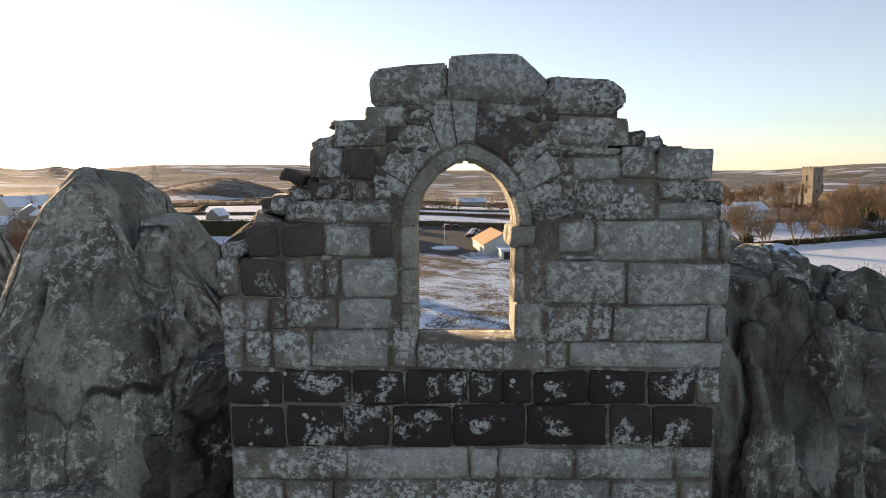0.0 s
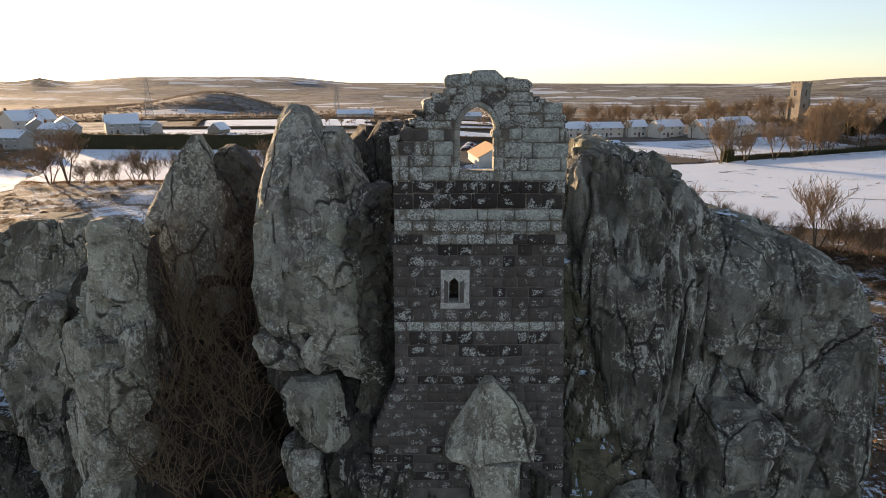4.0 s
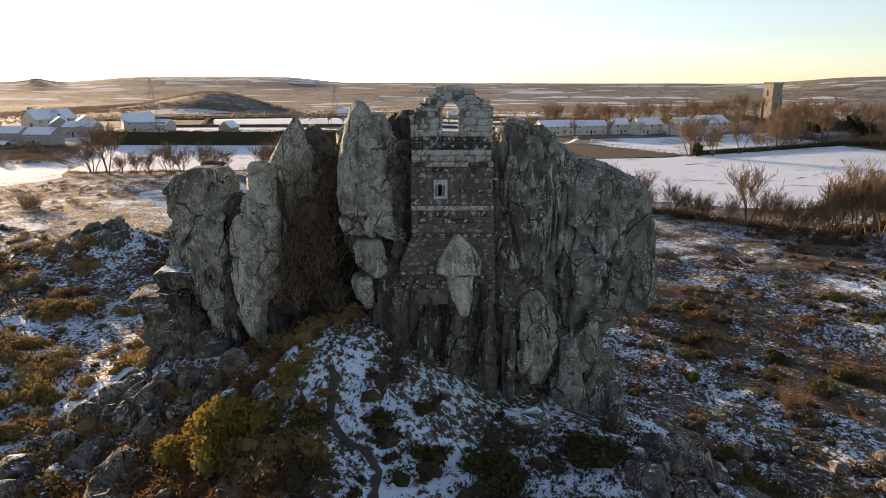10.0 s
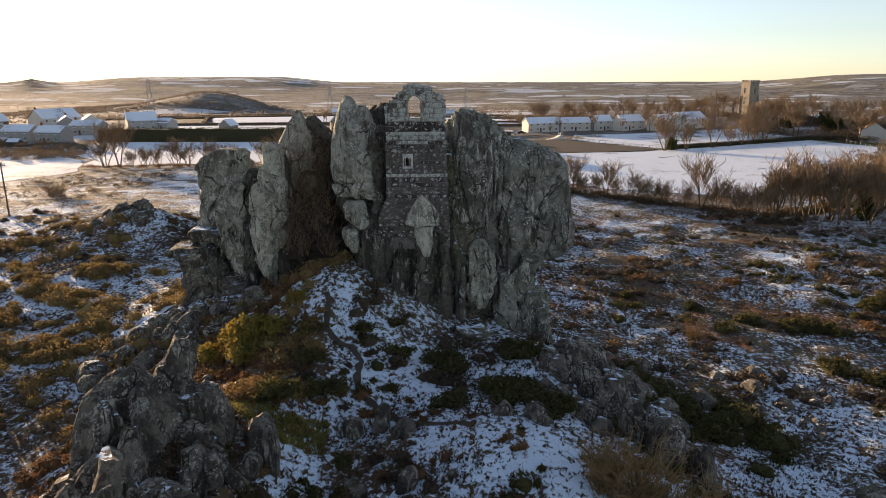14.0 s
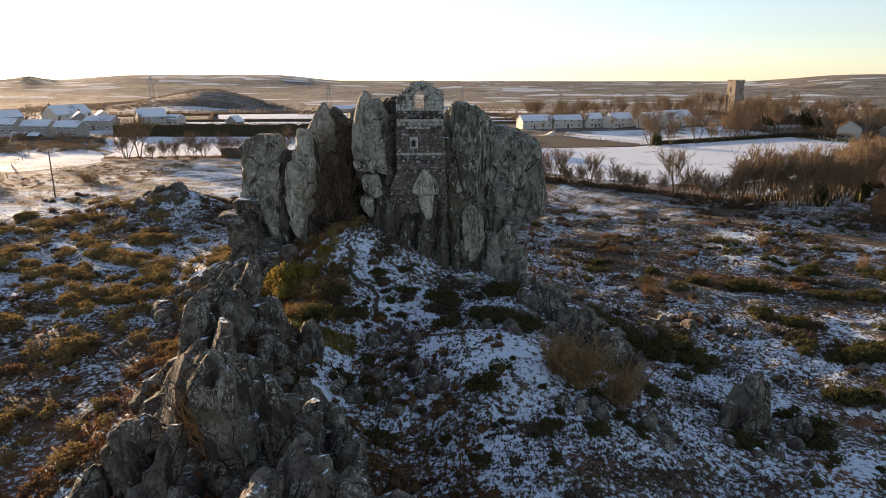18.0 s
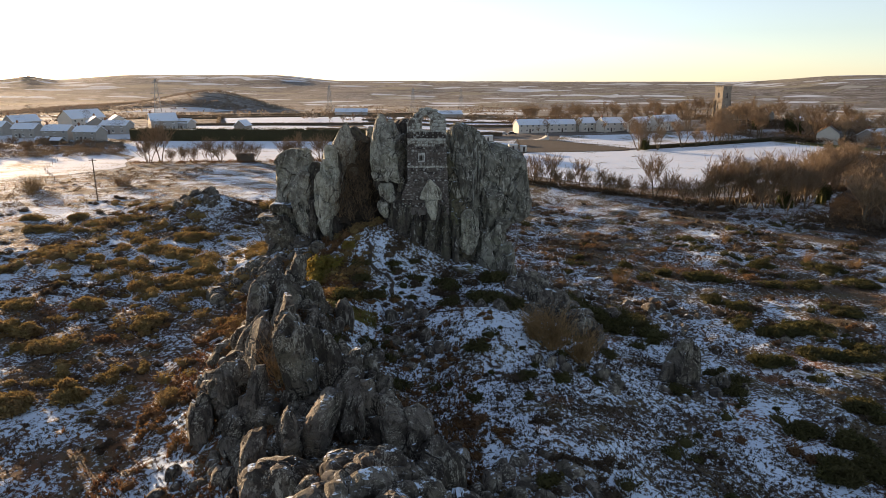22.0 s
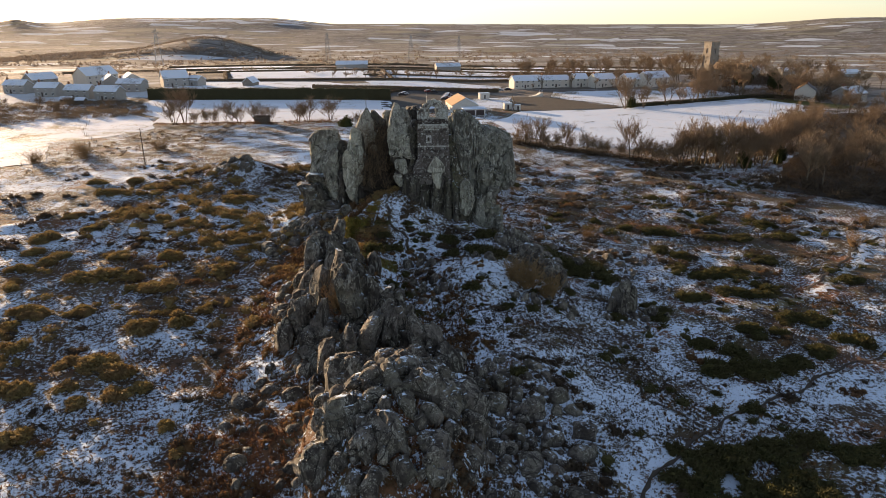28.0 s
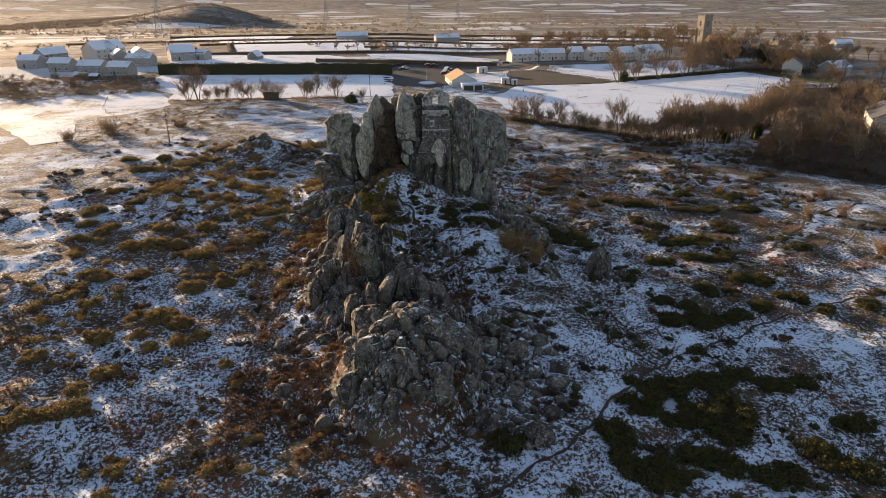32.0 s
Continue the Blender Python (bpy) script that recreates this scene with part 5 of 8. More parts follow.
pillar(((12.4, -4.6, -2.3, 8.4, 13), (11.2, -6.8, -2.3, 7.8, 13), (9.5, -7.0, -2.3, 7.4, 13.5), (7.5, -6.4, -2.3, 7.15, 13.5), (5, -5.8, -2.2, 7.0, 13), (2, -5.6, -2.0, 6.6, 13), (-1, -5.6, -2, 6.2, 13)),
       63, M_ROCK_DARK_OR_SHADED, "dark stepped foot of the tall pillar", nu=96, nv=90, joint=(1.1, 1.1, 1.3), block=0.3, groove=0.04, crack=0.3, facet=0.35)
for seed, rows, text in (
        (67, ((13.9, -5.9, -4.4, 7.7, 8.8), (13.2, -6.4, -3.6, 7.2, 9), (12.1, -6.6, -3.2, 6.9, 9), (11.2, -6.5, -3.4, 7.0, 9), (10.8, -6.0, -3.8, 7.3, 9)), "smooth greenish bulge of rock"),
        (68, ((10.7, -6.7, -5.5, 7.4, 8.8), (10.3, -6.8, -5.2, 7.1, 9), (9.7, -6.5, -5.3, 7.4, 9)), ""),
        (70, ((10.9, -4.9, -3.3, 7.2, 8.6), (10.4, -5.2, -2.8, 6.9, 8.8), (9.8, -5.0, -3.0, 7.0, 8.8), (9.4, -4.6, -3.2, 7.3, 8.8)), ""),
        (71, ((9.3, -5.5, -4.4, 7.2, 8.5), (8.7, -5.9, -4.0, 6.8, 8.6), (7.7, -5.6, -3.9, 6.7, 8.6), (6.9, -4.7, -4.0, 7.0, 8.6)), "wedge of pale rock"),
        (72, ((6.9, -5.9, -5.0, 7.1, 8.4), (6.4, -6.0, -4.7, 6.8, 8.6), (5.5, -5.7, -4.7, 6.7, 8.6), (4.8, -5.3, -4.8, 7.0, 8.6)), "wedge of pale rock")):
    pillar(tuple((z, l - 0.1, r + 0.1, f + 0.1, b) for z, l, r, f, b in rows), seed, M_ROCK, text, nu=54, nv=40, joint=(1.3, 1.3, 1.5), block=0.08, groove=0.0, crack=0.12, facet=0.2, square=3.2, lumps=0.08)
pillar(((17.1, -3.9, -2.9, 12.2, 14.6), (16.0, -4.6, -2.1, 11.2, 15.5), (12, -4.8, -1.7, 10.2, 16), (4, -4.5, -1.9, 10.5, 16)), 73, M_ROCK_DARK_OR_SHADED, nu=60, nv=60)
pillar(((17.3, -2.9, -2.2, 11.2, 13), (16.6, -3.3, -1.6, 10.6, 13.5), (12, -3.4, -1.2, 10.0, 14), (5, -3.4, -1.2, 10, 14)), 74, M_ROCK_DARK_OR_SHADED, nu=44, nv=50)
pillar(((15.6, -3.3, -2.2, 7.6, 9.4), (14.4, -3.8, -2.1, 7.1, 10), (10, -3.8, -2.0, 6.8, 10), (5, -3.8, -2.0, 6.7, 10)), 75, M_ROCK_DARK_OR_SHADED, nu=44, nv=70, joint=(0.8, 0.8, 0.8), block=0.2, groove=0.0, facet=0.35)
# sharp peak behind the gully, its flat-topped neighbour, and the gully's own stepped back, coloured dark for its shade
pillar(((16.55, -10.95, -10.75, 15.0, 15.5), (15.6, -11.5, -10.3, 14.5, 16), (14.2, -12.3, -9.75, 13.9, 16.5), (13.2, -12.9, -9.5, 13.2, 17), (10, -13.3, -8.8, 12.6, 17), (1, -13.4, -8.4, 11.6, 17)), 81, M_ROCK, "sharp pointed grey rock peak", nu=96, nv=100, joint=(2.4, 2.4, 4.4), block=0.1, crack=0.16, square=2.4, facet=0.14)
pillar(((16.0, -10.3, -9.7, 15.6, 17), (15.5, -10.5, -8.7, 15.2, 17.4), (14.9, -10.7, -7.9, 14.8, 17.6), (12, -10.9, -7.5, 14.0, 17.6), (6, -11, -7, 13, 17.6)), 82, M_ROCK_DARK_OR_SHADED, "dark flat-topped rock behind the gully", nu=64, nv=60, joint=(1.8, 1.8, 3.4), square=4.0)
pillar(((13.8, -9.2, -8.2, 14.6, 17), (12.6, -9.8, -6.8, 13.6, 17.5), (11, -11.0, -6.0, 12.3, 17.5), (8.5, -12.0, -5.6, 10.9, 17.5), (6, -12.6, -5.2, 9.8, 17), (4, -12.8, -5.0, 8.8, 17), (1, -13, -5.0, 7.6, 17)), 83, M_GULLY_SHADE, "brushy back of the gully, its shade put into the colour", nu=90, nv=70, block=0.3, joint=(1.4, 1.4, 1.4), facet=0.4)
pillar(((15.8, -7.8, -7.0, 17, 18.6), (15.2, -8.2, -6.4, 16.5, 19), (9, -8.4, -6.0, 16, 19)), 85, M_ROCK, nu=40, nv=44)
# pale slab on end, split across, on its triangular foot
pillar(((13.95, -12.95, -12.5, 10.2, 11.4), (13.6, -13.25, -11.95, 9.9, 11.9), (12, -13.8, -11.5, 9.5, 12.6), (10.4, -14.2, -11.35, 9.3, 12.8), (9.6, -14.55, -11.3, 9.1, 12.8), (7.3, -14.75, -11.35, 8.9, 12.8), (5.6, -14.65, -11.55, 8.9, 12.8), (4.6, -14.4, -12.1, 9.0, 12.5), (4.1, -14.1, -12.8, 9.3, 12.4)),
       91, M_ROCK_PALE, "pale slab of rock standing on end", nu=110, nv=120, joint=(1.8, 1.8, 2.1), block=0.2, groove=0.0, crack=0.3, facet=0.15, square=4.2, lumps=0.1, fine=0.05)
pillar(((4.3, -14.3, -12.9, 9.2, 12), (3.9, -14.5, -12.3, 9.0, 12), (2.6, -13.9, -12.1, 8.9, 12), (1.6, -13.4, -12.3, 9.2, 12), (-1.5, -13.3, -12.3, 9.4, 12)), 92, M_ROCK_PALE, "triangular pale foot of the slab", nu=60, nv=56, joint=(1.6, 1.6, 2.0), block=0.06, groove=0.0, facet=0.14, lumps=0.06)
pillar(((13.0, -12.4, -11.7, 11.2, 12.6), (11, -12.6, -10.9, 10.6, 13), (6, -12.2, -10.7, 10.2, 13), (1, -12.4, -10.6, 9.6, 13)), 93, M_ROCK_DARK_OR_SHADED, nu=48, nv=60)
pillar(((4.6, -12.6, -11.4, 9.6, 12), (3.6, -13.0, -11.0, 9.3, 12), (0.5, -13.2, -10.6, 9.2, 12), (-1, -13.2, -10.4, 9.0, 12)), 94, M_ROCK_DARK_OR_SHADED, nu=44, nv=44, joint=(0.9, 0.9, 2.4))
# rounded rock beyond the slab, the leaning block before it and the rock between, shadow painted dark
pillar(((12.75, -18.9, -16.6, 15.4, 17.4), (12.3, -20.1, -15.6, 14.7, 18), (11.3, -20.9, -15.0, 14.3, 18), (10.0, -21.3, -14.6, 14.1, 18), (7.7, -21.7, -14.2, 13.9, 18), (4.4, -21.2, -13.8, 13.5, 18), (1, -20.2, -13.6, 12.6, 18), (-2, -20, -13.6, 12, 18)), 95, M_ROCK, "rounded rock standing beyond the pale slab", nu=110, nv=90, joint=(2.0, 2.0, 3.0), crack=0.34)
pillar(((11.2, -15.6, -14.6, 13.6, 15), (10.2, -16.0, -13.8, 12.8, 16), (7, -16.0, -13.4, 12.2, 16), (0, -16.4, -13.0, 11.2, 16)), 96, M_ROCK_DARK_OR_SHADED, "rock between slab and blocks, shadow put into its dark colour", nu=60, nv=64, joint=(1.2, 1.2, 3.0))
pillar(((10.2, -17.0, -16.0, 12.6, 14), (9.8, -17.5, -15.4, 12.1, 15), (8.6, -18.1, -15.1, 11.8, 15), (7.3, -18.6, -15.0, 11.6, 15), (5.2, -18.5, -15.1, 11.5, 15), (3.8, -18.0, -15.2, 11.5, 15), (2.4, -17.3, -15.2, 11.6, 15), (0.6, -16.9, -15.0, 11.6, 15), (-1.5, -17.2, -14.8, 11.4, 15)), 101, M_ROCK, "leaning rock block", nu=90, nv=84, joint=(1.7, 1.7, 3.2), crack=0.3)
pillar(((6.6, -15.8, -14.8, 11.0, 13), (5.8, -16.1, -14.5, 10.6, 13), (2, -16.0, -14.2, 10.2, 13), (-1.5, -16.2, -14.0, 9.8, 13)), 103, M_ROCK_DARK_OR_SHADED, nu=44, nv=50, joint=(1.0, 1.0, 2.4))
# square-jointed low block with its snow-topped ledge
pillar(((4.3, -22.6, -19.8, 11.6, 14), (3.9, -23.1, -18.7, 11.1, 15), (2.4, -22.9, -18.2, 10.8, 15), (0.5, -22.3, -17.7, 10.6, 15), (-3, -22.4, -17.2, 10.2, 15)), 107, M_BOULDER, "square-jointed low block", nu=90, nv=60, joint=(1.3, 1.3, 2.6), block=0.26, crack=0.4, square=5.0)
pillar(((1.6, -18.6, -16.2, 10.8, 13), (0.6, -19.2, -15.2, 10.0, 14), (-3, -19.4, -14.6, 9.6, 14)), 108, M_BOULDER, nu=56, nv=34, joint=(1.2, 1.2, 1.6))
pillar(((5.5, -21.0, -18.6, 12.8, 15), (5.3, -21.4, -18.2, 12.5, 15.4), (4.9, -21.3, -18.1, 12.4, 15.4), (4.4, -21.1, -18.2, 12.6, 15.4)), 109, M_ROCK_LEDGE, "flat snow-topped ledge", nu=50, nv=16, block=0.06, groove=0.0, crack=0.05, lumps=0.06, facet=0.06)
# far side of the crag, its shade painted as dark rock colour
pillar(((11.5, -12.4, -2.0, 14.2, 17), (9, -13.0, -1.5, 13.6, 17.6), (3, -13.4, -1, 13, 18), (-2, -14, 0, 12.6, 18)), 111, M_ROCK_DARK_OR_SHADED, "back of the crag, shade put into its dark colour", nu=120, nv=50)
pillar(((12.6, 3.6, 8.4, 11, 14), (11.8, 3.2, 11.4, 10, 15), (6, 3, 12, 9.5, 15.5), (-2, 3, 12, 9.5, 15.5)), 113, M_ROCK_DARK_OR_SHADED, nu=80, nv=50)

# ---- rock outcrops on the heath ----
def outcrop(label, items, seed, centre, material=None):
    """One outcrop of boulders. items: (x, y, top, width, depth, height, lean x, lean y)."""
    ob = empty("rock_outcrop", centre[0], centre[1], land1(*centre))
    tagged(ob, label, "rock", "rock outcrops")
    o = np.array([centre[0], centre[1], land1(*centre)])
    for k, (x, y, top, w, d, h, lx, ly) in enumerate(items):
        big = max(w, h) > 3.0
        rows = boulder_rows(x, y, top - h, top, w, d, (lx, ly), _ro.uniform(1.6, 3.2) if big else _ro.uniform(1.8, 3.6))
        v, f = rock_shape(rows, seed + 7 * k, 58 if big else 26, 52 if big else 20, joint=(w * 0.6 + 0.2, d * 0.6 + 0.2, h * 0.5 + 0.5),
                          block=0.07 * w, groove=0.06 * w, crack=0.13 * w, fine=0.03 * w, lumps=0.05 * w, facet=0.16, square=_ro.uniform(2.6, 5.0),
                          roof=_ro.uniform(0.5, 1.3), spin=_ro.uniform(-40, 40), tip=(_ro.uniform(-14, 12), _ro.uniform(-10, 18)))
        mesh_object("boulder", v - o, f, material or M_BOULDER, ob)
    return ob


_ro = random.Random(21)


def scatter_boulders(cx, cy, rx, ry, n, wide, tall, envelope, lean=(0.5, 0.3), turn=0.0):
    out = []
    for _ in range(n):
        a, r = _ro.uniform(0, 2 * math.pi), math.sqrt(_ro.random())
        ex, ey = rx * r * math.cos(a), ry * r * math.sin(a)
        x = cx + ex * math.cos(turn) - ey * math.sin(turn)
        y = cy + ex * math.sin(turn) + ey * math.cos(turn)
        w = _ro.uniform(*wide)
        h = _ro.uniform(*tall)
        g = land1(x, y)
        top = g + envelope * (1 - r * r) * _ro.uniform(0.75, 1.15) + 0.35 * w
        out.append((x, y, top, w, w * _ro.uniform(0.8, 1.3), max(h, top - g + 0.8), _ro.uniform(-0.2, 1) * lean[0], _ro.uniform(-0.5, 1) * lean[1]))
    return out


# the spine nearest the crag
outcrop("steep spine of fluted grey rock fins", [
    (-13.8, -14.5, 5.9, 3.4, 4.6, 8.0, -0.2, 0.4), (-15.6, -16.8, 4.8, 3.0, 4.2, 7.0, 0.5, 0.4), (-12.2, -16.6, 4.3, 2.6, 4.6, 7.0, -0.5, 0.2),
    (-11.0, -14.6, 3.2, 2.6, 4.0, 5.5, -0.6, 0.2), (-16.6, -19.5, 2.2, 2.6, 4.0, 6.0, 0.6, 0.3), (-13.9, -19.6, 3.2, 2.4, 4.0, 6.5, 0.2, 0.6), (-10.0, -17.8, 1.6, 2.2, 3.4, 4.5, -0.6, 0.3),
    (-8.6, -14.0, 1.2, 2.0, 3.0, 4.0, -0.4, 0), (-17.8, -15.5, 0.8, 2.2, 3.0, 4.5, 0.4, 0.2)], 300, (-13.5, -16))
# the standing boulder group
outcrop("upright weathered boulders leaning together", [
    (-12.6, -25.6, 5.3, 2.2, 3.8, 7.5, 0.1, 0.3), (-10.9, -26.8, 4.7, 1.8, 3.6, 7.0, -0.1, 0.3), (-9.5, -29.8, 6.0, 3.0, 3.0, 6.5, 0.0, 0.2), (-14.4, -26.6, 3.8, 2.0, 3.4, 6.0, 0.3, 0.3),
    (-7.4, -29.0, 4.0, 2.0, 2.8, 5.0, -0.1, 0.2), (-6.0, -30.4, 2.6, 1.9, 2.4, 4.2, -0.2, 0.1), (-15.8, -29.2, 1.8, 2.4, 3.0, 5.0, 0.9, 0.2), (-13.2, -31.2, 1.6, 1.8, 2.6, 4.4, 0.5, 0.2),
    (-17.6, -31.0, -0.6, 2.0, 2.6, 3.6, 0.9, 0.2), (-4.6, -28.6, 1.4, 2.2, 2.4, 3.6, 0, 0), (-3.2, -30.8, 0.8, 2.0, 2.6, 3.2, -0.1, 0)] + scatter_boulders(-13, -31, 5.5, 3.5, 14, (0.7, 1.5), (1.0, 2.0), 1.0), 400, (-10.5, -28.5))
# slanting slabs between the two groups
outcrop("slanting slabs of split rock", [
    (-7.6, -36.0, 2.4, 1.9, 3.4, 4.0, 1.3, 0.5), (-5.6, -35.2, 3.0, 1.8, 2.6, 4.0, 0.9, 0.5), (-4.2, -34.6, 2.6, 2.2, 2.6, 4.0, 0.4, 0.2), (-2.4, -35.4, 1.8, 2.6, 3.2, 4.0, 0.1, 0.1),
    (-0.4, -36.2, 0.9, 2.4, 3.0, 3.8, -0.2, 0.1), (1.2, -37.4, -0.3, 2.4, 3.0, 3.4, -0.2, 0), (-9.4, -37.0, 1.2, 1.6, 2.6, 3.6, 1.1, 0.4), (-11.6, -37.6, 0.0, 1.8, 2.6, 3.2, 0.9, 0.3)] + scatter_boulders(-4, -35.5, 6, 2.2, 12, (0.6, 1.3), (0.9, 1.8), 1.4) + scatter_boulders(-12, -36, 5, 5, 20, (0.7, 1.8), (1.2, 2.4), 1.2) + scatter_boulders(-10, -22, 5, 3, 12, (1.0, 2.2), (1.5, 3), 1.5), 500, (-4.5, -35.5))
# rounded boulders packed together over a mound
def packed(name, label, seed, surface, area, radii, tries, centre, spacing=0.86, keep=None, large=()):
    """Boulders thrown large first over a surface z(x, y) inside an ellipse, lying along its fall."""
    g = random.Random(seed)
    cx, cy, rx, ry = area
    ob = empty(name, centre[0], centre[1], land1(*centre))
    tagged(ob, label, "rock", "rock outcrops")
    o = np.array([centre[0], centre[1], land1(*centre)])
    put = list(large)
    for lo, hi, n in radii:
        for _ in range(n * tries):
            a, q = g.uniform(0, 2 * math.pi), math.sqrt(g.random())
            x, y, r = cx + rx * q * math.cos(a), cy + ry * q * math.sin(a), g.uniform(lo, hi)
            if sum(1 for p in put if lo <= p[2] <= hi) >= n:
                break
            if any(math.hypot(x - p[0], y - p[1]) < spacing * (r + p[2]) for p in put) or (keep and not keep(x, y)):
                continue
            put.append((x, y, r))
    for k, (x, y, r) in enumerate(put):
        e = 0.4
        gx, gy = (surface(x + e, y) - surface(x - e, y)) / (2 * e), (surface(x, y + e) - surface(x, y - e)) / (2 * e)
        nz = Vector((-gx * 0.45 + g.uniform(-0.25, 0.25), -gy * 0.45 + g.uniform(-0.25, 0.25), 1)).normalized()
        fall = Vector((gx, gy, 0))
        fall = (fall if fall.length > 0.1 else Vector((g.uniform(-1, 1), g.uniform(-1, 1), 0))).normalized()
        side = nz.cross(fall).normalized()
        fall = side.cross(nz)
        long = g.uniform(1.3, 1.55) if k < len(large) else g.uniform(1.05, 1.6)
        fine = r > 0.9
        v, f = rock_shape(boulder_rows(0, 0, -r * 1.3, r * g.uniform(0.7, 1.35), 2.05 * r, 2.05 * r * long), seed + 3 * k, 48 if fine else 20, 38 if fine else 14,
                          square=g.uniform(3.0, 6.0), joint=(r * 1.0, r * 1.0, r * 1.4), block=0.10 * r, groove=0.08 * r, crack=0.2 * r, fine=0.04 * r, lumps=0.06 * r, facet=0.28)
        turn = np.array([side, fall, nz])
        v = v @ turn + np.array([x, y, surface(x, y) - 0.1 * r])
        mesh_object("boulder", v - o, f, M_BOULDER, ob)


def on_land(x, y):
    lift = 0.5 if ((x + 4.2) / 8) ** 2 + ((y + 46) / 10.5) ** 2 < 0.9 else 0.0
    return land1(x, y) + lift + 0.7 * noise.noise(Vector((x * 0.3, y * 0.3, 5.0)))


packed("rock_dome", "broken dome of leaning jointed boulders", 600, on_land, (-4.4, -46, 6.6, 9.6), ((1.0, 1.5, 10), (0.6, 0.95, 46), (0.35, 0.6, 60)), 60, (-4.2, -46), 1.0, None,
       ((-10.3, -51.6, 1.6), (-8.4, -49.6, 1.6), (-0.5, -53, 1.6), (-2.9, -49.6, 0.9), (-3.2, -45, 1.4), (-4.6, -46.6, 0.9), (-5.8, -46.6, 1.1), (2.3, -44.6, 1.9), (0.6, -38.6, 1.6), (-8.6, -43, 1.9), (-1.1, -47.4, 1.7), (-6.3, -52.8, 1.1), (-4.4, -51.8, 1.3), (-7.4, -46.4, 1.0), (-5.4, -41, 1.6), (2.4, -40.6, 1.2), (3.2, -47.6, 1.1), (-2.4, -42.2, 1.4), (-0.2, -43.4, 1.2)))
packed("rock_outcrop", "small boulders littering the bracken slope", 610, on_land, (-8, -42, 13, 15), ((0.8, 1.3, 12), (0.35, 0.6, 50)), 30, (-12, -42), 1.2, lambda x, y: ((x + 4.2) / 8) ** 2 + ((y + 46) / 10) ** 2 > 1)
packed("rock_outcrop", "packed boulders on the ridge crest", 620, on_land, (-8.5, -32, 6.0, 6.5), ((1.1, 1.6, 14), (0.6, 1.0, 30), (0.35, 0.6, 30)), 50, (-8.5, -32))
packed("rock_outcrop", "tumbled blocks round the fluted spine", 630, on_land, (-14, -20, 6.5, 8), ((0.9, 1.4, 14), (0.4, 0.8, 40)), 40, (-14, -20), 1.0)
packed("rock_outcrop", "dark jointed rock ledges on the shaded slope", 650, on_land, (14.5, -4.5, 5.0, 6.0), ((1.1, 1.7, 7), (0.6, 1.0, 16), (0.3, 0.5, 24)), 40, (14.5, -4.5), 1.0)
packed("rock_outcrop", "stones breaking through thin snow", 660, on_land, (27, 4, 9, 5), ((0.6, 1.0, 8), (0.3, 0.5, 30)), 30, (27, 4), 1.5)
packed("rock_outcrop", "blocks tumbled below the pale slab", 640, on_land, (-19, 4, 8, 8), ((0.9, 1.5, 12), (0.4, 0.8, 40)), 40, (-18, 3), 1.1, lambda x, y: y < 9 - 0.2 * (x + 19))
# rock and rubble below the big cluster and on the slope to the right of it
packed("rock_outcrop", "boulders tumbled down the shaded flank of the dome", 670, on_land, (7.6, -46.5, 6.4, 12.5), ((0.9, 1.4, 12), (0.5, 0.85, 46), (0.28, 0.5, 80)), 30, (8, -46), 1.15, lambda x, y: ((x + 4.2) / 7.4) ** 2 + ((y + 46) / 10) ** 2 > 1)
outcrop("low broken boulders among heather", scatter_boulders(5.5, -44, 5, 7, 26, (0.6, 1.7), (0.8, 1.8), 0.5) + scatter_boulders(2, -53, 6, 4, 18, (0.5, 1.4), (0.6, 1.4), 0.3), 700, (4, -46))
outcrop("upright grey rock fin standing among gorse", [(25.4, -16.6, -2.2, 3.4, 2.8, 6.8, 0.2, 0.2), (27.2, -16.6, -3.0, 2.6, 2.8, 5.6, -0.2, 0.1), (23.8, -16.6, -4.2, 1.9, 2.6, 4.0, 0.3, 0.1), (29.6, -17.4, -5.8, 2.6, 3.0, 2.8, -0.2, 0), (31.4, -18.4, -6.5, 2.0, 2.4, 2.0, 0, 0)]
        + scatter_boulders(26, -20, 4, 2, 9, (0.7, 1.5), (0.8, 1.4), 0.3), 800, (26, -17))
outcrop("low ribs of rock on the slope", [(13.4, -7.0, -0.4, 2.0, 2.6, 4.0, 0.4, 0.2), (15.0, -8.6, -1.0, 1.8, 2.6, 4.0, 0.3, 0.2), (16.6, -10.2, -1.6, 2.4, 2.6, 3.6, 0.2, 0), (12.4, -5.2, -0.2, 1.8, 2.4, 3.4, 0.3, 0), (18.4, -11.8, -2.8, 1.8, 2.2, 3.0, 0, 0), (8.2, -10.6, -0.3, 1.9, 1.4, 2.4, 0, 0), (5.8, -10.2, -0.4, 1.3, 1.2, 2.2, 0, 0), (-2.2, -9.6, -0.8, 1.1, 1.2, 3.0, -0.1, 0), (-0.7, -10.2, -1.2, 1.5, 1.6, 2.6, 0.2, 0.1), (-3.6, -9.4, -1.7, 1.4, 1.4, 2.0, 0, 0)]
        + scatter_boulders(15, -20, 5, 2.5, 12, (0.7, 1.5), (0.8, 1.6), 0.5), 900, (14, -12))
outcrop("small rocks beside the trodden path", scatter_boulders(-2, -16, 5, 3, 16, (0.6, 1.5), (0.8, 1.6), 0.6), 950, (-2, -16))
outcrop("rocks under the pale slab", scatter_boulders(-16, 2, 5, 5, 22, (0.7, 1.8), (0.8, 1.6), 0.5) + scatter_boulders(-20, 6, 4, 4, 14, (0.9, 2.2), (1, 2), 0.8), 1000, (-17, 3))
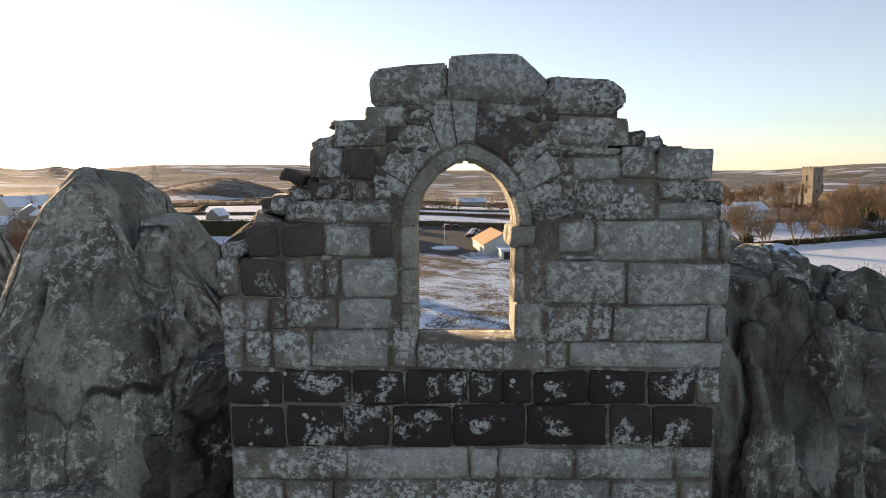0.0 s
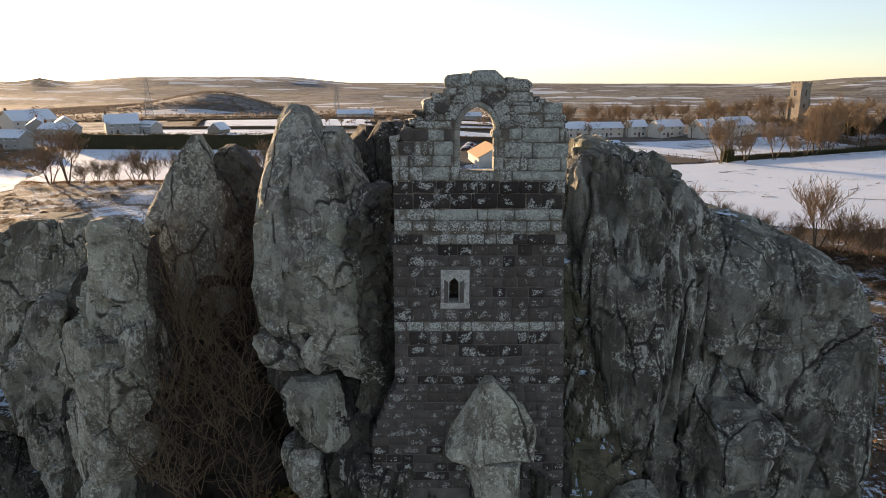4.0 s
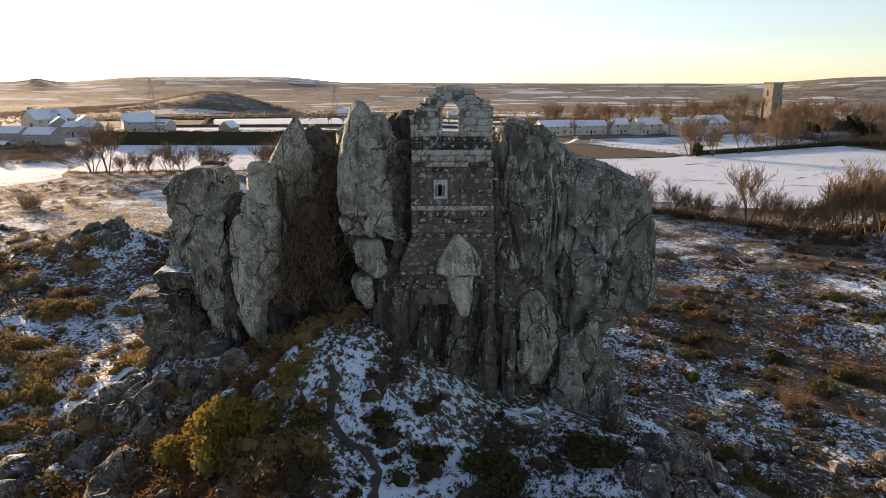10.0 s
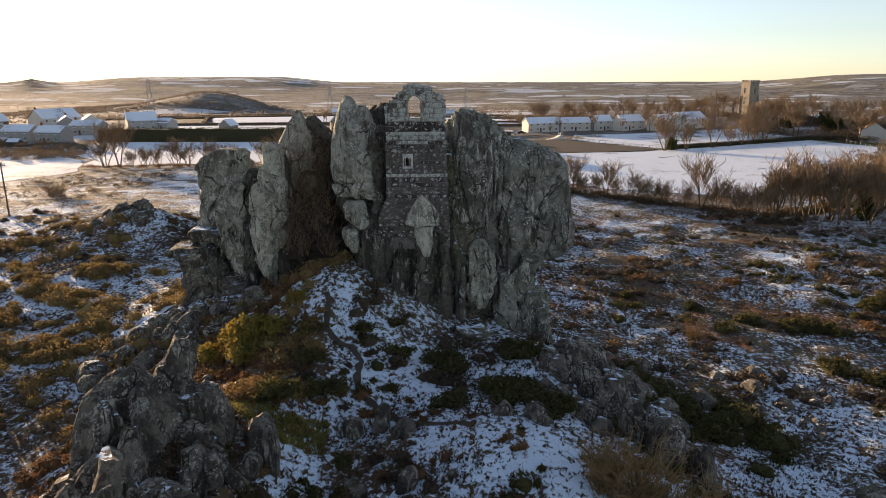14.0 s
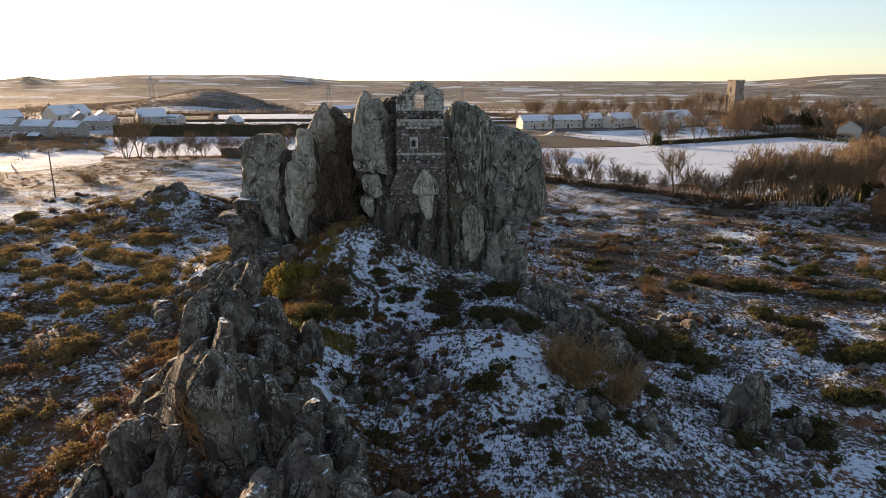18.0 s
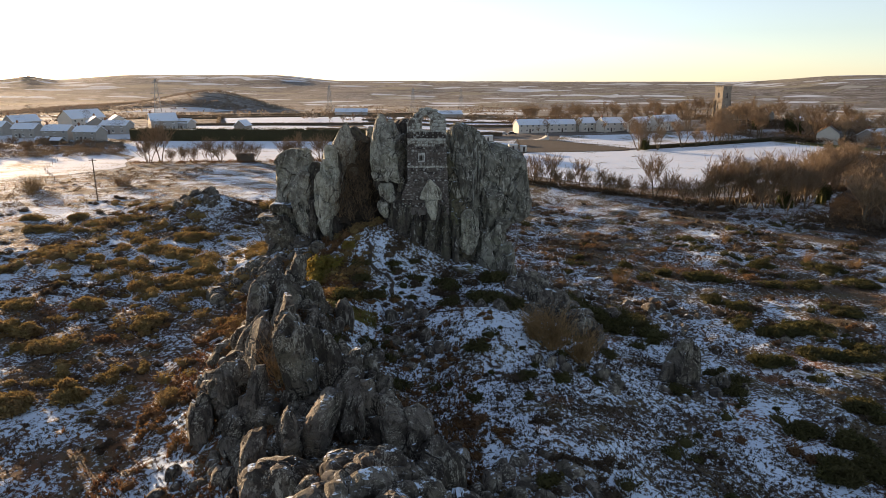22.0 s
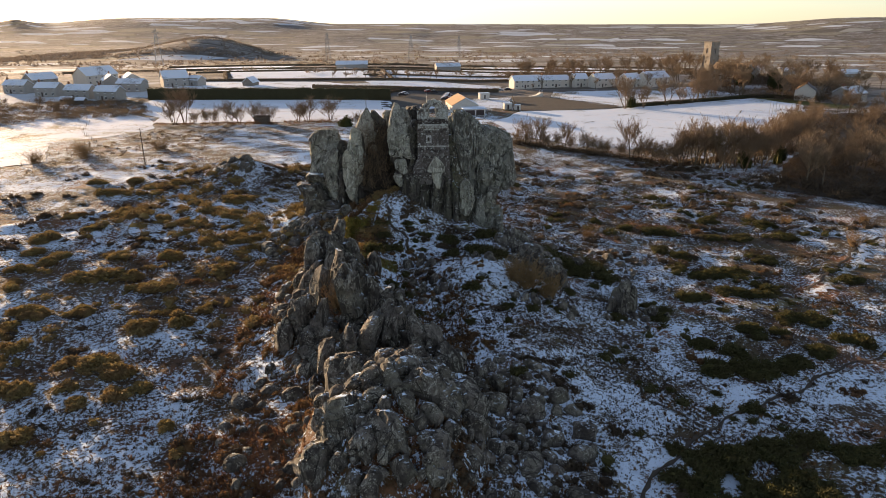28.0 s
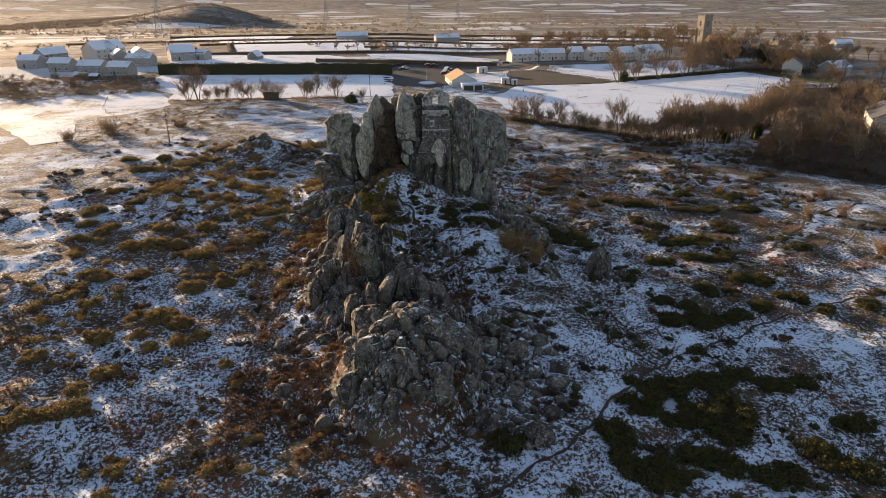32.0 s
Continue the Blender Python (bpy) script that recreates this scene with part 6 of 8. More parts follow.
outcrop("isolated low tor on the far heath", [(-41.0, 47.6, 2.5, 2.8, 3.2, 4.4, 0.1, 0), (-43.6, 48.2, 1.8, 2.6, 3, 3.8, 0.2, 0), (-45.8, 49, 1.2, 2.2, 3, 3, 0.2, 0)] + scatter_boulders(-43, 46, 6, 3, 14, (0.8, 1.8), (0.8, 1.6), 0.8), 1100, (-43, 47))
outcrop("scattered stones showing through snow", scatter_boulders(34, -4, 12, 7, 26, (0.5, 1.2), (0.5, 1.0), 0.2), 1200, (34, -4))

# ---- plants ----
rng = np.random.default_rng(7)


def rough_land(x, y):
    p = np.stack([x, y, np.zeros_like(x)], -1)
    near = 1 - smooth(60, 130, np.hypot(x, y + 5))
    return land(x, y) + (0.42 * fbm(p * 0.23, 3, 3) + 0.22 * fbm(p * 0.9, 3, 8)) * (0.25 + 0.75 * near)


def tufts(name, n, box_xy, size, material, label, mask_scale, mask_cut, seed, blades=5, spread=0.35):
    """A cover of small ragged tufts, thick where the mask is high."""
    g = np.random.default_rng(seed)
    x = g.uniform(box_xy[0], box_xy[1], n)
    y = g.uniform(box_xy[2], box_xy[3], n)
    p = np.stack([x, y, np.zeros(n)], -1)
    keep = fbm(p * mask_scale, 4, seed) + g.normal(0, 0.12, n) > mask_cut
    x, y = x[keep], y[keep]
    z = rough_land(x, y)
    base = np.stack([x, y, z - 0.04], -1)
    vs = []
    for k in range(blades):
        a = g.uniform(0, 2 * math.pi, len(x))
        s = size * g.uniform(0.5, 1.3, len(x))
        d = np.stack([np.cos(a), np.sin(a), np.zeros(len(x))], -1)
        side = np.stack([-np.sin(a), np.cos(a), np.zeros(len(x))], -1)
        root = base + d * (g.uniform(0, spread, len(x)) * size)[:, None]
        tip = root + d * (s * 0.6)[:, None] + np.stack([0 * s, 0 * s, s * g.uniform(0.5, 1.0, len(x))], -1)
        vs += [root - side * (s * 0.28)[:, None], root + side * (s * 0.28)[:, None], tip]
    v = np.stack(vs, 1).reshape(-1, 3)
    f = np.arange(len(v)).reshape(-1, 3).tolist()
    return tagged(mesh_object(name, v, f, material), label, "plants", kind="stuff")


NEAR = (-60, 70, -75, 60)
tufts("heather", 110000, NEAR, 0.22, M_HEATHER, "low brown heather and dead grass poking through snow", 0.16, -0.06, 31)
tufts("bracken", 16000, NEAR, 0.42, M_BRACKEN, "rust-brown dead bracken", 0.07, 0.22, 47)
tufts("grass_patch", 2800, (-12.8, -5.2, -12.4, -9.0), 0.24, M_GRASS_SUNLIT, "grass between snow patches, sunlight put into its yellow-green", 0.5, -0.25, 59)
tufts("slope_tufts", 15000, (-6, 26, -44, 2), 0.20, M_HEATHER, "dark heather stalks showing through thin snow", 0.30, -0.02, 61)
tufts("russet_bracken", 5500, (-24, -5, -54, -12), 0.38, M_RUSSET, "russet dead bracken beside the boulder ridge", 0.10, 0.02, 57)
tufts("ridge_bracken", 9000, (-24, 4, -56, -6), 0.40, M_BRACKEN, "rust-brown bracken between the boulders", 0.13, 0.05, 53)


def bush_mesh(name, seed, w, h, material, leaves=420, size=0.15):
    g = np.random.default_rng(seed)
    n = 7
    c = np.stack([g.uniform(-0.32, 0.32, n) * w, g.uniform(-0.32, 0.32, n) * w, g.uniform(0.05, 0.35, n) * h], -1)
    r = np.stack([g.uniform(0.22, 0.36, n) * w, g.uniform(0.22, 0.36, n) * w, g.uniform(0.35, 0.65, n) * h], -1)
    v, f = merge((leaf_cloud(g, c, r, leaves // n, size), hearts(c, r)))
    v[:, 2] = np.maximum(v[:, 2], -0.15)
    me = bpy.data.meshes.new(name)
    me.from_pydata(v.tolist(), [], f)
    me.materials.append(material)
    return me


GORSE = [bush_mesh("gorse", 60 + k, 2.0, 1.0, M_GORSE, 800, 0.13) for k in range(5)]


def stems_mesh(seed, w, h, n=60, r=0.02, material=None, up=1.0, splits=4):
    """A tangle of bare stems fanning up from one root."""
    g = random.Random(seed)
    seg = []
    for _ in range(n):
        a, out = g.uniform(0, 2 * math.pi), g.uniform(0.1, 1.0)
        p = Vector((g.uniform(-0.15, 0.15) * w, g.uniform(-0.15, 0.15) * w, 0))
        d = Vector((math.cos(a) * out * w * 0.5, math.sin(a) * out * w * 0.5, h * up * g.uniform(0.6, 1.0))) / splits
        rr = r
        for k in range(splits):
            q = p + d + Vector((g.uniform(-1, 1), g.uniform(-1, 1), g.uniform(-0.4, 0.6))) * 0.12 * h
            seg.append((p, q, rr, rr * 0.75))
            for _ in range(2):
                e = q + Vector((g.uniform(-1, 1), g.uniform(-1, 1), g.uniform(-0.1, 1))) * 0.22 * h
                seg.append((q, e, rr * 0.6, rr * 0.3))
                seg.append((e, e + Vector((g.uniform(-1, 1), g.uniform(-1, 1), g.uniform(-0.1, 1))) * 0.14 * h, rr * 0.4, rr * 0.2))
            p, rr = q, rr * 0.75
    v, f = tubes(seg, 3)
    me = bpy.data.meshes.new("stems")
    me.from_pydata(v.tolist(), [], f)
    me.materials.append(material or M_TWIG)
    return me


def place_bush(name, me, x, y, sx, sz, turn, label, group="", lift=-0.05):
    ob = new(name, me)
    ob.matrix_basis = pose(x, y, land1(x, y) + lift, 0, 0, turn) @ Matrix.Diagonal((sx, sx * 0.85, sz, 1))
    return tagged(ob, label, "bush", group)


_rb = random.Random(77)
# dark gorse clumps that stand out: place and half width of each clump
def clumps(name, meshes, places, label, group, low=0.9):
    for x, y, r in places:
        n = max(1, int(r * r * 0.75))
        for k in range(n):
            a, q = _rb.uniform(0, 2 * math.pi), math.sqrt(_rb.random()) * max(0.0, r - 0.9)
            size = min(r, 1.5) * _rb.uniform(0.8, 1.15)
            place_bush(name, _rb.choice(meshes), x + q * math.cos(a), y + 0.65 * q * math.sin(a), size, size * _rb.uniform(0.75, 1.1) * low, _rb.uniform(0, 360), label, group)


SOUTH_GORSE = ((30.1, -52.6, 4.5), (25.4, -54.7, 2.8), (29.4, -57.0, 2.7), (25.7, -48.9, 3.4), (21.3, -52.3, 2.8), (17.5, -57.7, 2.6), (18.6, -61.5, 3.2), (20.4, -63.8, 2.4), (31.6, -47.6, 3.0), (35.6, -46.3, 2.2), (38.5, -48.0, 2.6), (42.9, -47.4, 2.5), (24.0, -61.4, 2.6), (27.4, -61.3, 2.2), (30.1, -62.8, 2.4), (32.6, -62.8, 1.7), (37.6, -59.5, 2.2), (38.8, -62.0, 2.3), (40.6, -62.8, 1.7), (22.0, -47.6, 1.0), (32.6, -40.9, 1.5), (28.5, -40.7, 0.8), (6.1, -58.1, 2.2), (8.4, -36.6, 1.2), (42.5, -55.1, 1.4))
EAST_GORSE = ((37.3, -32.2, 3.8), (42.6, -31.3, 2.7), (32.0, -32.4, 2.0), (36.9, -28.0, 2.1), (33.5, -25.8, 2.0), (53.3, -25.0, 2.8), (50.1, -19.0, 3.3), (47.1, -27.7, 2.0), (56.8, -28.8, 1.6), (63.8, -27.6, 2.1), (44.6, -9.9, 2.8), (48.0, -10.2, 2.0), (66.0, -4.6, 2.0), (40.8, -21.2, 2.0), (41.7, -23.4, 1.2), (45.1, -22.3, 1.3), (30, -37.3, 0.8), (37.6, -11.4, 2.5), (24.2, -19.0, 1.6), (29.6, -19.2, 1.6), (31.4, -16.4, 1.6), (51.5, -7.5, 1.5))
NORTH_GORSE = ((49.8, -6, 1.0), (48.5, -1.2, 3.6), (43.1, 5.8, 2.3), (39.7, 9.5, 1.7), (44, -2.9, 3.2), (57.4, 4.1, 2.0), (43.9, 19.5, 3.2), (52.2, 16.3, 2.1), (58.7, 16.3, 2.2), (66.5, 24.7, 2.3), (67.5, 17, 2.1), (56, 27.3, 2.7), (22, 20, 1.2), (26, 30, 1.3), (33, 26, 1.3), (19, -1.5, 2.2), (22.5, -3.5, 2.0), (38, 22, 1.5))
SLOPE_GORSE = ((-4.1, 0.4, 1.1), (-1.3, 2.1, 0.8), (-1.8, -4.6, 1.0), (-0.7, -0.6, 1.1), (1.9, -1.8, 1.9), (2.8, -7.8, 1.6), (7.8, -0.4, 1.9), (7.4, -6.4, 2.4), (9.2, -8.4, 1.8), (-7.6, -3.5, 1.4), (-7.8, -0.2, 1.2), (-6, -6.2, 1.5), (-8.5, -7.5, 1.6), (5.0, -18.4, 1.2), (8.8, -22.5, 1.0), (4.4, -25.5, 1.0), (25.3, 0.4, 2.4), (25.6, -4.4, 2.2))
for places in (SOUTH_GORSE, EAST_GORSE, NORTH_GORSE, SLOPE_GORSE):
    clumps("gorse_bush", GORSE, places, "dark green gorse bush on the snowy heath", "gorse bushes", 0.75)
# western bushes, with the sun's gold painted into their leaves
SUNLIT_GORSE = [bush_mesh("sunlit_gorse", 80 + k, 2.0, 1.0, M_GORSE_SUNLIT, 750, 0.14) for k in range(3)]
WEST_GORSE = ((-64.4, 6.8, 3.6), (-62.9, 1, 2.1), (-72, 42.1, 2.5), (-64.7, 18.5, 2.4), (-55.3, 20.2, 4.0), (-48.5, 16.4, 1.8), (-41.3, 22.1, 2.5), (-38, 28.3, 3.2), (-36.5, 20.1, 1.5), (-36.2, 4.9, 2.8), (-31.3, 6.8, 3.4), (-29.5, 10.8, 1.4), (-35.7, 12.8, 1.1), (-40.7, -0.7, 2.6), (-49.4, -0.6, 2.5), (-42.8, -8.2, 1.9), (-47.6, -7, 2.4), (-42.2, -12.1, 1.1), (-38.8, -12.7, 2.7), (-50.8, -9.3, 2.3), (-31.1, -5.8, 1.7), (-34.8, -18.7, 1.3), (-30.1, -18.7, 1.3), (-36.9, -23.2, 2.4), (-32.6, -21.4, 2.1), (-53.1, -19.4, 1.7))
FAR_WEST_GORSE = ((-51, -19.5, 2.5), (-58.8, -12.4, 1.3), (-53.1, -22.9, 1.6), (-49.1, -28.6, 1.5), (-45.5, -19.5, 2.1), (-38.1, -31.3, 2.2), (-34.2, -34.3, 1.8), (-38.7, -32.9, 1.5), (-30.8, -36.9, 1.4), (-44.5, -36.7, 2.0), (-39, -36.8, 1.4), (-45.7, 26.1, 1.6), (-54.8, 41.3, 2.1), (-64.1, 43.4, 2.1), (-65.3, 33.4, 2.7), (-59.2, -3.1, 2.0), (-61.3, -5.5, 1.9), (-58.1, -0.5, 2.0), (-59.4, 12.2, 2.0), (-43.8, 14.6, 1.8))
SOUTH_WEST_GORSE = ((-43.8, -53.1, 2.6), (-46.5, -54, 2.0), (-40.5, -51.6, 2.2), (-33.4, -38.4, 1.6), (-40.2, -45.1, 1.8), (-41.9, -48.3, 1.5), (-32.3, -60.7, 1.4), (-35.5, -33.7, 1.6), (-37.2, -39.1, 1.4), (-49.9, -41.4, 2.0), (-41.3, -32.2, 1.6), (-35.1, -24.6, 1.6), (-26.3, -43, 1.0), (-24, -47, 0.9), (-20, -57, 1.0))
for places in (WEST_GORSE, FAR_WEST_GORSE, SOUTH_WEST_GORSE):
    clumps("golden_gorse_bush", SUNLIT_GORSE, places, "gorse bush in the snow with sunlight put into its gold colour", "golden gorse", 0.8)
for x, y, s in ((-13.6, 1.6, 2.2), (-11.6, 0.4, 1.8), (-15.2, 0.6, 1.5), (-12.6, -1.2, 1.6), (-9.4, 3.4, 0.9)):
    me = bush_mesh("yellow_gorse", 90 + int(x * -3), 2.0, 1.35, M_GORSE_YELLOW, 900, 0.11)
    place_bush("yellow_gorse_bush", me, x, y, s, s, _rb.uniform(0, 360), "sunlit yellow-green gorse bush at the foot of the crag", "yellow gorse")
place_bush("orange_gorse_bush", bush_mesh("orange_gorse", 99, 1.6, 1.6, M_BRACKEN, 500, 0.10), -13.2, 8.0, 1.2, 1.2, 20, "orange-brown bush below the pale slab")
for k, (x, y, s) in enumerate(((12.4, -17.6, 2.1), (15.2, -18.6, 1.8), (10.6, -16.8, 1.5))):
    ob = place_bush("straw_bush", stems_mesh(200 + k, 3.2, 2.2, 75, 0.032, M_STRAW), x, y, s * 0.8, s * 0.8, 40 * k, "straw-coloured bare willow scrub", "straw scrub")
for k, (x, y, s) in enumerate(((29.2, 15.5, 1.3), (77, 12, 1.6), (84, 12, 1.7), (79, -8, 1.7), (90, -2, 1.6), (66, 30, 1.2), (72, 26, 1.0), (88, 26, 1.3), (58, 44, 1.2))):
    place_bush("straw_bush", stems_mesh(220 + k, 3.0, 1.8, 45, 0.025, M_STRAW), x, y, s, s, 50 * k, "straw-coloured bare shrub on the heath", "straw scrub")
for k, (x, y, s) in enumerate(((-74, 84, 2.0), (-92, 78, 2.2), (-97, 64, 2.2), (-88, 70, 1.6))):
    place_bush("brown_thicket", stems_mesh(240 + k, 4.0, 1.6, 70, 0.022, M_STRAW), x, y, s, s * 0.9, 50 * k, "brown bramble thicket on the heath", "thickets")
place_bush("dry_shrub", stems_mesh(260, 4.2, 2.8, 70, 0.028, M_STRAW), -11.2, -28.9, 1.0, 1.3, 0, "bare tangled shrub growing among boulders", "", -0.2)
for k, (x, y, z, w, h) in enumerate(((-9.6, 8.6, 4.4, 4.6, 4.6), (-7.6, 8.4, 4.4, 3.4, 4.2), (-11.2, 9.6, 4.6, 3.4, 5.0), (-9.0, 9.8, 6.4, 4.2, 5.0), (-10.8, 10.6, 7.0, 3.4, 5.2), (-7.6, 9.9, 7.0, 3.0, 5.4), (-9.4, 11.2, 9.0, 4.0, 5.0), (-8.0, 11.4, 9.4, 3.0, 5.2), (-10.4, 11.8, 9.6, 3.0, 4.6), (-8.6, 12.6, 11.4, 3.4, 3.8))):
    ob = new("bare_gully_shrub", stems_mesh(270 + k, w, h, 13, 0.024, M_TWIG_DARK, 1.0, 5))
    ob.matrix_basis = pose(x, y - 0.5, z, 0, 0, 60 * k)
    tagged(ob, "bare brown shrub filling the gully between pillars", "shrub", "gully shrubs")


def scrub(name, n, box_xy, material, label, seed, cut, scale=0.05, avoid=True, grow=1.0, leaves=120, leaf=0.16):
    """Many small bushes, too many to count."""
    g = np.random.default_rng(seed)
    x = g.uniform(box_xy[0], box_xy[1], n)
    y = g.uniform(box_xy[2], box_xy[3], n)
    p = np.stack([x, y, np.zeros(n)], -1)
    keep = fbm(p * scale, 3, seed) + g.normal(0, 0.10, n) > cut
    if avoid:
        keep &= ~((np.abs(x + 1) < 16) & (np.abs(y - 8) < 14)) & ~((np.abs(x + 5) < 8) & (np.abs(y + 42) < 11))
    x, y = x[keep], y[keep]
    open_ = ((x + 6.5) / 5.5) ** 2 + ((y + 10.5) / 2.6) ** 2 > 1
    x, y = x[open_], y[open_]
    near = g.integers(0, max(1, len(x) // 4), len(x))
    pull = g.random(len(x)) < 0.75
    x = np.where(pull, x[near] + g.normal(0, 1.3, len(x)) * grow, x)
    y = np.where(pull, y[near] + g.normal(0, 1.0, len(y)) * grow, y)
    open_ = ((x + 6.5) / 5.0) ** 2 + ((y + 10.5) / 2.2) ** 2 > 1
    x, y = x[open_], y[open_]
    z = rough_land(x, y)
    w = (0.35 + 1.15 * g.random(len(x)) ** 1.6) * grow
    c = np.stack([x, y, z + 0.10 * w], -1)
    r = np.stack([w, w * g.uniform(0.7, 1.2, len(x)), w * g.uniform(0.5, 0.85, len(x))], -1)
    v, f = merge((leaf_cloud(g, c, r, leaves, leaf), hearts(c, r)))
    return tagged(mesh_object(name, v, f, material), label, "scrub", kind="stuff")


scrub("gorse_scrub_west", 1050, (-66, -15, -68, 40), M_GORSE_SUNLIT, "low olive gorse scrub across the heath, sunlit gold put into the colour", 11, -0.10, 0.07, grow=0.75, leaves=110, leaf=0.13)
scrub("gorse_scrub_north_west", 420, (-64, -22, 0, 60), M_GORSE_SUNLIT, "olive gorse clumps on the open heath", 12, 0.02, 0.06, grow=1.2, leaves=120, leaf=0.14)
scrub("gorse_scrub_east", 700, (12, 84, -72, 66), M_GORSE, "dark low gorse scrub dotted over the heath", 13, 0.0, 0.07, grow=0.8, leaves=110, leaf=0.13)
scrub("shade_scrub", 60, (18, 28, -7, 2), M_GORSE, "dark low scrub in the shade of the crag", 43, -0.6, 0.1, False, 1.1, 110, 0.15)
scrub("heather_mounds", 1500, (-62, 74, -74, 62), M_HEATHER, "brown heather mounds", 17, -0.12, 0.08, grow=0.5, leaves=60, leaf=0.13)
scrub("heather_mounds_west", 900, (-84, -28, 2, 66), M_HEATHER, "brown heather on the open heath", 20, -0.05, 0.07, grow=0.7, leaves=50)
scrub("dome_heather", 330, (1, 14.5, -61, -34), M_HEATHER, "dark heather between the tumbled boulders", 27, -0.1, 0.15, False, 0.6, 70, 0.12)
scrub("heather_mounds_east", 800, (14, 92, 0, 80), M_HEATHER, "dark brown heather below the hedge trees", 18, -0.1, 0.08, grow=0.9, leaves=50)
scrub("bracken_mounds", 340, (-40, 60, -60, 55), M_BRACKEN, "rusty bracken mounds", 19, 0.10, 0.06, grow=0.7, leaves=70)
scrub("ridge_heather", 620, (-24, 8, -62, -6), M_BRACKEN, "brown heather between boulders", 23, -0.15, 0.1, False, 0.55, 60, 0.13)
scrub("slope_gorse", 200, (-10, 16, -26, 0), M_GORSE, "dark gorse on the slope below the crag", 29, -0.02, 0.12, False, 0.6, 90, 0.13)
scrub("slope_bracken", 300, (-22, -8, -12, 7), M_BRACKEN, "rusty bracken below the pale slab", 37, -0.15, 0.12, False, 0.8, 80, 0.13)
scrub("slope_gold", 160, (-24, -7, -12, 9), M_GORSE_SUNLIT, "gorse below the pale slab, coloured gold for the sunlight", 41, -0.05, 0.12, False, 0.9, 120, 0.12)
scrub("slope_heather", 300, (-20, 14, -24, 3), M_HEATHER, "dark heather below the crag", 39, -0.02, 0.15, False, 0.7, 70, 0.13)


# ---- bare trees ----
def tree_meshes(seed, h, spread=0.5, levels=5, twig=0.022, thin=False, bole=0.42, stems=1):
    g = random.Random(seed)
    trunk, crown = [], []

    def grow(p, d, length, r, level):
        n = 3 if level < 2 else 2 if level < 4 else 1
        for k in range(n):
            d2 = (d + Vector((g.uniform(-1, 1), g.uniform(-1, 1), g.uniform(-0.2, 0.6))) * (0.16 if level else 0.05)).normalized()
            q = p + d2 * (length / n)
            r2 = max(r * (1 - 0.22 / n * 2), twig * 0.6)
            (trunk if level == 0 else crown).append((p, q, r, r2))
            if level < levels and (k > 0 or level > 0):
                for _ in range(2 if level < 3 or thin else g.choice((2, 3))):
                    a = g.uniform(0, 2 * math.pi)
                    side = Vector((math.cos(a), math.sin(a), g.uniform(0.25, 1.2))).normalized()
                    grow(q, (d2 * (1 - spread) + side * spread).normalized(), length * g.uniform(0.50, 0.72), max(r2 * 0.55, twig * 0.7), level + 1)
            p, d, r = q, d2, r2

    if stems == 1:
        grow(Vector((0, 0, -0.2)), Vector((0, 0, 1)), h * bole, h * 0.017, 0)
    for s in range(stems if stems > 1 else 0):
        a = 2 * math.pi * s / stems + g.uniform(-0.5, 0.5)
        out = Vector((math.cos(a), math.sin(a), 0))
        lean = g.uniform(0.15, 0.45)
        grow(Vector((0, 0, -0.2)), (out * lean + Vector((0, 0, 1))).normalized(), h * bole * g.uniform(0.75, 1.1), h * 0.012, 0)
    top = max(max(q[0].z, q[1].z) for q in trunk + crown)
    k = h / top
    trunk = [(a * k, b * k, r0, r1) for a, b, r0, r1 in trunk]
    crown = [(a * k, b * k, r0, r1) for a, b, r0, r1 in crown]
    out = []
    for nm, seg, mat in (("trunk", trunk, M_BARK), ("crown", crown, M_TWIG)):
        v, f = tubes(seg, 5 if nm == "trunk" else 3)
        me = bpy.data.meshes.new(nm)
        me.from_pydata(v.tolist(), [], f)
        me.materials.append(mat)
        out.append(me)
    return out


def tree_thing(meshes, label, group, ivy=None):
    ob = empty("bare_tree")
    for nm, me in zip(("trunk", "crown"), meshes):
        share(nm, me, ob)
    if ivy:
        share("ivy", ivy, ob)
    return tagged(ob, label, "tree", group)


TREES = [tree_meshes(400 + k, 8.5, 0.50, 4, 0.024, thin=True, bole=0.2, stems=3) for k in range(5)]
BUSHY = [tree_meshes(420 + k, 5.0, 0.55, 4, 0.014, thin=True, bole=0.15, stems=4) for k in range(3)]
_ivy = bush_mesh("ivy", 430, 2.4, 5.5, M_IVY, 900, 0.16)


def plant(protos, x, y, s, turn, wide=1.0):
    p = protos[int(abs(x * 7 + y * 3)) % len(protos)]
    return copy_thing(p, pose(x, y, land1(x, y), 0, 0, turn) @ Matrix.Diagonal((s * wide, s * wide, s, 1)))


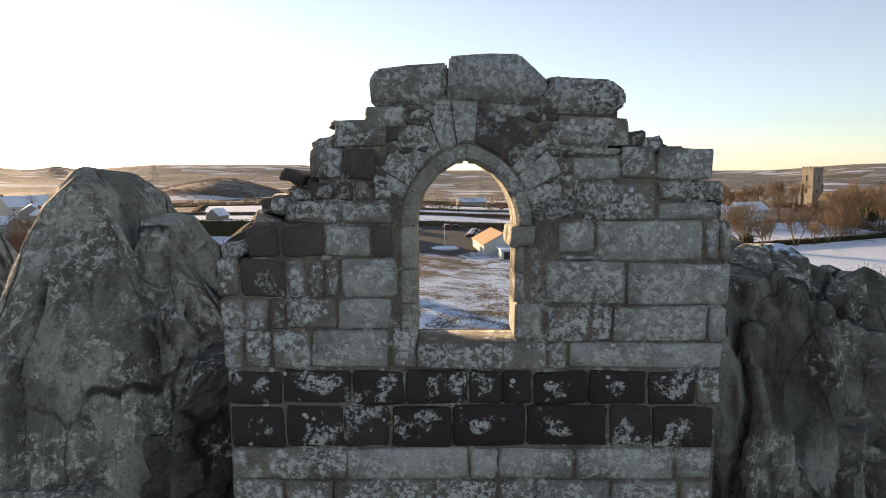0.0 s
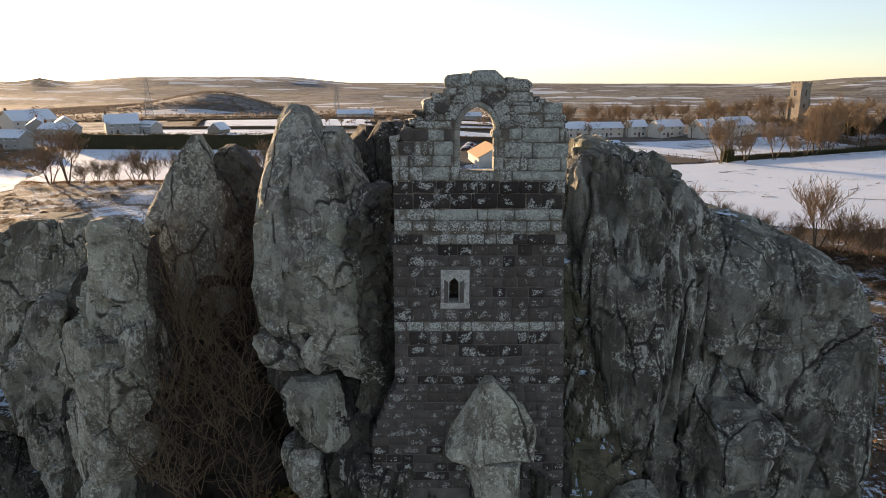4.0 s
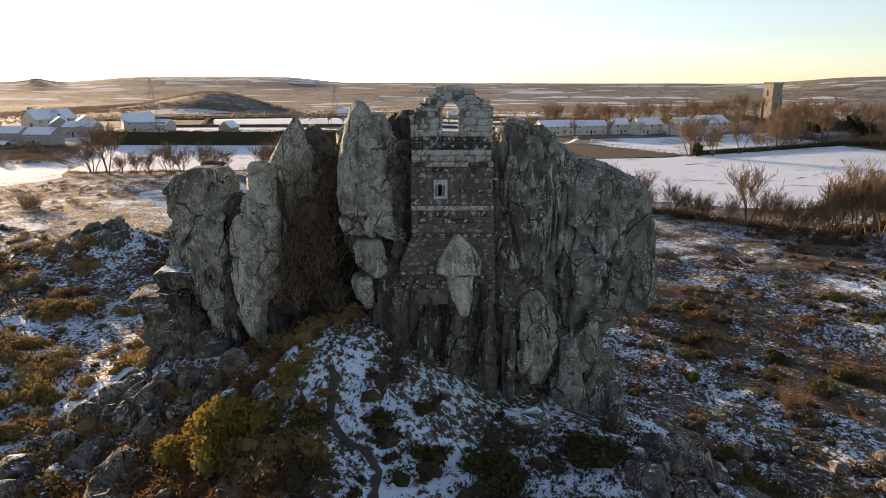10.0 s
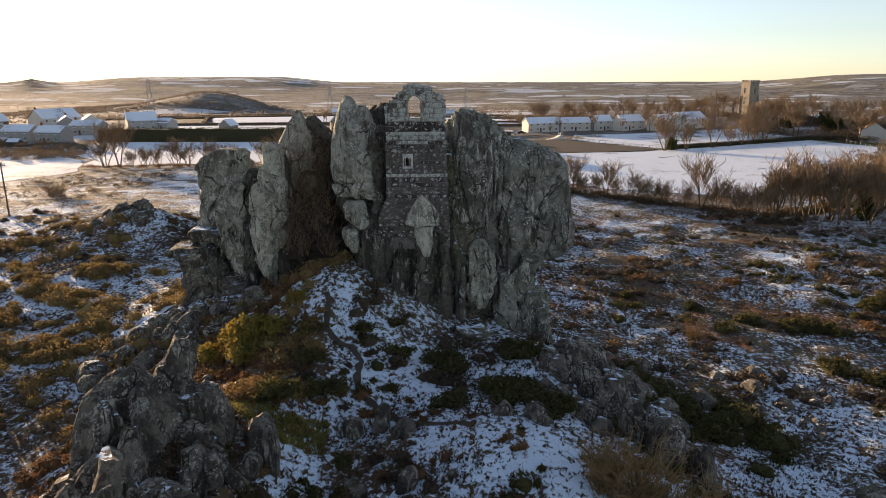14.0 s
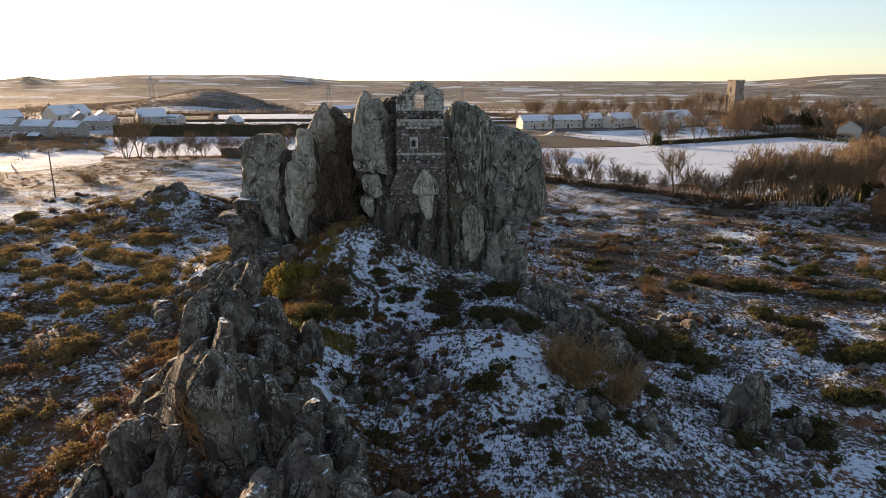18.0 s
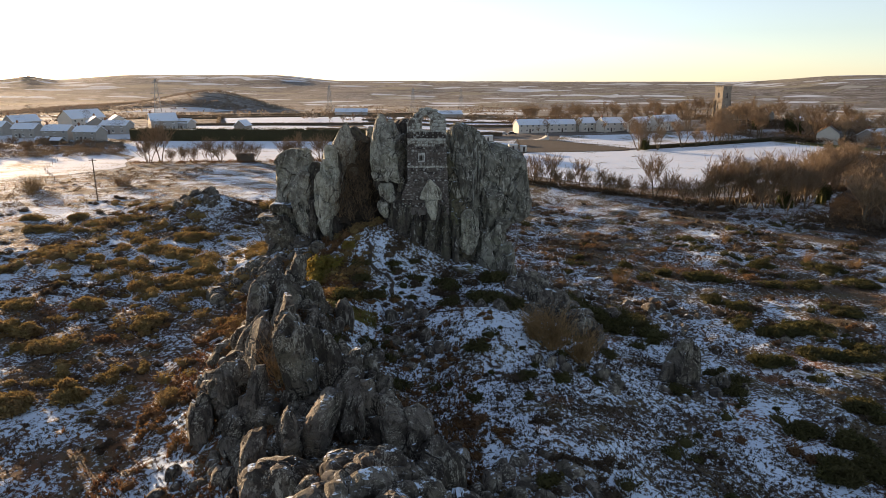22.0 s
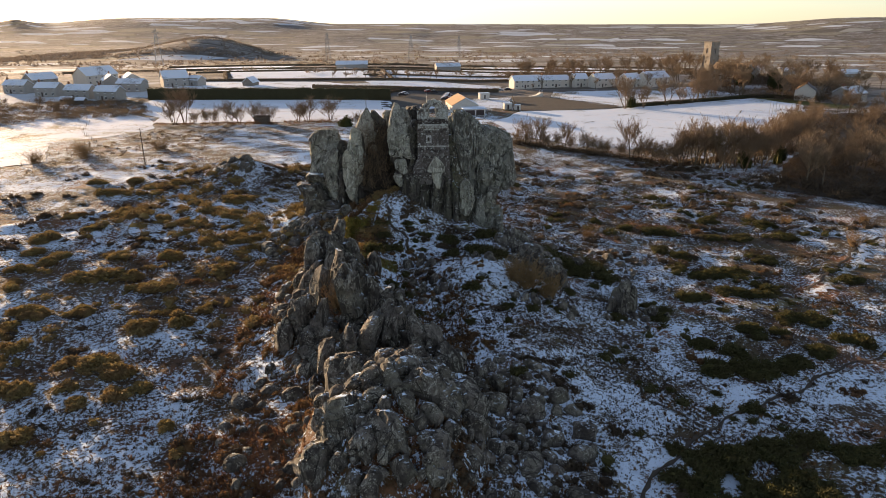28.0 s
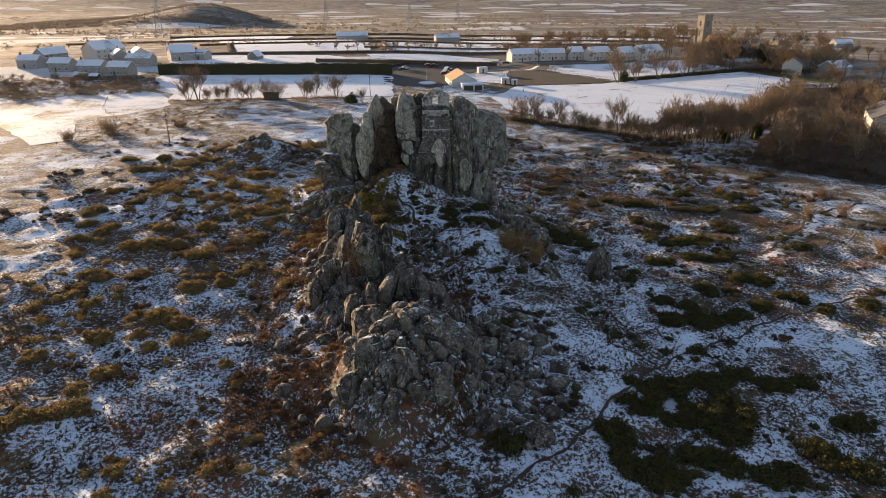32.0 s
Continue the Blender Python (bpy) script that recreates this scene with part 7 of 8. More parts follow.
P_ROW = [tree_thing(t, "bare winter tree in the field hedge line", "hedge line trees") for t in TREES]
P_IVY = [tree_thing(TREES[1], "ivy-clad bare tree at the field edge", "ivy trees", _ivy)]
P_LOW = [tree_thing(t, "low bushy bare thorn tree", "thorn trees") for t in BUSHY]
WOODS = [tree_meshes(440 + k, 9.0, 0.56, 4, 0.036, thin=True, bole=0.34) for k in range(5)]
P_WOOD = [tree_thing(t, "bare brown woodland tree near the church", "woodland trees") for t in WOODS]
_rt = random.Random(9)
for x, y, s in ((29, 107, 0.55), (32, 104, 0.6), (34.5, 102, 0.55), (37, 101, 0.5), (40, 99.5, 0.6), (43.5, 98, 0.55), (47.3, 95, 0.75), (51, 91, 0.6), (53, 91, 0.55), (58.5, 86, 0.7), (61, 85, 0.75), (64.6, 82, 0.65), (67, 80, 0.6), (31, 106, 0.5), (36, 102, 0.6), (42, 99, 0.5), (49, 93, 0.6), (56, 88, 0.6), (63, 84, 0.7), (69, 79.5, 0.75)):
    plant(P_LOW + P_ROW[:1], x, y, s * 2.1, _rt.uniform(0, 360), 1.1)
for x, y, s in ((70, 78, 1.15), (73, 76.5, 1.1), (76, 77, 1.25), (79.5, 75, 1.2), (83, 76.5, 1.25), (92, 80, 1.1), (96, 84, 1.1), (100, 87, 1.15), (104, 90, 1.1), (108, 93, 1.1), (111, 95, 1.15), (115, 99, 1.1), (71.5, 79, 0.95), (74.5, 78, 1.0), (78, 77, 1.05), (81, 77.5, 1.0), (85.5, 78, 1.1), (90, 79, 1.05), (94, 82, 1.0), (98, 86, 1.1), (102, 89, 1.0), (106, 92, 1.05), (80, 73, 0.9), (86, 73, 0.95), (92, 76, 0.9)):
    plant(P_ROW, x, y, s * 1.4, _rt.uniform(0, 360), 1.1)
for x, y, s in ((87.9, 77, 1.15), (99, 81, 1.0), (92, 196, 1.1)):
    plant(P_IVY, x, y, s * 1.25, _rt.uniform(0, 360), 1.2)
for x, y, s in ((-88.5, 135, 0.95), (-85, 136, 0.7), (-81, 135, 0.5), (-77, 134, 0.55), (-74, 135, 0.5), (-69.5, 136.5, 0.75), (-66, 136.5, 0.65), (-60, 138, 0.75), (-56, 139, 0.6), (-42.7, 141, 0.9), (-46, 140, 0.7), (-35, 145, 0.85), (-24, 132, 0.5)):
    plant(P_LOW + P_ROW[2:3], x, y, s * 2.3, _rt.uniform(0, 360), 1.3)
for x, y, s in ((89, 193, 1.25), (98, 196, 1.1), (111, 203, 1.2), (119, 207, 0.9), (130, 214, 1.5), (134, 217, 1.1), (126, 211, 1.0), (140, 221, 1.0)):
    plant(P_ROW, x, y, s * 1.45, _rt.uniform(0, 360), 1.2)


def wood(n, area, sizes, seed, protos):
    g = random.Random(seed)
    (x0, y0), (x1, y1), (x2, y2), (x3, y3) = area
    for _ in range(n):
        u, v = g.random(), g.random()
        x = (x0 * (1 - u) + x1 * u) * (1 - v) + (x3 * (1 - u) + x2 * u) * v
        y = (y0 * (1 - u) + y1 * u) * (1 - v) + (y3 * (1 - u) + y2 * u) * v
        plant(protos, x, y, g.uniform(*sizes), g.uniform(0, 360), 1.3)


wood(46, ((92, 56), (128, 26), (176, 84), (108, 84)), (0.85, 1.35), 1, P_WOOD)
wood(44, ((112, 92), (178, 86), (205, 176), (150, 172)), (0.8, 1.2), 2, P_WOOD)
wood(50, ((140, 240), (200, 200), (260, 300), (170, 330)), (1.1, 1.75), 3, P_WOOD)
wood(44, ((60, 302), (170, 322), (190, 400), (60, 380)), (1.1, 1.7), 4, P_WOOD)
wood(34, ((180, 180), (280, 120), (330, 260), (230, 280)), (0.9, 1.4), 5, P_WOOD)
wood(26, ((-190, 150), (-126, 175), (-140, 200), (-230, 200)), (0.6, 0.9), 6, P_LOW)
wood(16, ((-60, 300), (30, 318), (40, 345), (-60, 340)), (0.6, 0.9), 7, P_WOOD)
for x, y, s in ((66, 276, 0.9), (83, 277, 1.0), (95, 270, 0.8), (108, 268, 1.2), (111, 279, 1.3), (121, 262, 1.1), (136, 262, 1.2), (140, 270, 1.4), (70, 300, 1.3), (96, 302, 1.5), (120, 292, 1.4), (145, 280, 1.6), (150, 255, 1.3), (158, 262, 1.5), (60, 268, 0.5)):
    plant(P_WOOD, x, y, s, _rt.uniform(0, 360), 1.2)
for p in P_ROW + P_IVY + P_LOW + P_WOOD:
    for c in (*p.children, p):
        bpy.data.objects.remove(c)


def thicket(name, n, area, size, material, label, seed, leaf=0.35, leaves=70):
    """A dense low belt of scrub far off."""
    g = np.random.default_rng(seed)
    a = np.array(area, float)
    u, v = g.random(n)[:, None], g.random(n)[:, None]
    p = (a[0] * (1 - u) + a[1] * u) * (1 - v) + (a[3] * (1 - u) + a[2] * u) * v
    z = land(p[:, 0], p[:, 1])
    w = size * g.uniform(0.6, 1.4, n)
    c = np.stack([p[:, 0], p[:, 1], z + 0.3 * w], -1)
    r = np.stack([w, w, w * g.uniform(0.5, 0.9, n)], -1)
    vv, ff = leaf_cloud(g, c, r, leaves, leaf)
    return tagged(mesh_object(name, vv, ff, material), label, "thicket", kind="stuff")


thicket("wood_undergrowth", 230, ((88, 58), (132, 14), (190, 90), (104, 84)), 2.6, M_SCRUB_BROWN, "dark brown woodland undergrowth", 71, 0.2, 150)
thicket("hedge_line_brush", 150, ((26, 108), (70, 77), (72, 79), (28, 111)), 1.0, M_SCRUB_BROWN, "brown brush along the hedge line", 72, 0.2, 60)
thicket("hedge_line_brush_east", 120, ((70, 77), (116, 97), (114, 100), (70, 80)), 1.4, M_SCRUB_BROWN, "brown brush under the hedge trees", 73, 0.25, 60)
thicket("wood_edge_brush", 170, ((78, 58), (132, 8), (140, 16), (88, 66)), 1.7, M_HEATHER, "dark brambles along the edge of the wood", 70, 0.25, 70)
thicket("wood_undergrowth_north", 260, ((112, 90), (185, 84), (215, 180), (150, 176)), 2.6, M_SCRUB_BROWN, "dark brown woodland undergrowth", 79, 0.22, 130)
thicket("village_brush", 320, ((140, 236), (200, 200), (260, 300), (165, 325)), 3.0, M_SCRUB_BROWN, "brown winter shrubs round the church", 74, 0.28, 110)
thicket("terrace_brush", 160, ((50, 300), (170, 318), (190, 400), (50, 380)), 3.2, M_SCRUB_BROWN, "brown trees behind the terrace", 75, 0.28, 110)
thicket("garden_brush_west", 420, ((-106, 158), (-150, 134), (-215, 190), (-124, 202)), 1.6, M_FIELD_HEDGE, "brown garden scrub below the houses", 76, 0.14, 170)
thicket("heath_brush_west", 130, ((-95, 40), (-60, 60), (-62, 128), (-92, 118)), 0.9, M_SCRUB_BROWN, "brown heather and bramble on the open heath", 77, 0.12, 90)
thicket("meadow_brush_west", 90, ((-92, 128), (-30, 138), (-30, 143), (-95, 134)), 1.0, M_BRACKEN, "brown brambles at the pasture edge", 78, 0.12, 90)
for k, (x, y) in enumerate(((172, 262), (180, 270), (190, 262), (200, 280), (186, 250))):
    place_bush("evergreen_tree", bush_mesh("evergreen", 500 + k, 7, 9, M_IVY, 900, 0.45), x, y, 1.0, 1.0, 40 * k, "dark evergreen tree beside the church", "evergreens")
place_bush("evergreen_bush", bush_mesh("evergreen", 510, 6, 4.5, M_IVY, 700, 0.35), -27, 130, 1.0, 1.0, 0, "dark evergreen bush at the pasture edge", "evergreens")


def long_hedge(name, points, width, height, material, label, seed, density=26):
    """A clipped hedge: a leafy skin over a solid heart."""
    g = np.random.default_rng(seed)
    bm = bmesh.new()
    vs, fs = [], []
    for (x0, y0), (x1, y1) in zip(points, points[1:]):
        n = max(2, int(math.hypot(x1 - x0, y1 - y0) / 3))
        t = np.array([x1 - x0, y1 - y0]) / math.hypot(x1 - x0, y1 - y0)
        s = np.array([-t[1], t[0]])
        prev = None
        for k in range(n + 1):
            q = np.array([x0 + (x1 - x0) * k / n, y0 + (y1 - y0) * k / n])
            z = land1(*q)
            hh = height * (0.94 + 0.1 * g.random())
            w = width * 0.42
            ring = [bm.verts.new((*(q + s * e * w), z + zz)) for e, zz in ((-1, -0.3), (-0.9, hh * 0.9), (-0.6, hh * 0.96), (0.6, hh * 0.96), (0.9, hh * 0.9), (1, -0.3))]
            if prev:
                for i in range(5):
                    bm.faces.new((prev[i], ring[i], ring[i + 1], prev[i + 1]))
            else:
                bm.faces.new(ring)
            prev = ring
        bm.faces.new(prev[::-1])
        m = int(math.hypot(x1 - x0, y1 - y0) * density)
        u = g.random(m)
        e = g.uniform(-1, 1, m)
        face = g.random(m) < 0.6
        q = np.array([[x0, y0]]) + np.outer(u, [x1 - x0, y1 - y0]) + np.outer(np.where(face, np.sign(e) * 0.44, e * 0.44) * width, s)
        z = land(q[:, 0], q[:, 1]) + np.where(face, g.random(m), 1.0) * height * g.uniform(0.93, 1.05, m)
        c = np.stack([q[:, 0], q[:, 1], z], -1)
        v, f = leaf_cloud(g, c, np.full((m, 3), 0.12), 1, 0.28)
        fs += [[i + len(vs) * 0 for i in q4] for q4 in (np.array(f) + sum(len(a) for a in vs)).tolist()]
        vs.append(v)
    bmesh.ops.recalc_face_normals(bm, faces=bm.faces)
    ob = empty(name)
    part("heart", bm, material, ob)
    mesh_object("leaves", np.concatenate(vs), fs, material, ob)
    return tagged(ob, label, "hedge")


long_hedge("clipped_hedge", ((-127, 212), (-16, 212)), 3.2, 5.2, M_HEDGE, "long dark clipped conifer hedge behind the pasture", 81)
long_hedge("field_hedge", ((92, 199), (131, 216), (165, 229), (196, 222)), 1.6, 1.5, M_HEDGE, "low dark hedge bank along the playing field", 82)
long_hedge("back_hedge", ((-60, 262), (-20, 256), (40, 262)), 2.0, 2.0, M_FIELD_HEDGE, "rough field hedge behind the car park", 83, 14)
for k, (pts, hgt) in enumerate(((((-150, 305), (-60, 312), (20, 322), (60, 330)), 3.0), (((-40, 345), (40, 352), (120, 360)), 3.5), (((-160, 380), (-60, 392), (60, 410), (160, 420)), 3.5), (((-300, 470), (-120, 470), (40, 490), (220, 500)), 4.0), (((-120, 312), (-140, 380)), 3.0), (((-20, 318), (-30, 392)), 3.0), (((60, 332), (64, 410)), 3.0), (((-260, 600), (0, 610), (300, 640)), 5.0))):
    long_hedge("far_hedge", pts, 2.4, hgt * 0.4, M_FIELD_HEDGE, "overgrown brown field hedge", 84 + k, 8)
for k, o in enumerate((((-118, 318), (-34, 326), (-40, 386), (-134, 374)), ((-24, 328), (56, 336), (60, 402), (-30, 388)), ((-150, 396), (-40, 404), (-60, 462), (-170, 462)), ((40, 424), (150, 430), (160, 490), (30, 480)), ((-230, 486), (-120, 480), (-130, 590), (-240, 590)), ((60, 512), (230, 524), (260, 620), (60, 610)))):
    drape("far_snow_field", o, M_FIELD if k % 2 == 0 else M_FIELD_THIN, "distant snow-covered field between hedges", "field", 14.0, 0.4)

# ---- houses and village ----
def wall_with_holes(bm, x0, x1, y, z0, z1, holes, thick, flip=1):
    """A wall along x at y with rectangular holes (hx0, hx1, hz0, hz1), drawn inwards by thick."""
    xs = sorted({x0, x1, *[h[0] for h in holes], *[h[1] for h in holes]})
    zs = sorted({z0, z1, *[h[2] for h in holes], *[h[3] for h in holes]})
    for a, b in zip(xs, xs[1:]):
        for c, d in zip(zs, zs[1:]):
            mx, mz = (a + b) / 2, (c + d) / 2
            if not any(h[0] < mx < h[1] and h[2] < mz < h[3] for h in holes):
                box(bm, a, b, min(y, y + flip * thick), max(y, y + flip * thick), c, d)


def window_part(parent, x, y, z, w, h, out=-1):
    """A framed window on a wall facing out along y."""
    bm = bmesh.new()
    t, d = 0.09, 0.08
    for a, b, c, e in ((x - w / 2, x + w / 2, z, z + t), (x - w / 2, x + w / 2, z + h - t, z + h), (x - w / 2, x - w / 2 + t, z + t, z + h - t), (x + w / 2 - t, x + w / 2, z + t, z + h - t), (x - t / 2, x + t / 2, z + t, z + h - t)):
        box(bm, a, b, y - d, y + d, c, e)
    win = part("window", bm, M_FRAME, parent)
    part("pane", boxed(x - w / 2 + t, x + w / 2 - t, y - 0.02, y + 0.02, z + t, z + h - t), M_PANE, win)
    part("sill", boxed(x - w / 2 - 0.1, x + w / 2 + 0.1, y + out * 0.18 if out < 0 else y, y if out < 0 else y + 0.18, z - 0.1, z), M_FRAME, win)


def roof_slab(length, depth, eave, ridge, side, over=0.35, thick=0.18):
    """One slope of a pitched roof with the ridge along x; side -1 falls to -y."""
    y0, y1 = side * (depth / 2 + over), 0
    drop = (ridge - eave) / (depth / 2) * over
    bm = bmesh.new()
    n = 8
    rows = []
    for k in range(n + 1):
        t = k / n
        y, z = y0 + (y1 - y0) * t, eave - drop + (ridge - eave + drop) * t
        rows.append([bm.verts.new((x, y, z + dz)) for x, dz in ((-length / 2 - over, 0), (length / 2 + over, 0), (length / 2 + over, thick), (-length / 2 - over, thick))])
    for a, b in zip(rows, rows[1:]):
        for i in range(4):
            j = (i + 1) % 4
            bm.faces.new((a[i], a[j], b[j], b[i]))
    bm.faces.new(rows[0])
    bm.faces.new(rows[-1][::-1])
    bmesh.ops.recalc_face_normals(bm, faces=bm.faces)
    return bm


def house(name, x, y, length, depth, eave, ridge, turn, label, walls=None, roofs=None, storeys=2, chimneys=1, group="village houses", category="house", door=True):
    ob = empty(name, x, y, land1(x, y) - 0.1, turn)
    tagged(ob, label, category, group)
    walls = walls or M_RENDER
    roofs = roofs or (M_SNOW_ROOF, M_SNOW_ROOF)
    L, D = length / 2, depth / 2
    n = max(2, int(length / 3.4))
    holes = []
    for s in range(storeys):
        for k in range(n):
            wx = -L + length * (k + 0.5) / n
            holes.append((wx - 0.55, wx + 0.55, 0.9 + 2.5 * s, 2.1 + 2.5 * s))
    doors = []
    if door and storeys:
        k = n // 2
        wx = -L + length * k / n
        doors = [(wx - 0.45, wx + 0.45, 0.15, 2.15)]
    for sy in (-1, 1):
        bm = bmesh.new()
        wall_with_holes(bm, -L, L, sy * D, -0.5, eave, holes + (doors if sy < 0 else []), 0.3, -sy)
        part("wall", bm, walls, ob)
        for h in holes:
            window_part(ob, (h[0] + h[1]) / 2, sy * (D - 0.14), h[2], h[1] - h[0], h[3] - h[2], sy)
    for h in doors:
        d = part("door", boxed(h[0], h[1], -D + 0.1, -D + 0.18, h[2], h[3]), M_DOOR, ob)
        part("door_handle", boxed(h[1] - 0.14, h[1] - 0.08, -D + 0.05, -D + 0.1, 1.05, 1.12), M_STEEL, d)
    for sx in (-1, 1):
        a, b = (sx * L, sx * (L - 0.3))
        bm = bmesh.new()
        pts = ((-D + 0.301, -0.5), (D - 0.301, -0.5), (D - 0.301, eave), (D - 0.301, eave), (0, ridge - 0.12), (-D + 0.301, eave))
        prof = [(-D + 0.302, -0.5), (D - 0.302, -0.5), (D - 0.302, eave + 0.05), (0, ridge - 0.1), (-D + 0.302, eave + 0.05)]
        va = [bm.verts.new((a, p, q)) for p, q in prof]
        vb = [bm.verts.new((b, p, q)) for p, q in prof]
        bm.faces.new(va)
        bm.faces.new(vb[::-1])
        for i in range(5):
            j = (i + 1) % 5
            bm.faces.new((va[j], va[i], vb[i], vb[j]))
        bmesh.ops.recalc_face_normals(bm, faces=bm.faces)
        part("gable_wall", bm, walls, ob)
    for sy, mat in ((-1, roofs[0]), (1, roofs[1])):
        part("roof", roof_slab(length, depth, eave, ridge, sy), mat, ob)
    for k in range(chimneys):
        cx = -L + 0.7 if k == 0 else L - 0.7
        c = part("chimney", boxed(cx - 0.4, cx + 0.4, -0.35, 0.35, ridge - 0.6, ridge + 1.1, 0.03), M_BRICK, ob)
        for e in (-0.18, 0.18):
            bm = bmesh.new()
            bmesh.ops.create_cone(bm, cap_ends=True, segments=8, radius1=0.11, radius2=0.09, depth=0.4, matrix=Matrix.Translation((cx + e, 0, ridge + 1.28)))
            part("chimney_pot", bm, M_BRICK, c)
    return ob


T = "cream rendered terrace house with a snowy roof"
house("terrace_house", 58, 285, 17, 8, 4.6, 7.2, 16, T)
house("terrace_house", 75.2, 288.5, 16, 8, 4.4, 6.7, 10, T)
house("terrace_house", 89, 286, 8, 7.5, 4.8, 7.4, 14, T)
house("cottage", 101, 280, 13, 8, 4.8, 7.4, 22, "cream cottage with a lit gable and snowy roof")
house("cottage", 114.5, 272, 10, 8, 4.8, 7.6, 30, "cream cottage with a lit gable and snowy roof")
house("cottage", 127.5, 272, 15, 9, 4.9, 7.8, 24, "wide cream cottage with a snowy roof")
W = "pale house with a snow-covered roof on the estate"
house("estate_house", -144, 211, 11, 7, 4.4, 6.6, -12, W, M_RENDER_GREY)
house("estate_house", -160, 217, 12, 7, 4.4, 6.6, -8, W, M_RENDER_GREY)
house("estate_house", -180, 228, 11, 7, 4.4, 6.6, -8, W, M_RENDER_GREY)
house("estate_house", -203, 242, 11, 7, 4.4, 6.6, -6, W, M_RENDER_GREY)
house("estate_house", -188, 292, 20, 12, 5.4, 9.6, 62, "large house with snowy roof, one slope painted sunlit tan", M_RENDER, (M_SNOW_ROOF, M_SUNLIT_ROOF))
house("estate_house", -206, 268, 14, 9, 5.0, 8.0, 60, W, M_RENDER_GREY)
house("estate_house", -158, 268, 14, 9, 5.0, 8.0, -60, W)
house("estate_house", -166, 262, 12, 8, 5.0, 7.6, -60, W, M_RENDER_GREY)
house("estate_house", -150, 250, 13, 8, 4.4, 6.4, -6, W, M_RENDER_GREY)
house("estate_house", -138, 276, 13, 11, 5.0, 8.6, 30, "detached pale house with snowy hipped roof", M_RENDER_GREY)
house("estate_house", -127, 278, 8, 7, 3.6, 5.6, -20, "low extension with snowy roof", M_RENDER_GREY)
house("garden_shed", -150, 196, 4, 3, 2.0, 2.9, -8, "small garden shed with snow on its roof", M_POLE, None, 0, 0, "sheds", "shed")
house("garden_shed", -158, 200, 5, 3, 2.0, 2.9, -8, "small garden shed with snow on its roof", M_POLE, None, 0, 0, "sheds", "shed")
house("field_hut", -97, 279, 8, 6, 2.2, 4.8, 78, "small stone field hut with a steep gable", M_CHURCH, None, 0, 0, "sheds", "hut")
house("pasture_shed", -58.5, 138.5, 5, 3, 2.0, 2.7, 0, "brown timber shed beside thorn trees", M_POLE, (M_POLE, M_POLE), 0, 0, "sheds", "shed")
R = "house half hidden by bare trees beside the wood"
house("wood_house", 186, 222, 13, 9, 5.0, 8.2, 60, R, M_RENDER, (M_SLATE, M_SUNLIT_ROOF))
house("wood_house", 203, 214, 12, 9, 4.6, 7.4, 20, R, M_RENDER_GREY, (M_SNOW_ROOF, M_SNOW_ROOF))
house("wood_house", 146, 92, 22, 9, 5.0, 7.6, 62, "long cream house with slate roof lit by low sun", M_RENDER, (M_SLATE, M_SLATE))
house("wood_house", 196, 150, 20, 8, 3.0, 5.0, 15, "low house with a snow-covered roof in the wood", M_RENDER, None, 1)
house("farmhouse", 300, 500, 14, 9, 5.0, 8.0, 30, "white farmhouse catching the sun on the plain", M_RENDER, None)
house("farmhouse", 330, 505, 16, 9, 4.0, 7.0, 20, "pale farm building on the plain", M_RENDER_GREY, None)
house("farmhouse", 372, 480, 18, 9, 4.0, 7.0, 10, "pale farm building on the plain", M_RENDER_GREY, None)
house("barn", -60, 470, 26, 12, 4.0, 6.5, 5, "long barn with snow on its roof", M_RENDER_GREY, None, 0, 0, "barns", "barn")
house("barn", 20, 460, 20, 10, 4.0, 6.5, 10, "long barn with snow on its roof", M_RENDER_GREY, None, 0, 0, "barns", "barn")

# clubhouse with its flat-roofed lean-to
house("clubhouse", 15.5, 186, 18, 11, 3.0, 6.0, 97, "white clubhouse with sunlight painted tan on one roof slope", M_RENDER, (M_SNOW_ROOF, M_SUNLIT_ROOF), 1, 0, "club buildings", "clubhouse")
ob = empty("garage_block", 19.5, 172, land1(19.5, 172), 5)
tagged(ob, "flat-roofed garage block with snow on top", "garage", "club buildings")
part("wall", boxed(-4.5, 4.5, -3, 3, -0.4, 2.5, 0.02), M_RENDER, ob)
part("flat_roof", boxed(-4.8, 4.8, -3.3, 3.3, 2.5, 2.8, 0.03), M_SNOW, ob)
part("garage_door", boxed(-3.8, 0.2, -3.06, -2.9, 0.0, 2.1), M_DOOR, ob)
part("garage_door", boxed(0.8, 4.0, -3.06, -2.9, 0.0, 2.1), M_DOOR, ob)

# car park furniture
ob = empty("traffic_island", 0.6, 184, land1(0.6, 184) + 0.3)
tagged(ob, "round snow-covered traffic island with a kerb", "island")
bm = bmesh.new()
bmesh.ops.create_cone(bm, cap_ends=True, segments=28, radius1=4.2, radius2=4.0, depth=0.3)
part("kerb", bm, M_RENDER_GREY, ob)
bm = bmesh.new()
bmesh.ops.create_cone(bm, cap_ends=True, segments=28, radius1=3.9, radius2=3.2, depth=0.25, matrix=Matrix.Translation((0, 0, 0.26)))
part("snow_cap", bm, M_SNOW, ob)


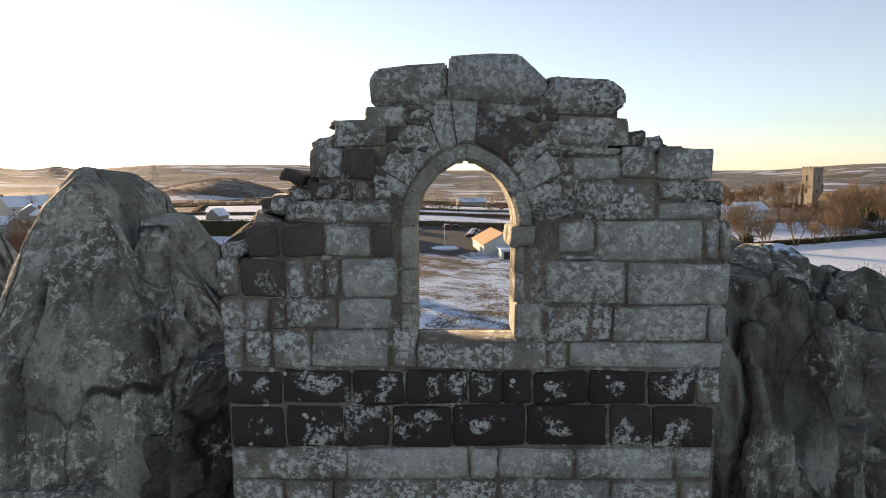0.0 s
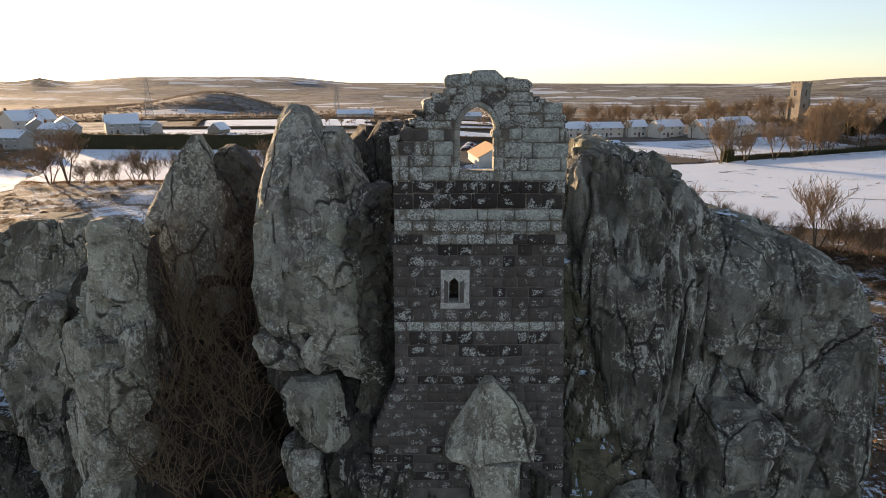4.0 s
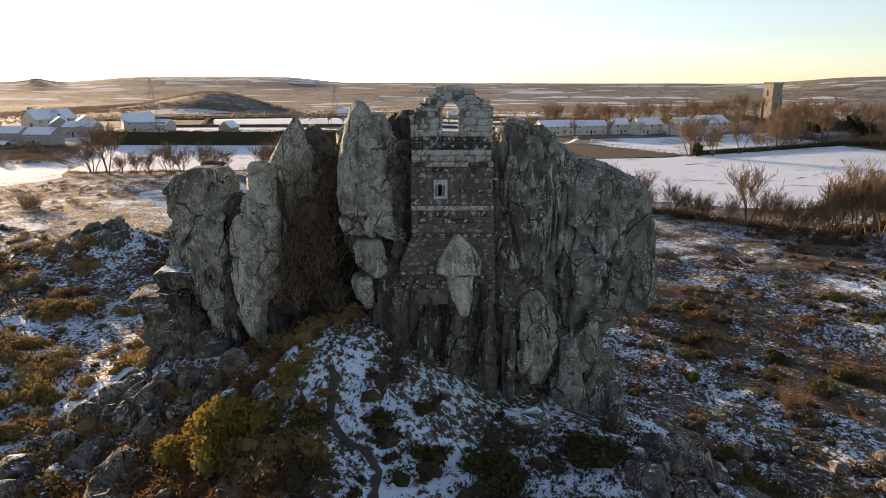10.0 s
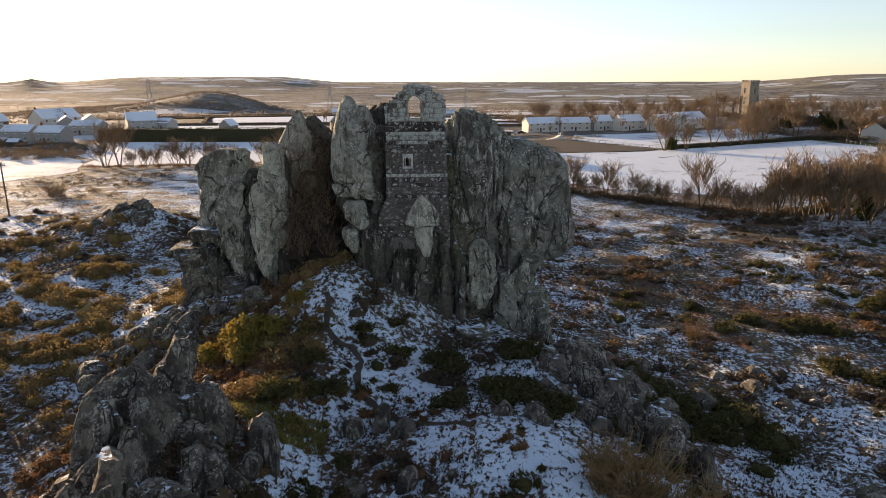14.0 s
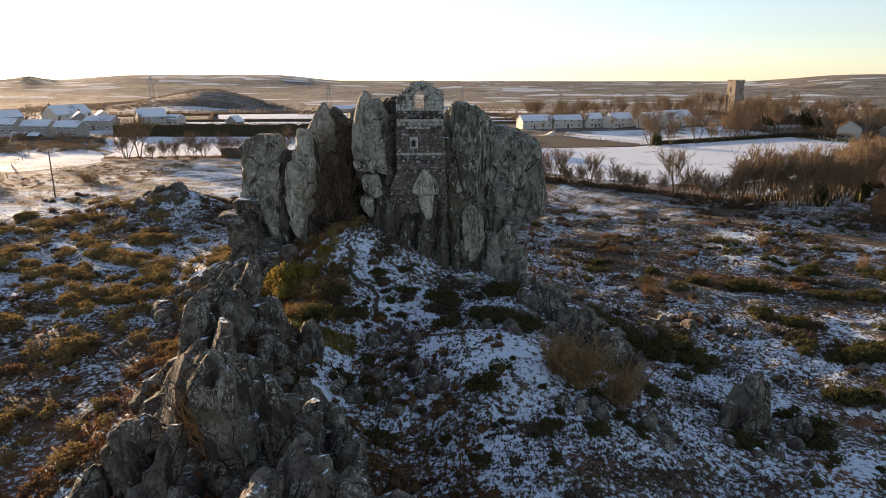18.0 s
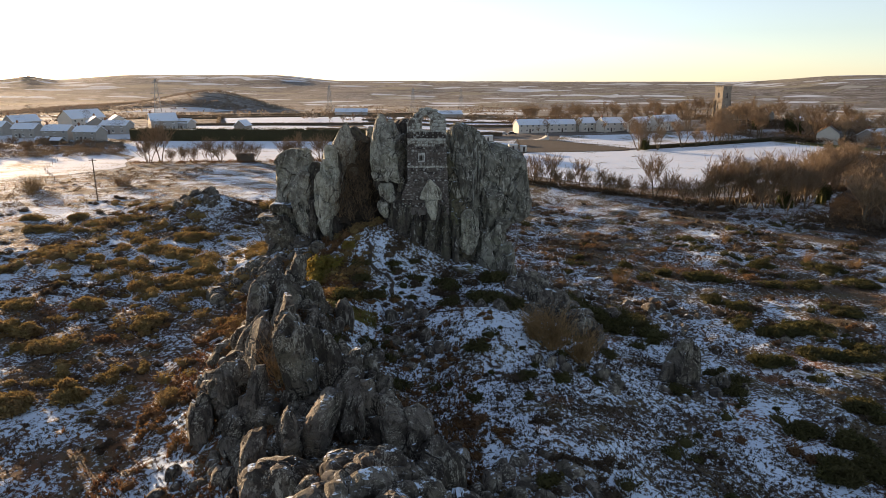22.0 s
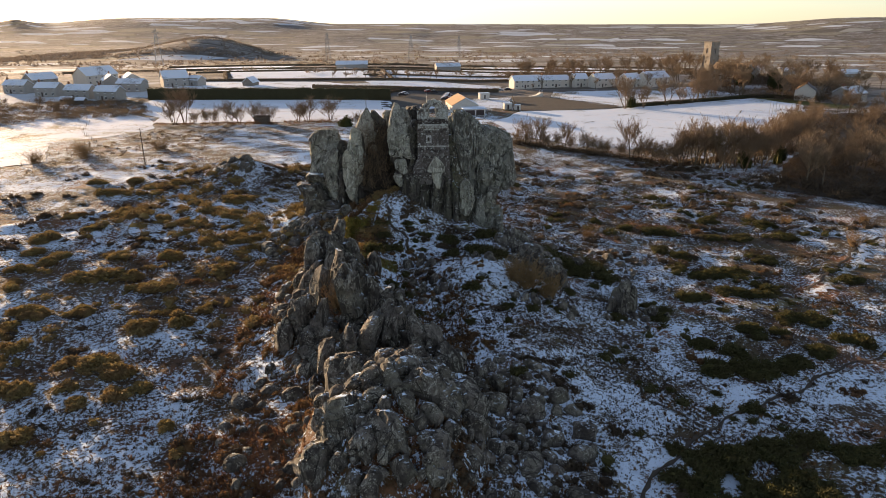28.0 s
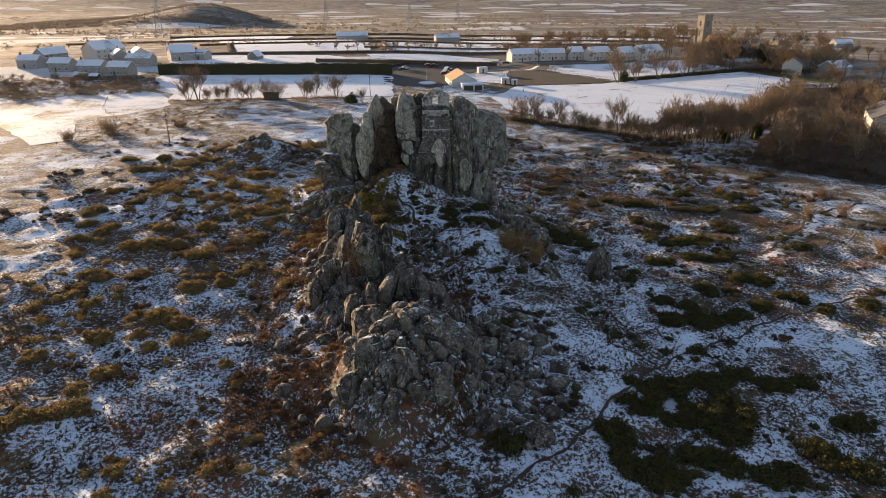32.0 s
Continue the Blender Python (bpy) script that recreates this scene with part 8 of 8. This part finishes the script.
def post(name, x, y, h, r, label, material, arm=0.0):
    o = empty(name, x, y, land1(x, y))
    tagged(o, label, "post")
    v, f = tubes([((0, 0, -0.3), (0, 0, h), r, r * 0.7)], 8)
    mesh_object("pole", v, f, material, o, smooth=True)
    if arm:
        v, f = tubes([((-arm, 0, h - 0.4), (arm, 0, h - 0.4), 0.06, 0.06)], 6)
        mesh_object("crossarm", v, f, material, o)
        for e in (-arm * 0.8, 0.0, arm * 0.8):
            v, f = tubes([((e, 0, h - 0.36), (e, 0, h - 0.1), 0.05, 0.03)], 6)
            mesh_object("insulator", v, f, M_FRAME, o)
    return o


o = post("street_lamp", 0.4, 184, 7.5, 0.09, "tall grey lamp post on the traffic island", M_STEEL)
part("lamp_head", boxed(-0.15, 0.6, -0.12, 0.12, 7.4, 7.6, 0.04), M_STEEL, o)
post("telegraph_pole", -69, 61, 9.0, 0.14, "weathered wooden telegraph pole on the heath", M_POLE, 0.8)
post("telegraph_pole", -22, 146, 8.0, 0.14, "wooden telegraph pole by the pasture", M_POLE, 0.8)

post("field_post", 40.9, 166.4, 1.6, 0.16, "short dark post at the edge of the playing field", M_POLE)


def car(x, y, turn, paint, label):
    o = empty("parked_car", x, y, land1(x, y) + 0.3, turn)
    tagged(o, label, "car", "parked cars")
    bm = prism(((-2.1, 0.35), (2.1, 0.35), (2.15, 0.75), (1.2, 0.95), (0.55, 1.42), (-1.1, 1.45), (-1.9, 0.98), (-2.15, 0.9)), -0.85, 0.85)
    bmesh.ops.bevel(bm, geom=bm.edges[:], offset=0.06, segments=1, affect="EDGES")
    part("body", bm, paint, o)
    for sy in (-1, 1):
        part("side_window", boxed(-1.2, 0.6, sy * 0.862 - 0.008, sy * 0.862 + 0.008, 0.98, 1.32), M_PANE, o)
    for sx in (-1.3, 1.35):
        for sy in (-0.8, 0.8):
            bm = bmesh.new()
            bmesh.ops.create_cone(bm, cap_ends=True, segments=12, radius1=0.32, radius2=0.32, depth=0.2, matrix=Matrix.Translation((sx, sy, 0.32)) @ Matrix.Rotation(radians(90), 4, "X"))
            w = part("wheel", bm, M_DOOR, o)
    part("snow_on_roof", boxed(-1.0, 0.45, -0.7, 0.7, 1.46, 1.52, 0.02), M_SNOW, o)


M_CAR_DARK = plain("dark_car_paint", (0.03, 0.03, 0.04), 0.1, 1.0, 0.3, 0.0)
M_CAR_RED = plain("maroon_car_paint", (0.16, 0.03, 0.03), 0.1, 1.0, 0.3, 0.0)
M_CAR_GREY = plain("silver_car_paint", (0.45, 0.46, 0.48), 0.1, 1.0, 0.3, 0.0)
for k, (x, y) in enumerate(((9.5, 216), (10, 220), (10.5, 224), (11, 228), (11.5, 232), (12, 236), (5, 246), (2, 247), (-10, 232), (-11, 226), (36, 262), (41, 264), (46, 268))):
    paint, word = ((M_CAR_DARK, "dark"), (M_CAR_RED, "maroon"), (M_CAR_GREY, "silver"))[k % 3]
    car(x, y, 5 + 3 * (k % 3), paint, word + " parked car with snow on its roof")

# play area and fences
ob = empty("skate_ramp", 57, 243, land1(57, 243), 8)
tagged(ob, "white curved skate ramp with a rail", "ramp")
part("ramp_body", prism(((-3.5, 0.0), (3.5, 0.0), (3.5, 1.8), (2.4, 1.8), (0.8, 0.8), (-1.2, 0.25), (-3.5, 0.1)), -1.6, 1.6), M_RENDER, ob)
for px in (2.5, 3.4):
    for py in (-1.5, 1.5):
        v, f = tubes([((px, py, 1.8), (px, py, 3.0), 0.05, 0.05)], 6)
        mesh_object("rail_post", v, f, M_FRAME, ob)
for py in (-1.5, 1.5):
    v, f = tubes([((2.5, py, 3.0), (3.4, py, 3.0), 0.05, 0.05), ((2.5, py, 2.4), (3.4, py, 2.4), 0.04, 0.04)], 6)
    mesh_object("rail", v, f, M_FRAME, ob)
for x, y, w, h, tn, lab in ((36, 190, 3.4, 2.6, 5, "white container by the field"), (40, 188, 2.4, 2.2, 5, "white store box by the field"), (29, 228, 5.0, 2.8, 20, "white cabin beside the yard")):
    ob = empty("white_cabin", x, y, land1(x, y) + 0.2, tn)
    tagged(ob, lab, "cabin", "cabins")
    part("body", boxed(-w / 2, w / 2, -1.2, 1.2, 0, h, 0.05), M_RENDER, ob)
    part("roof", boxed(-w / 2 - 0.1, w / 2 + 0.1, -1.3, 1.3, h, h + 0.15, 0.03), M_SNOW, ob)
    part("door", boxed(-0.4, 0.4, -1.24, -1.18, 0.1, 2.0), M_DOOR, ob)


def fence(points, h, gap, label, material, rails=2):
    o = empty("fence", points[0][0], points[0][1], land1(*points[0]))
    tagged(o, label, "fence", "fences")
    base = Vector((points[0][0], points[0][1], land1(*points[0])))
    for (x0, y0), (x1, y1) in zip(points, points[1:]):
        n = max(1, int(math.hypot(x1 - x0, y1 - y0) / gap))
        tops = []
        for k in range(n + 1):
            x, y = x0 + (x1 - x0) * k / n, y0 + (y1 - y0) * k / n
            z = land1(x, y)
            v, f = tubes([(Vector((x, y, z - 0.2)) - base, Vector((x, y, z + h)) - base, 0.07, 0.06)], 5)
            mesh_object("post", v, f, material, o)
            tops.append((x, y, z))
        for r in range(rails):
            e = h * (0.95 - 0.45 * r)
            seg = [(Vector((a[0], a[1], a[2] + e)) - base, Vector((b[0], b[1], b[2] + e)) - base, 0.014, 0.014) for a, b in zip(tops, tops[1:])]
            v, f = tubes(seg, 4)
            mesh_object("rail", v, f, material, o)


fence(((88, 200), (64, 238)), 1.3, 3, "low fence beside the bare ground", M_POLE)
fence(((28, 192), (40, 190), (44, 236)), 1.6, 3, "timber fence round the yard", M_POLE)
fence(((-97, 96), (-112, 118), (-120, 140)), 1.2, 4, "wire fence across the snowy meadow", M_POLE)
fence(((-98, 60), (-97, 96)), 1.2, 4, "wire fence beside the heath", M_POLE)
fence(((139, 146), (143, 172)), 6.0, 3, "tall ball-stop net at the field corner", M_STEEL, 3)

# church
church = empty("church_tower", 173, 306, land1(173, 306) - 0.3, 20)
tagged(church, "square granite church tower with battlements", "church")
H, S = 18.4, 3.05
for k in range(4):
    a = radians(90 * k)
    rot = Matrix.Rotation(a, 3, "Z")
    bm = bmesh.new()
    wall_with_holes(bm, -S, S - 0.601, -S, 0, H, [(-0.8, 0.8, H - 5.6, H - 2.8), (-0.5, 0.5, 7.2, 9.0)], 0.6, 1)
    bmesh.ops.rotate(bm, verts=bm.verts, cent=(0, 0, 0), matrix=rot)
    bmesh.ops.remove_doubles(bm, verts=bm.verts, dist=0.002)
    part("tower_wall", bm, M_CHURCH, church)
    for j in range(6):
        z = H - 5.5 + 0.46 * j
        bm = boxed(-0.8, 0.8, -S + 0.15, -S + 0.4, z, z + 0.12)
        bmesh.ops.rotate(bm, verts=bm.verts, cent=(0, 0, 0), matrix=rot)
        part("louvre", bm, M_SLATE, church)
    for j in range(4):
        bm = boxed(-S - 0.15 + 1.72 * j, -S + 0.85 + 1.72 * j, -S - 0.16, -S + 0.35, H + 0.36, H + 1.25, 0.04)
        bmesh.ops.rotate(bm, verts=bm.verts, cent=(0, 0, 0), matrix=rot)
        part("merlon", bm, M_CHURCH, church)
    for z in (6.2, 12.0):
        bm = boxed(-S - 0.12, S + 0.12, -S - 0.12, -S - 0.003, z, z + 0.25, 0.03)
        bmesh.ops.rotate(bm, verts=bm.verts, cent=(0, 0, 0), matrix=rot)
        part("string_course", bm, M_CHURCH, church)
    bm = boxed(-S - 0.35, -S + 0.6, -S - 0.5, -S - 0.125, 0, 11.5, 0.04)
    bmesh.ops.rotate(bm, verts=bm.verts, cent=(0, 0, 0), matrix=rot)
    part("buttress", bm, M_CHURCH, church)
part("parapet", boxed(-S - 0.17, S + 0.17, -S - 0.17, S + 0.17, H, H + 0.36, 0.03), M_CHURCH, church)
house("church_nave", 178, 286, 20, 10, 5.0, 8.5, -52, "grey stone church nave, one roof slope painted sunlit tan", M_CHURCH, (M_SUNLIT_ROOF, M_SNOW_ROOF), 1, 0, "church buildings", "church", False)
house("church_aisle", 186, 292, 18, 8, 4.0, 6.6, -52, "grey stone church aisle with slate roof", M_CHURCH, (M_SLATE, M_SNOW_ROOF), 1, 0, "church buildings", "church", False)


def pylon(x, y, h, turn):
    o = empty("pylon", x, y, land1(x, y), turn)
    tagged(o, "grey lattice electricity pylon on the plain", "pylon", "pylons")
    w = h * 0.10
    seg = []
    zs = [0, 0.2, 0.4, 0.58, 0.74, 0.88, 1.0]
    for a, b in zip(zs, zs[1:]):
        ra, rb = w * (1 - 0.85 * a), w * (1 - 0.85 * b)
        for k in range(4):
            ca, cb = ((-1, -1), (1, -1), (1, 1), (-1, 1))[k], ((-1, -1), (1, -1), (1, 1), (-1, 1))[(k + 1) % 4]
            seg.append(((ca[0] * ra, ca[1] * ra, h * a), (ca[0] * rb, ca[1] * rb, h * b), 0.22, 0.22))
            seg.append(((ca[0] * ra, ca[1] * ra, h * a), (cb[0] * rb, cb[1] * rb, h * b), 0.13, 0.13))
    v, f = tubes(seg, 4)
    mesh_object("lattice", v, f, M_STEEL, o)
    for z, l in ((0.62, 0.16), (0.76, 0.13), (0.90, 0.10)):
        v, f = tubes([((-h * l, 0, h * z), (h * l, 0, h * z), 0.18, 0.18), ((-h * l, 0, h * z), (0, 0, h * (z + 0.06)), 0.12, 0.12), ((h * l, 0, h * z), (0, 0, h * (z + 0.06)), 0.12, 0.12)], 4)
        mesh_object("crossarm", v, f, M_STEEL, o)


for x, y, h in ((-300, 680, 42), (-150, 980, 44), (-20, 1080, 44), (70, 1200, 44), (-420, 560, 20)):
    pylon(x, y, h, 25)

# wind-bent tree by the estate
long_hedge("roadside_bank", ((-30, 216), (-6, 262)), 1.4, 1.2, M_HEATHER, "rough bank beside the car park", 97, 10)
def far_scrub(name, n, x_range, y_range, size, label, seed, cut, material, leaves=8, leaf=1.2):
    g = np.random.default_rng(seed)
    x, y = g.uniform(*x_range, n), g.uniform(*y_range, n)
    p = np.stack([x / 260, y / 110, np.zeros(n)], -1)
    keep = fbm(p, 4, seed) + g.normal(0, 0.06, n) > cut
    x, y = x[keep], y[keep]
    w = size * g.uniform(0.5, 1.4, len(x))
    c = np.stack([x, y, land(x, y) + 0.2 * w], -1)
    r = np.stack([w * 1.3, w * 1.3, w * g.uniform(0.4, 0.7, len(x))], -1)
    v, f = leaf_cloud(g, c, r, leaves, leaf)
    return tagged(mesh_object(name, v, f, material), label, "scrub", kind="stuff")


# brown scrub paled so that its colour holds the distance haze
M_HAZED_SCRUB = foliage("haze_paled_winter_scrub", (0.19, 0.155, 0.125), (0.27, 0.225, 0.18), (0.22, 0.18, 0.145))
far_scrub("plain_scrub", 2600, (-700, 900), (330, 1000), 3.2, "brown scrub and small woods across the plain", 101, 0.05, M_HAZED_SCRUB, 12, 1.0)
far_scrub("valley_scrub", 3600, (-1500, 2000), (900, 2600), 6.0, "brown scrub across the valley", 103, 0.05, M_HAZED_SCRUB, 8, 2.4)
far_scrub("hill_wood", 2200, (-960, -310), (1200, 1460), 4.5, "brown wood covering a low hill", 105, -0.1, M_HAZED_SCRUB, 10, 1.6)
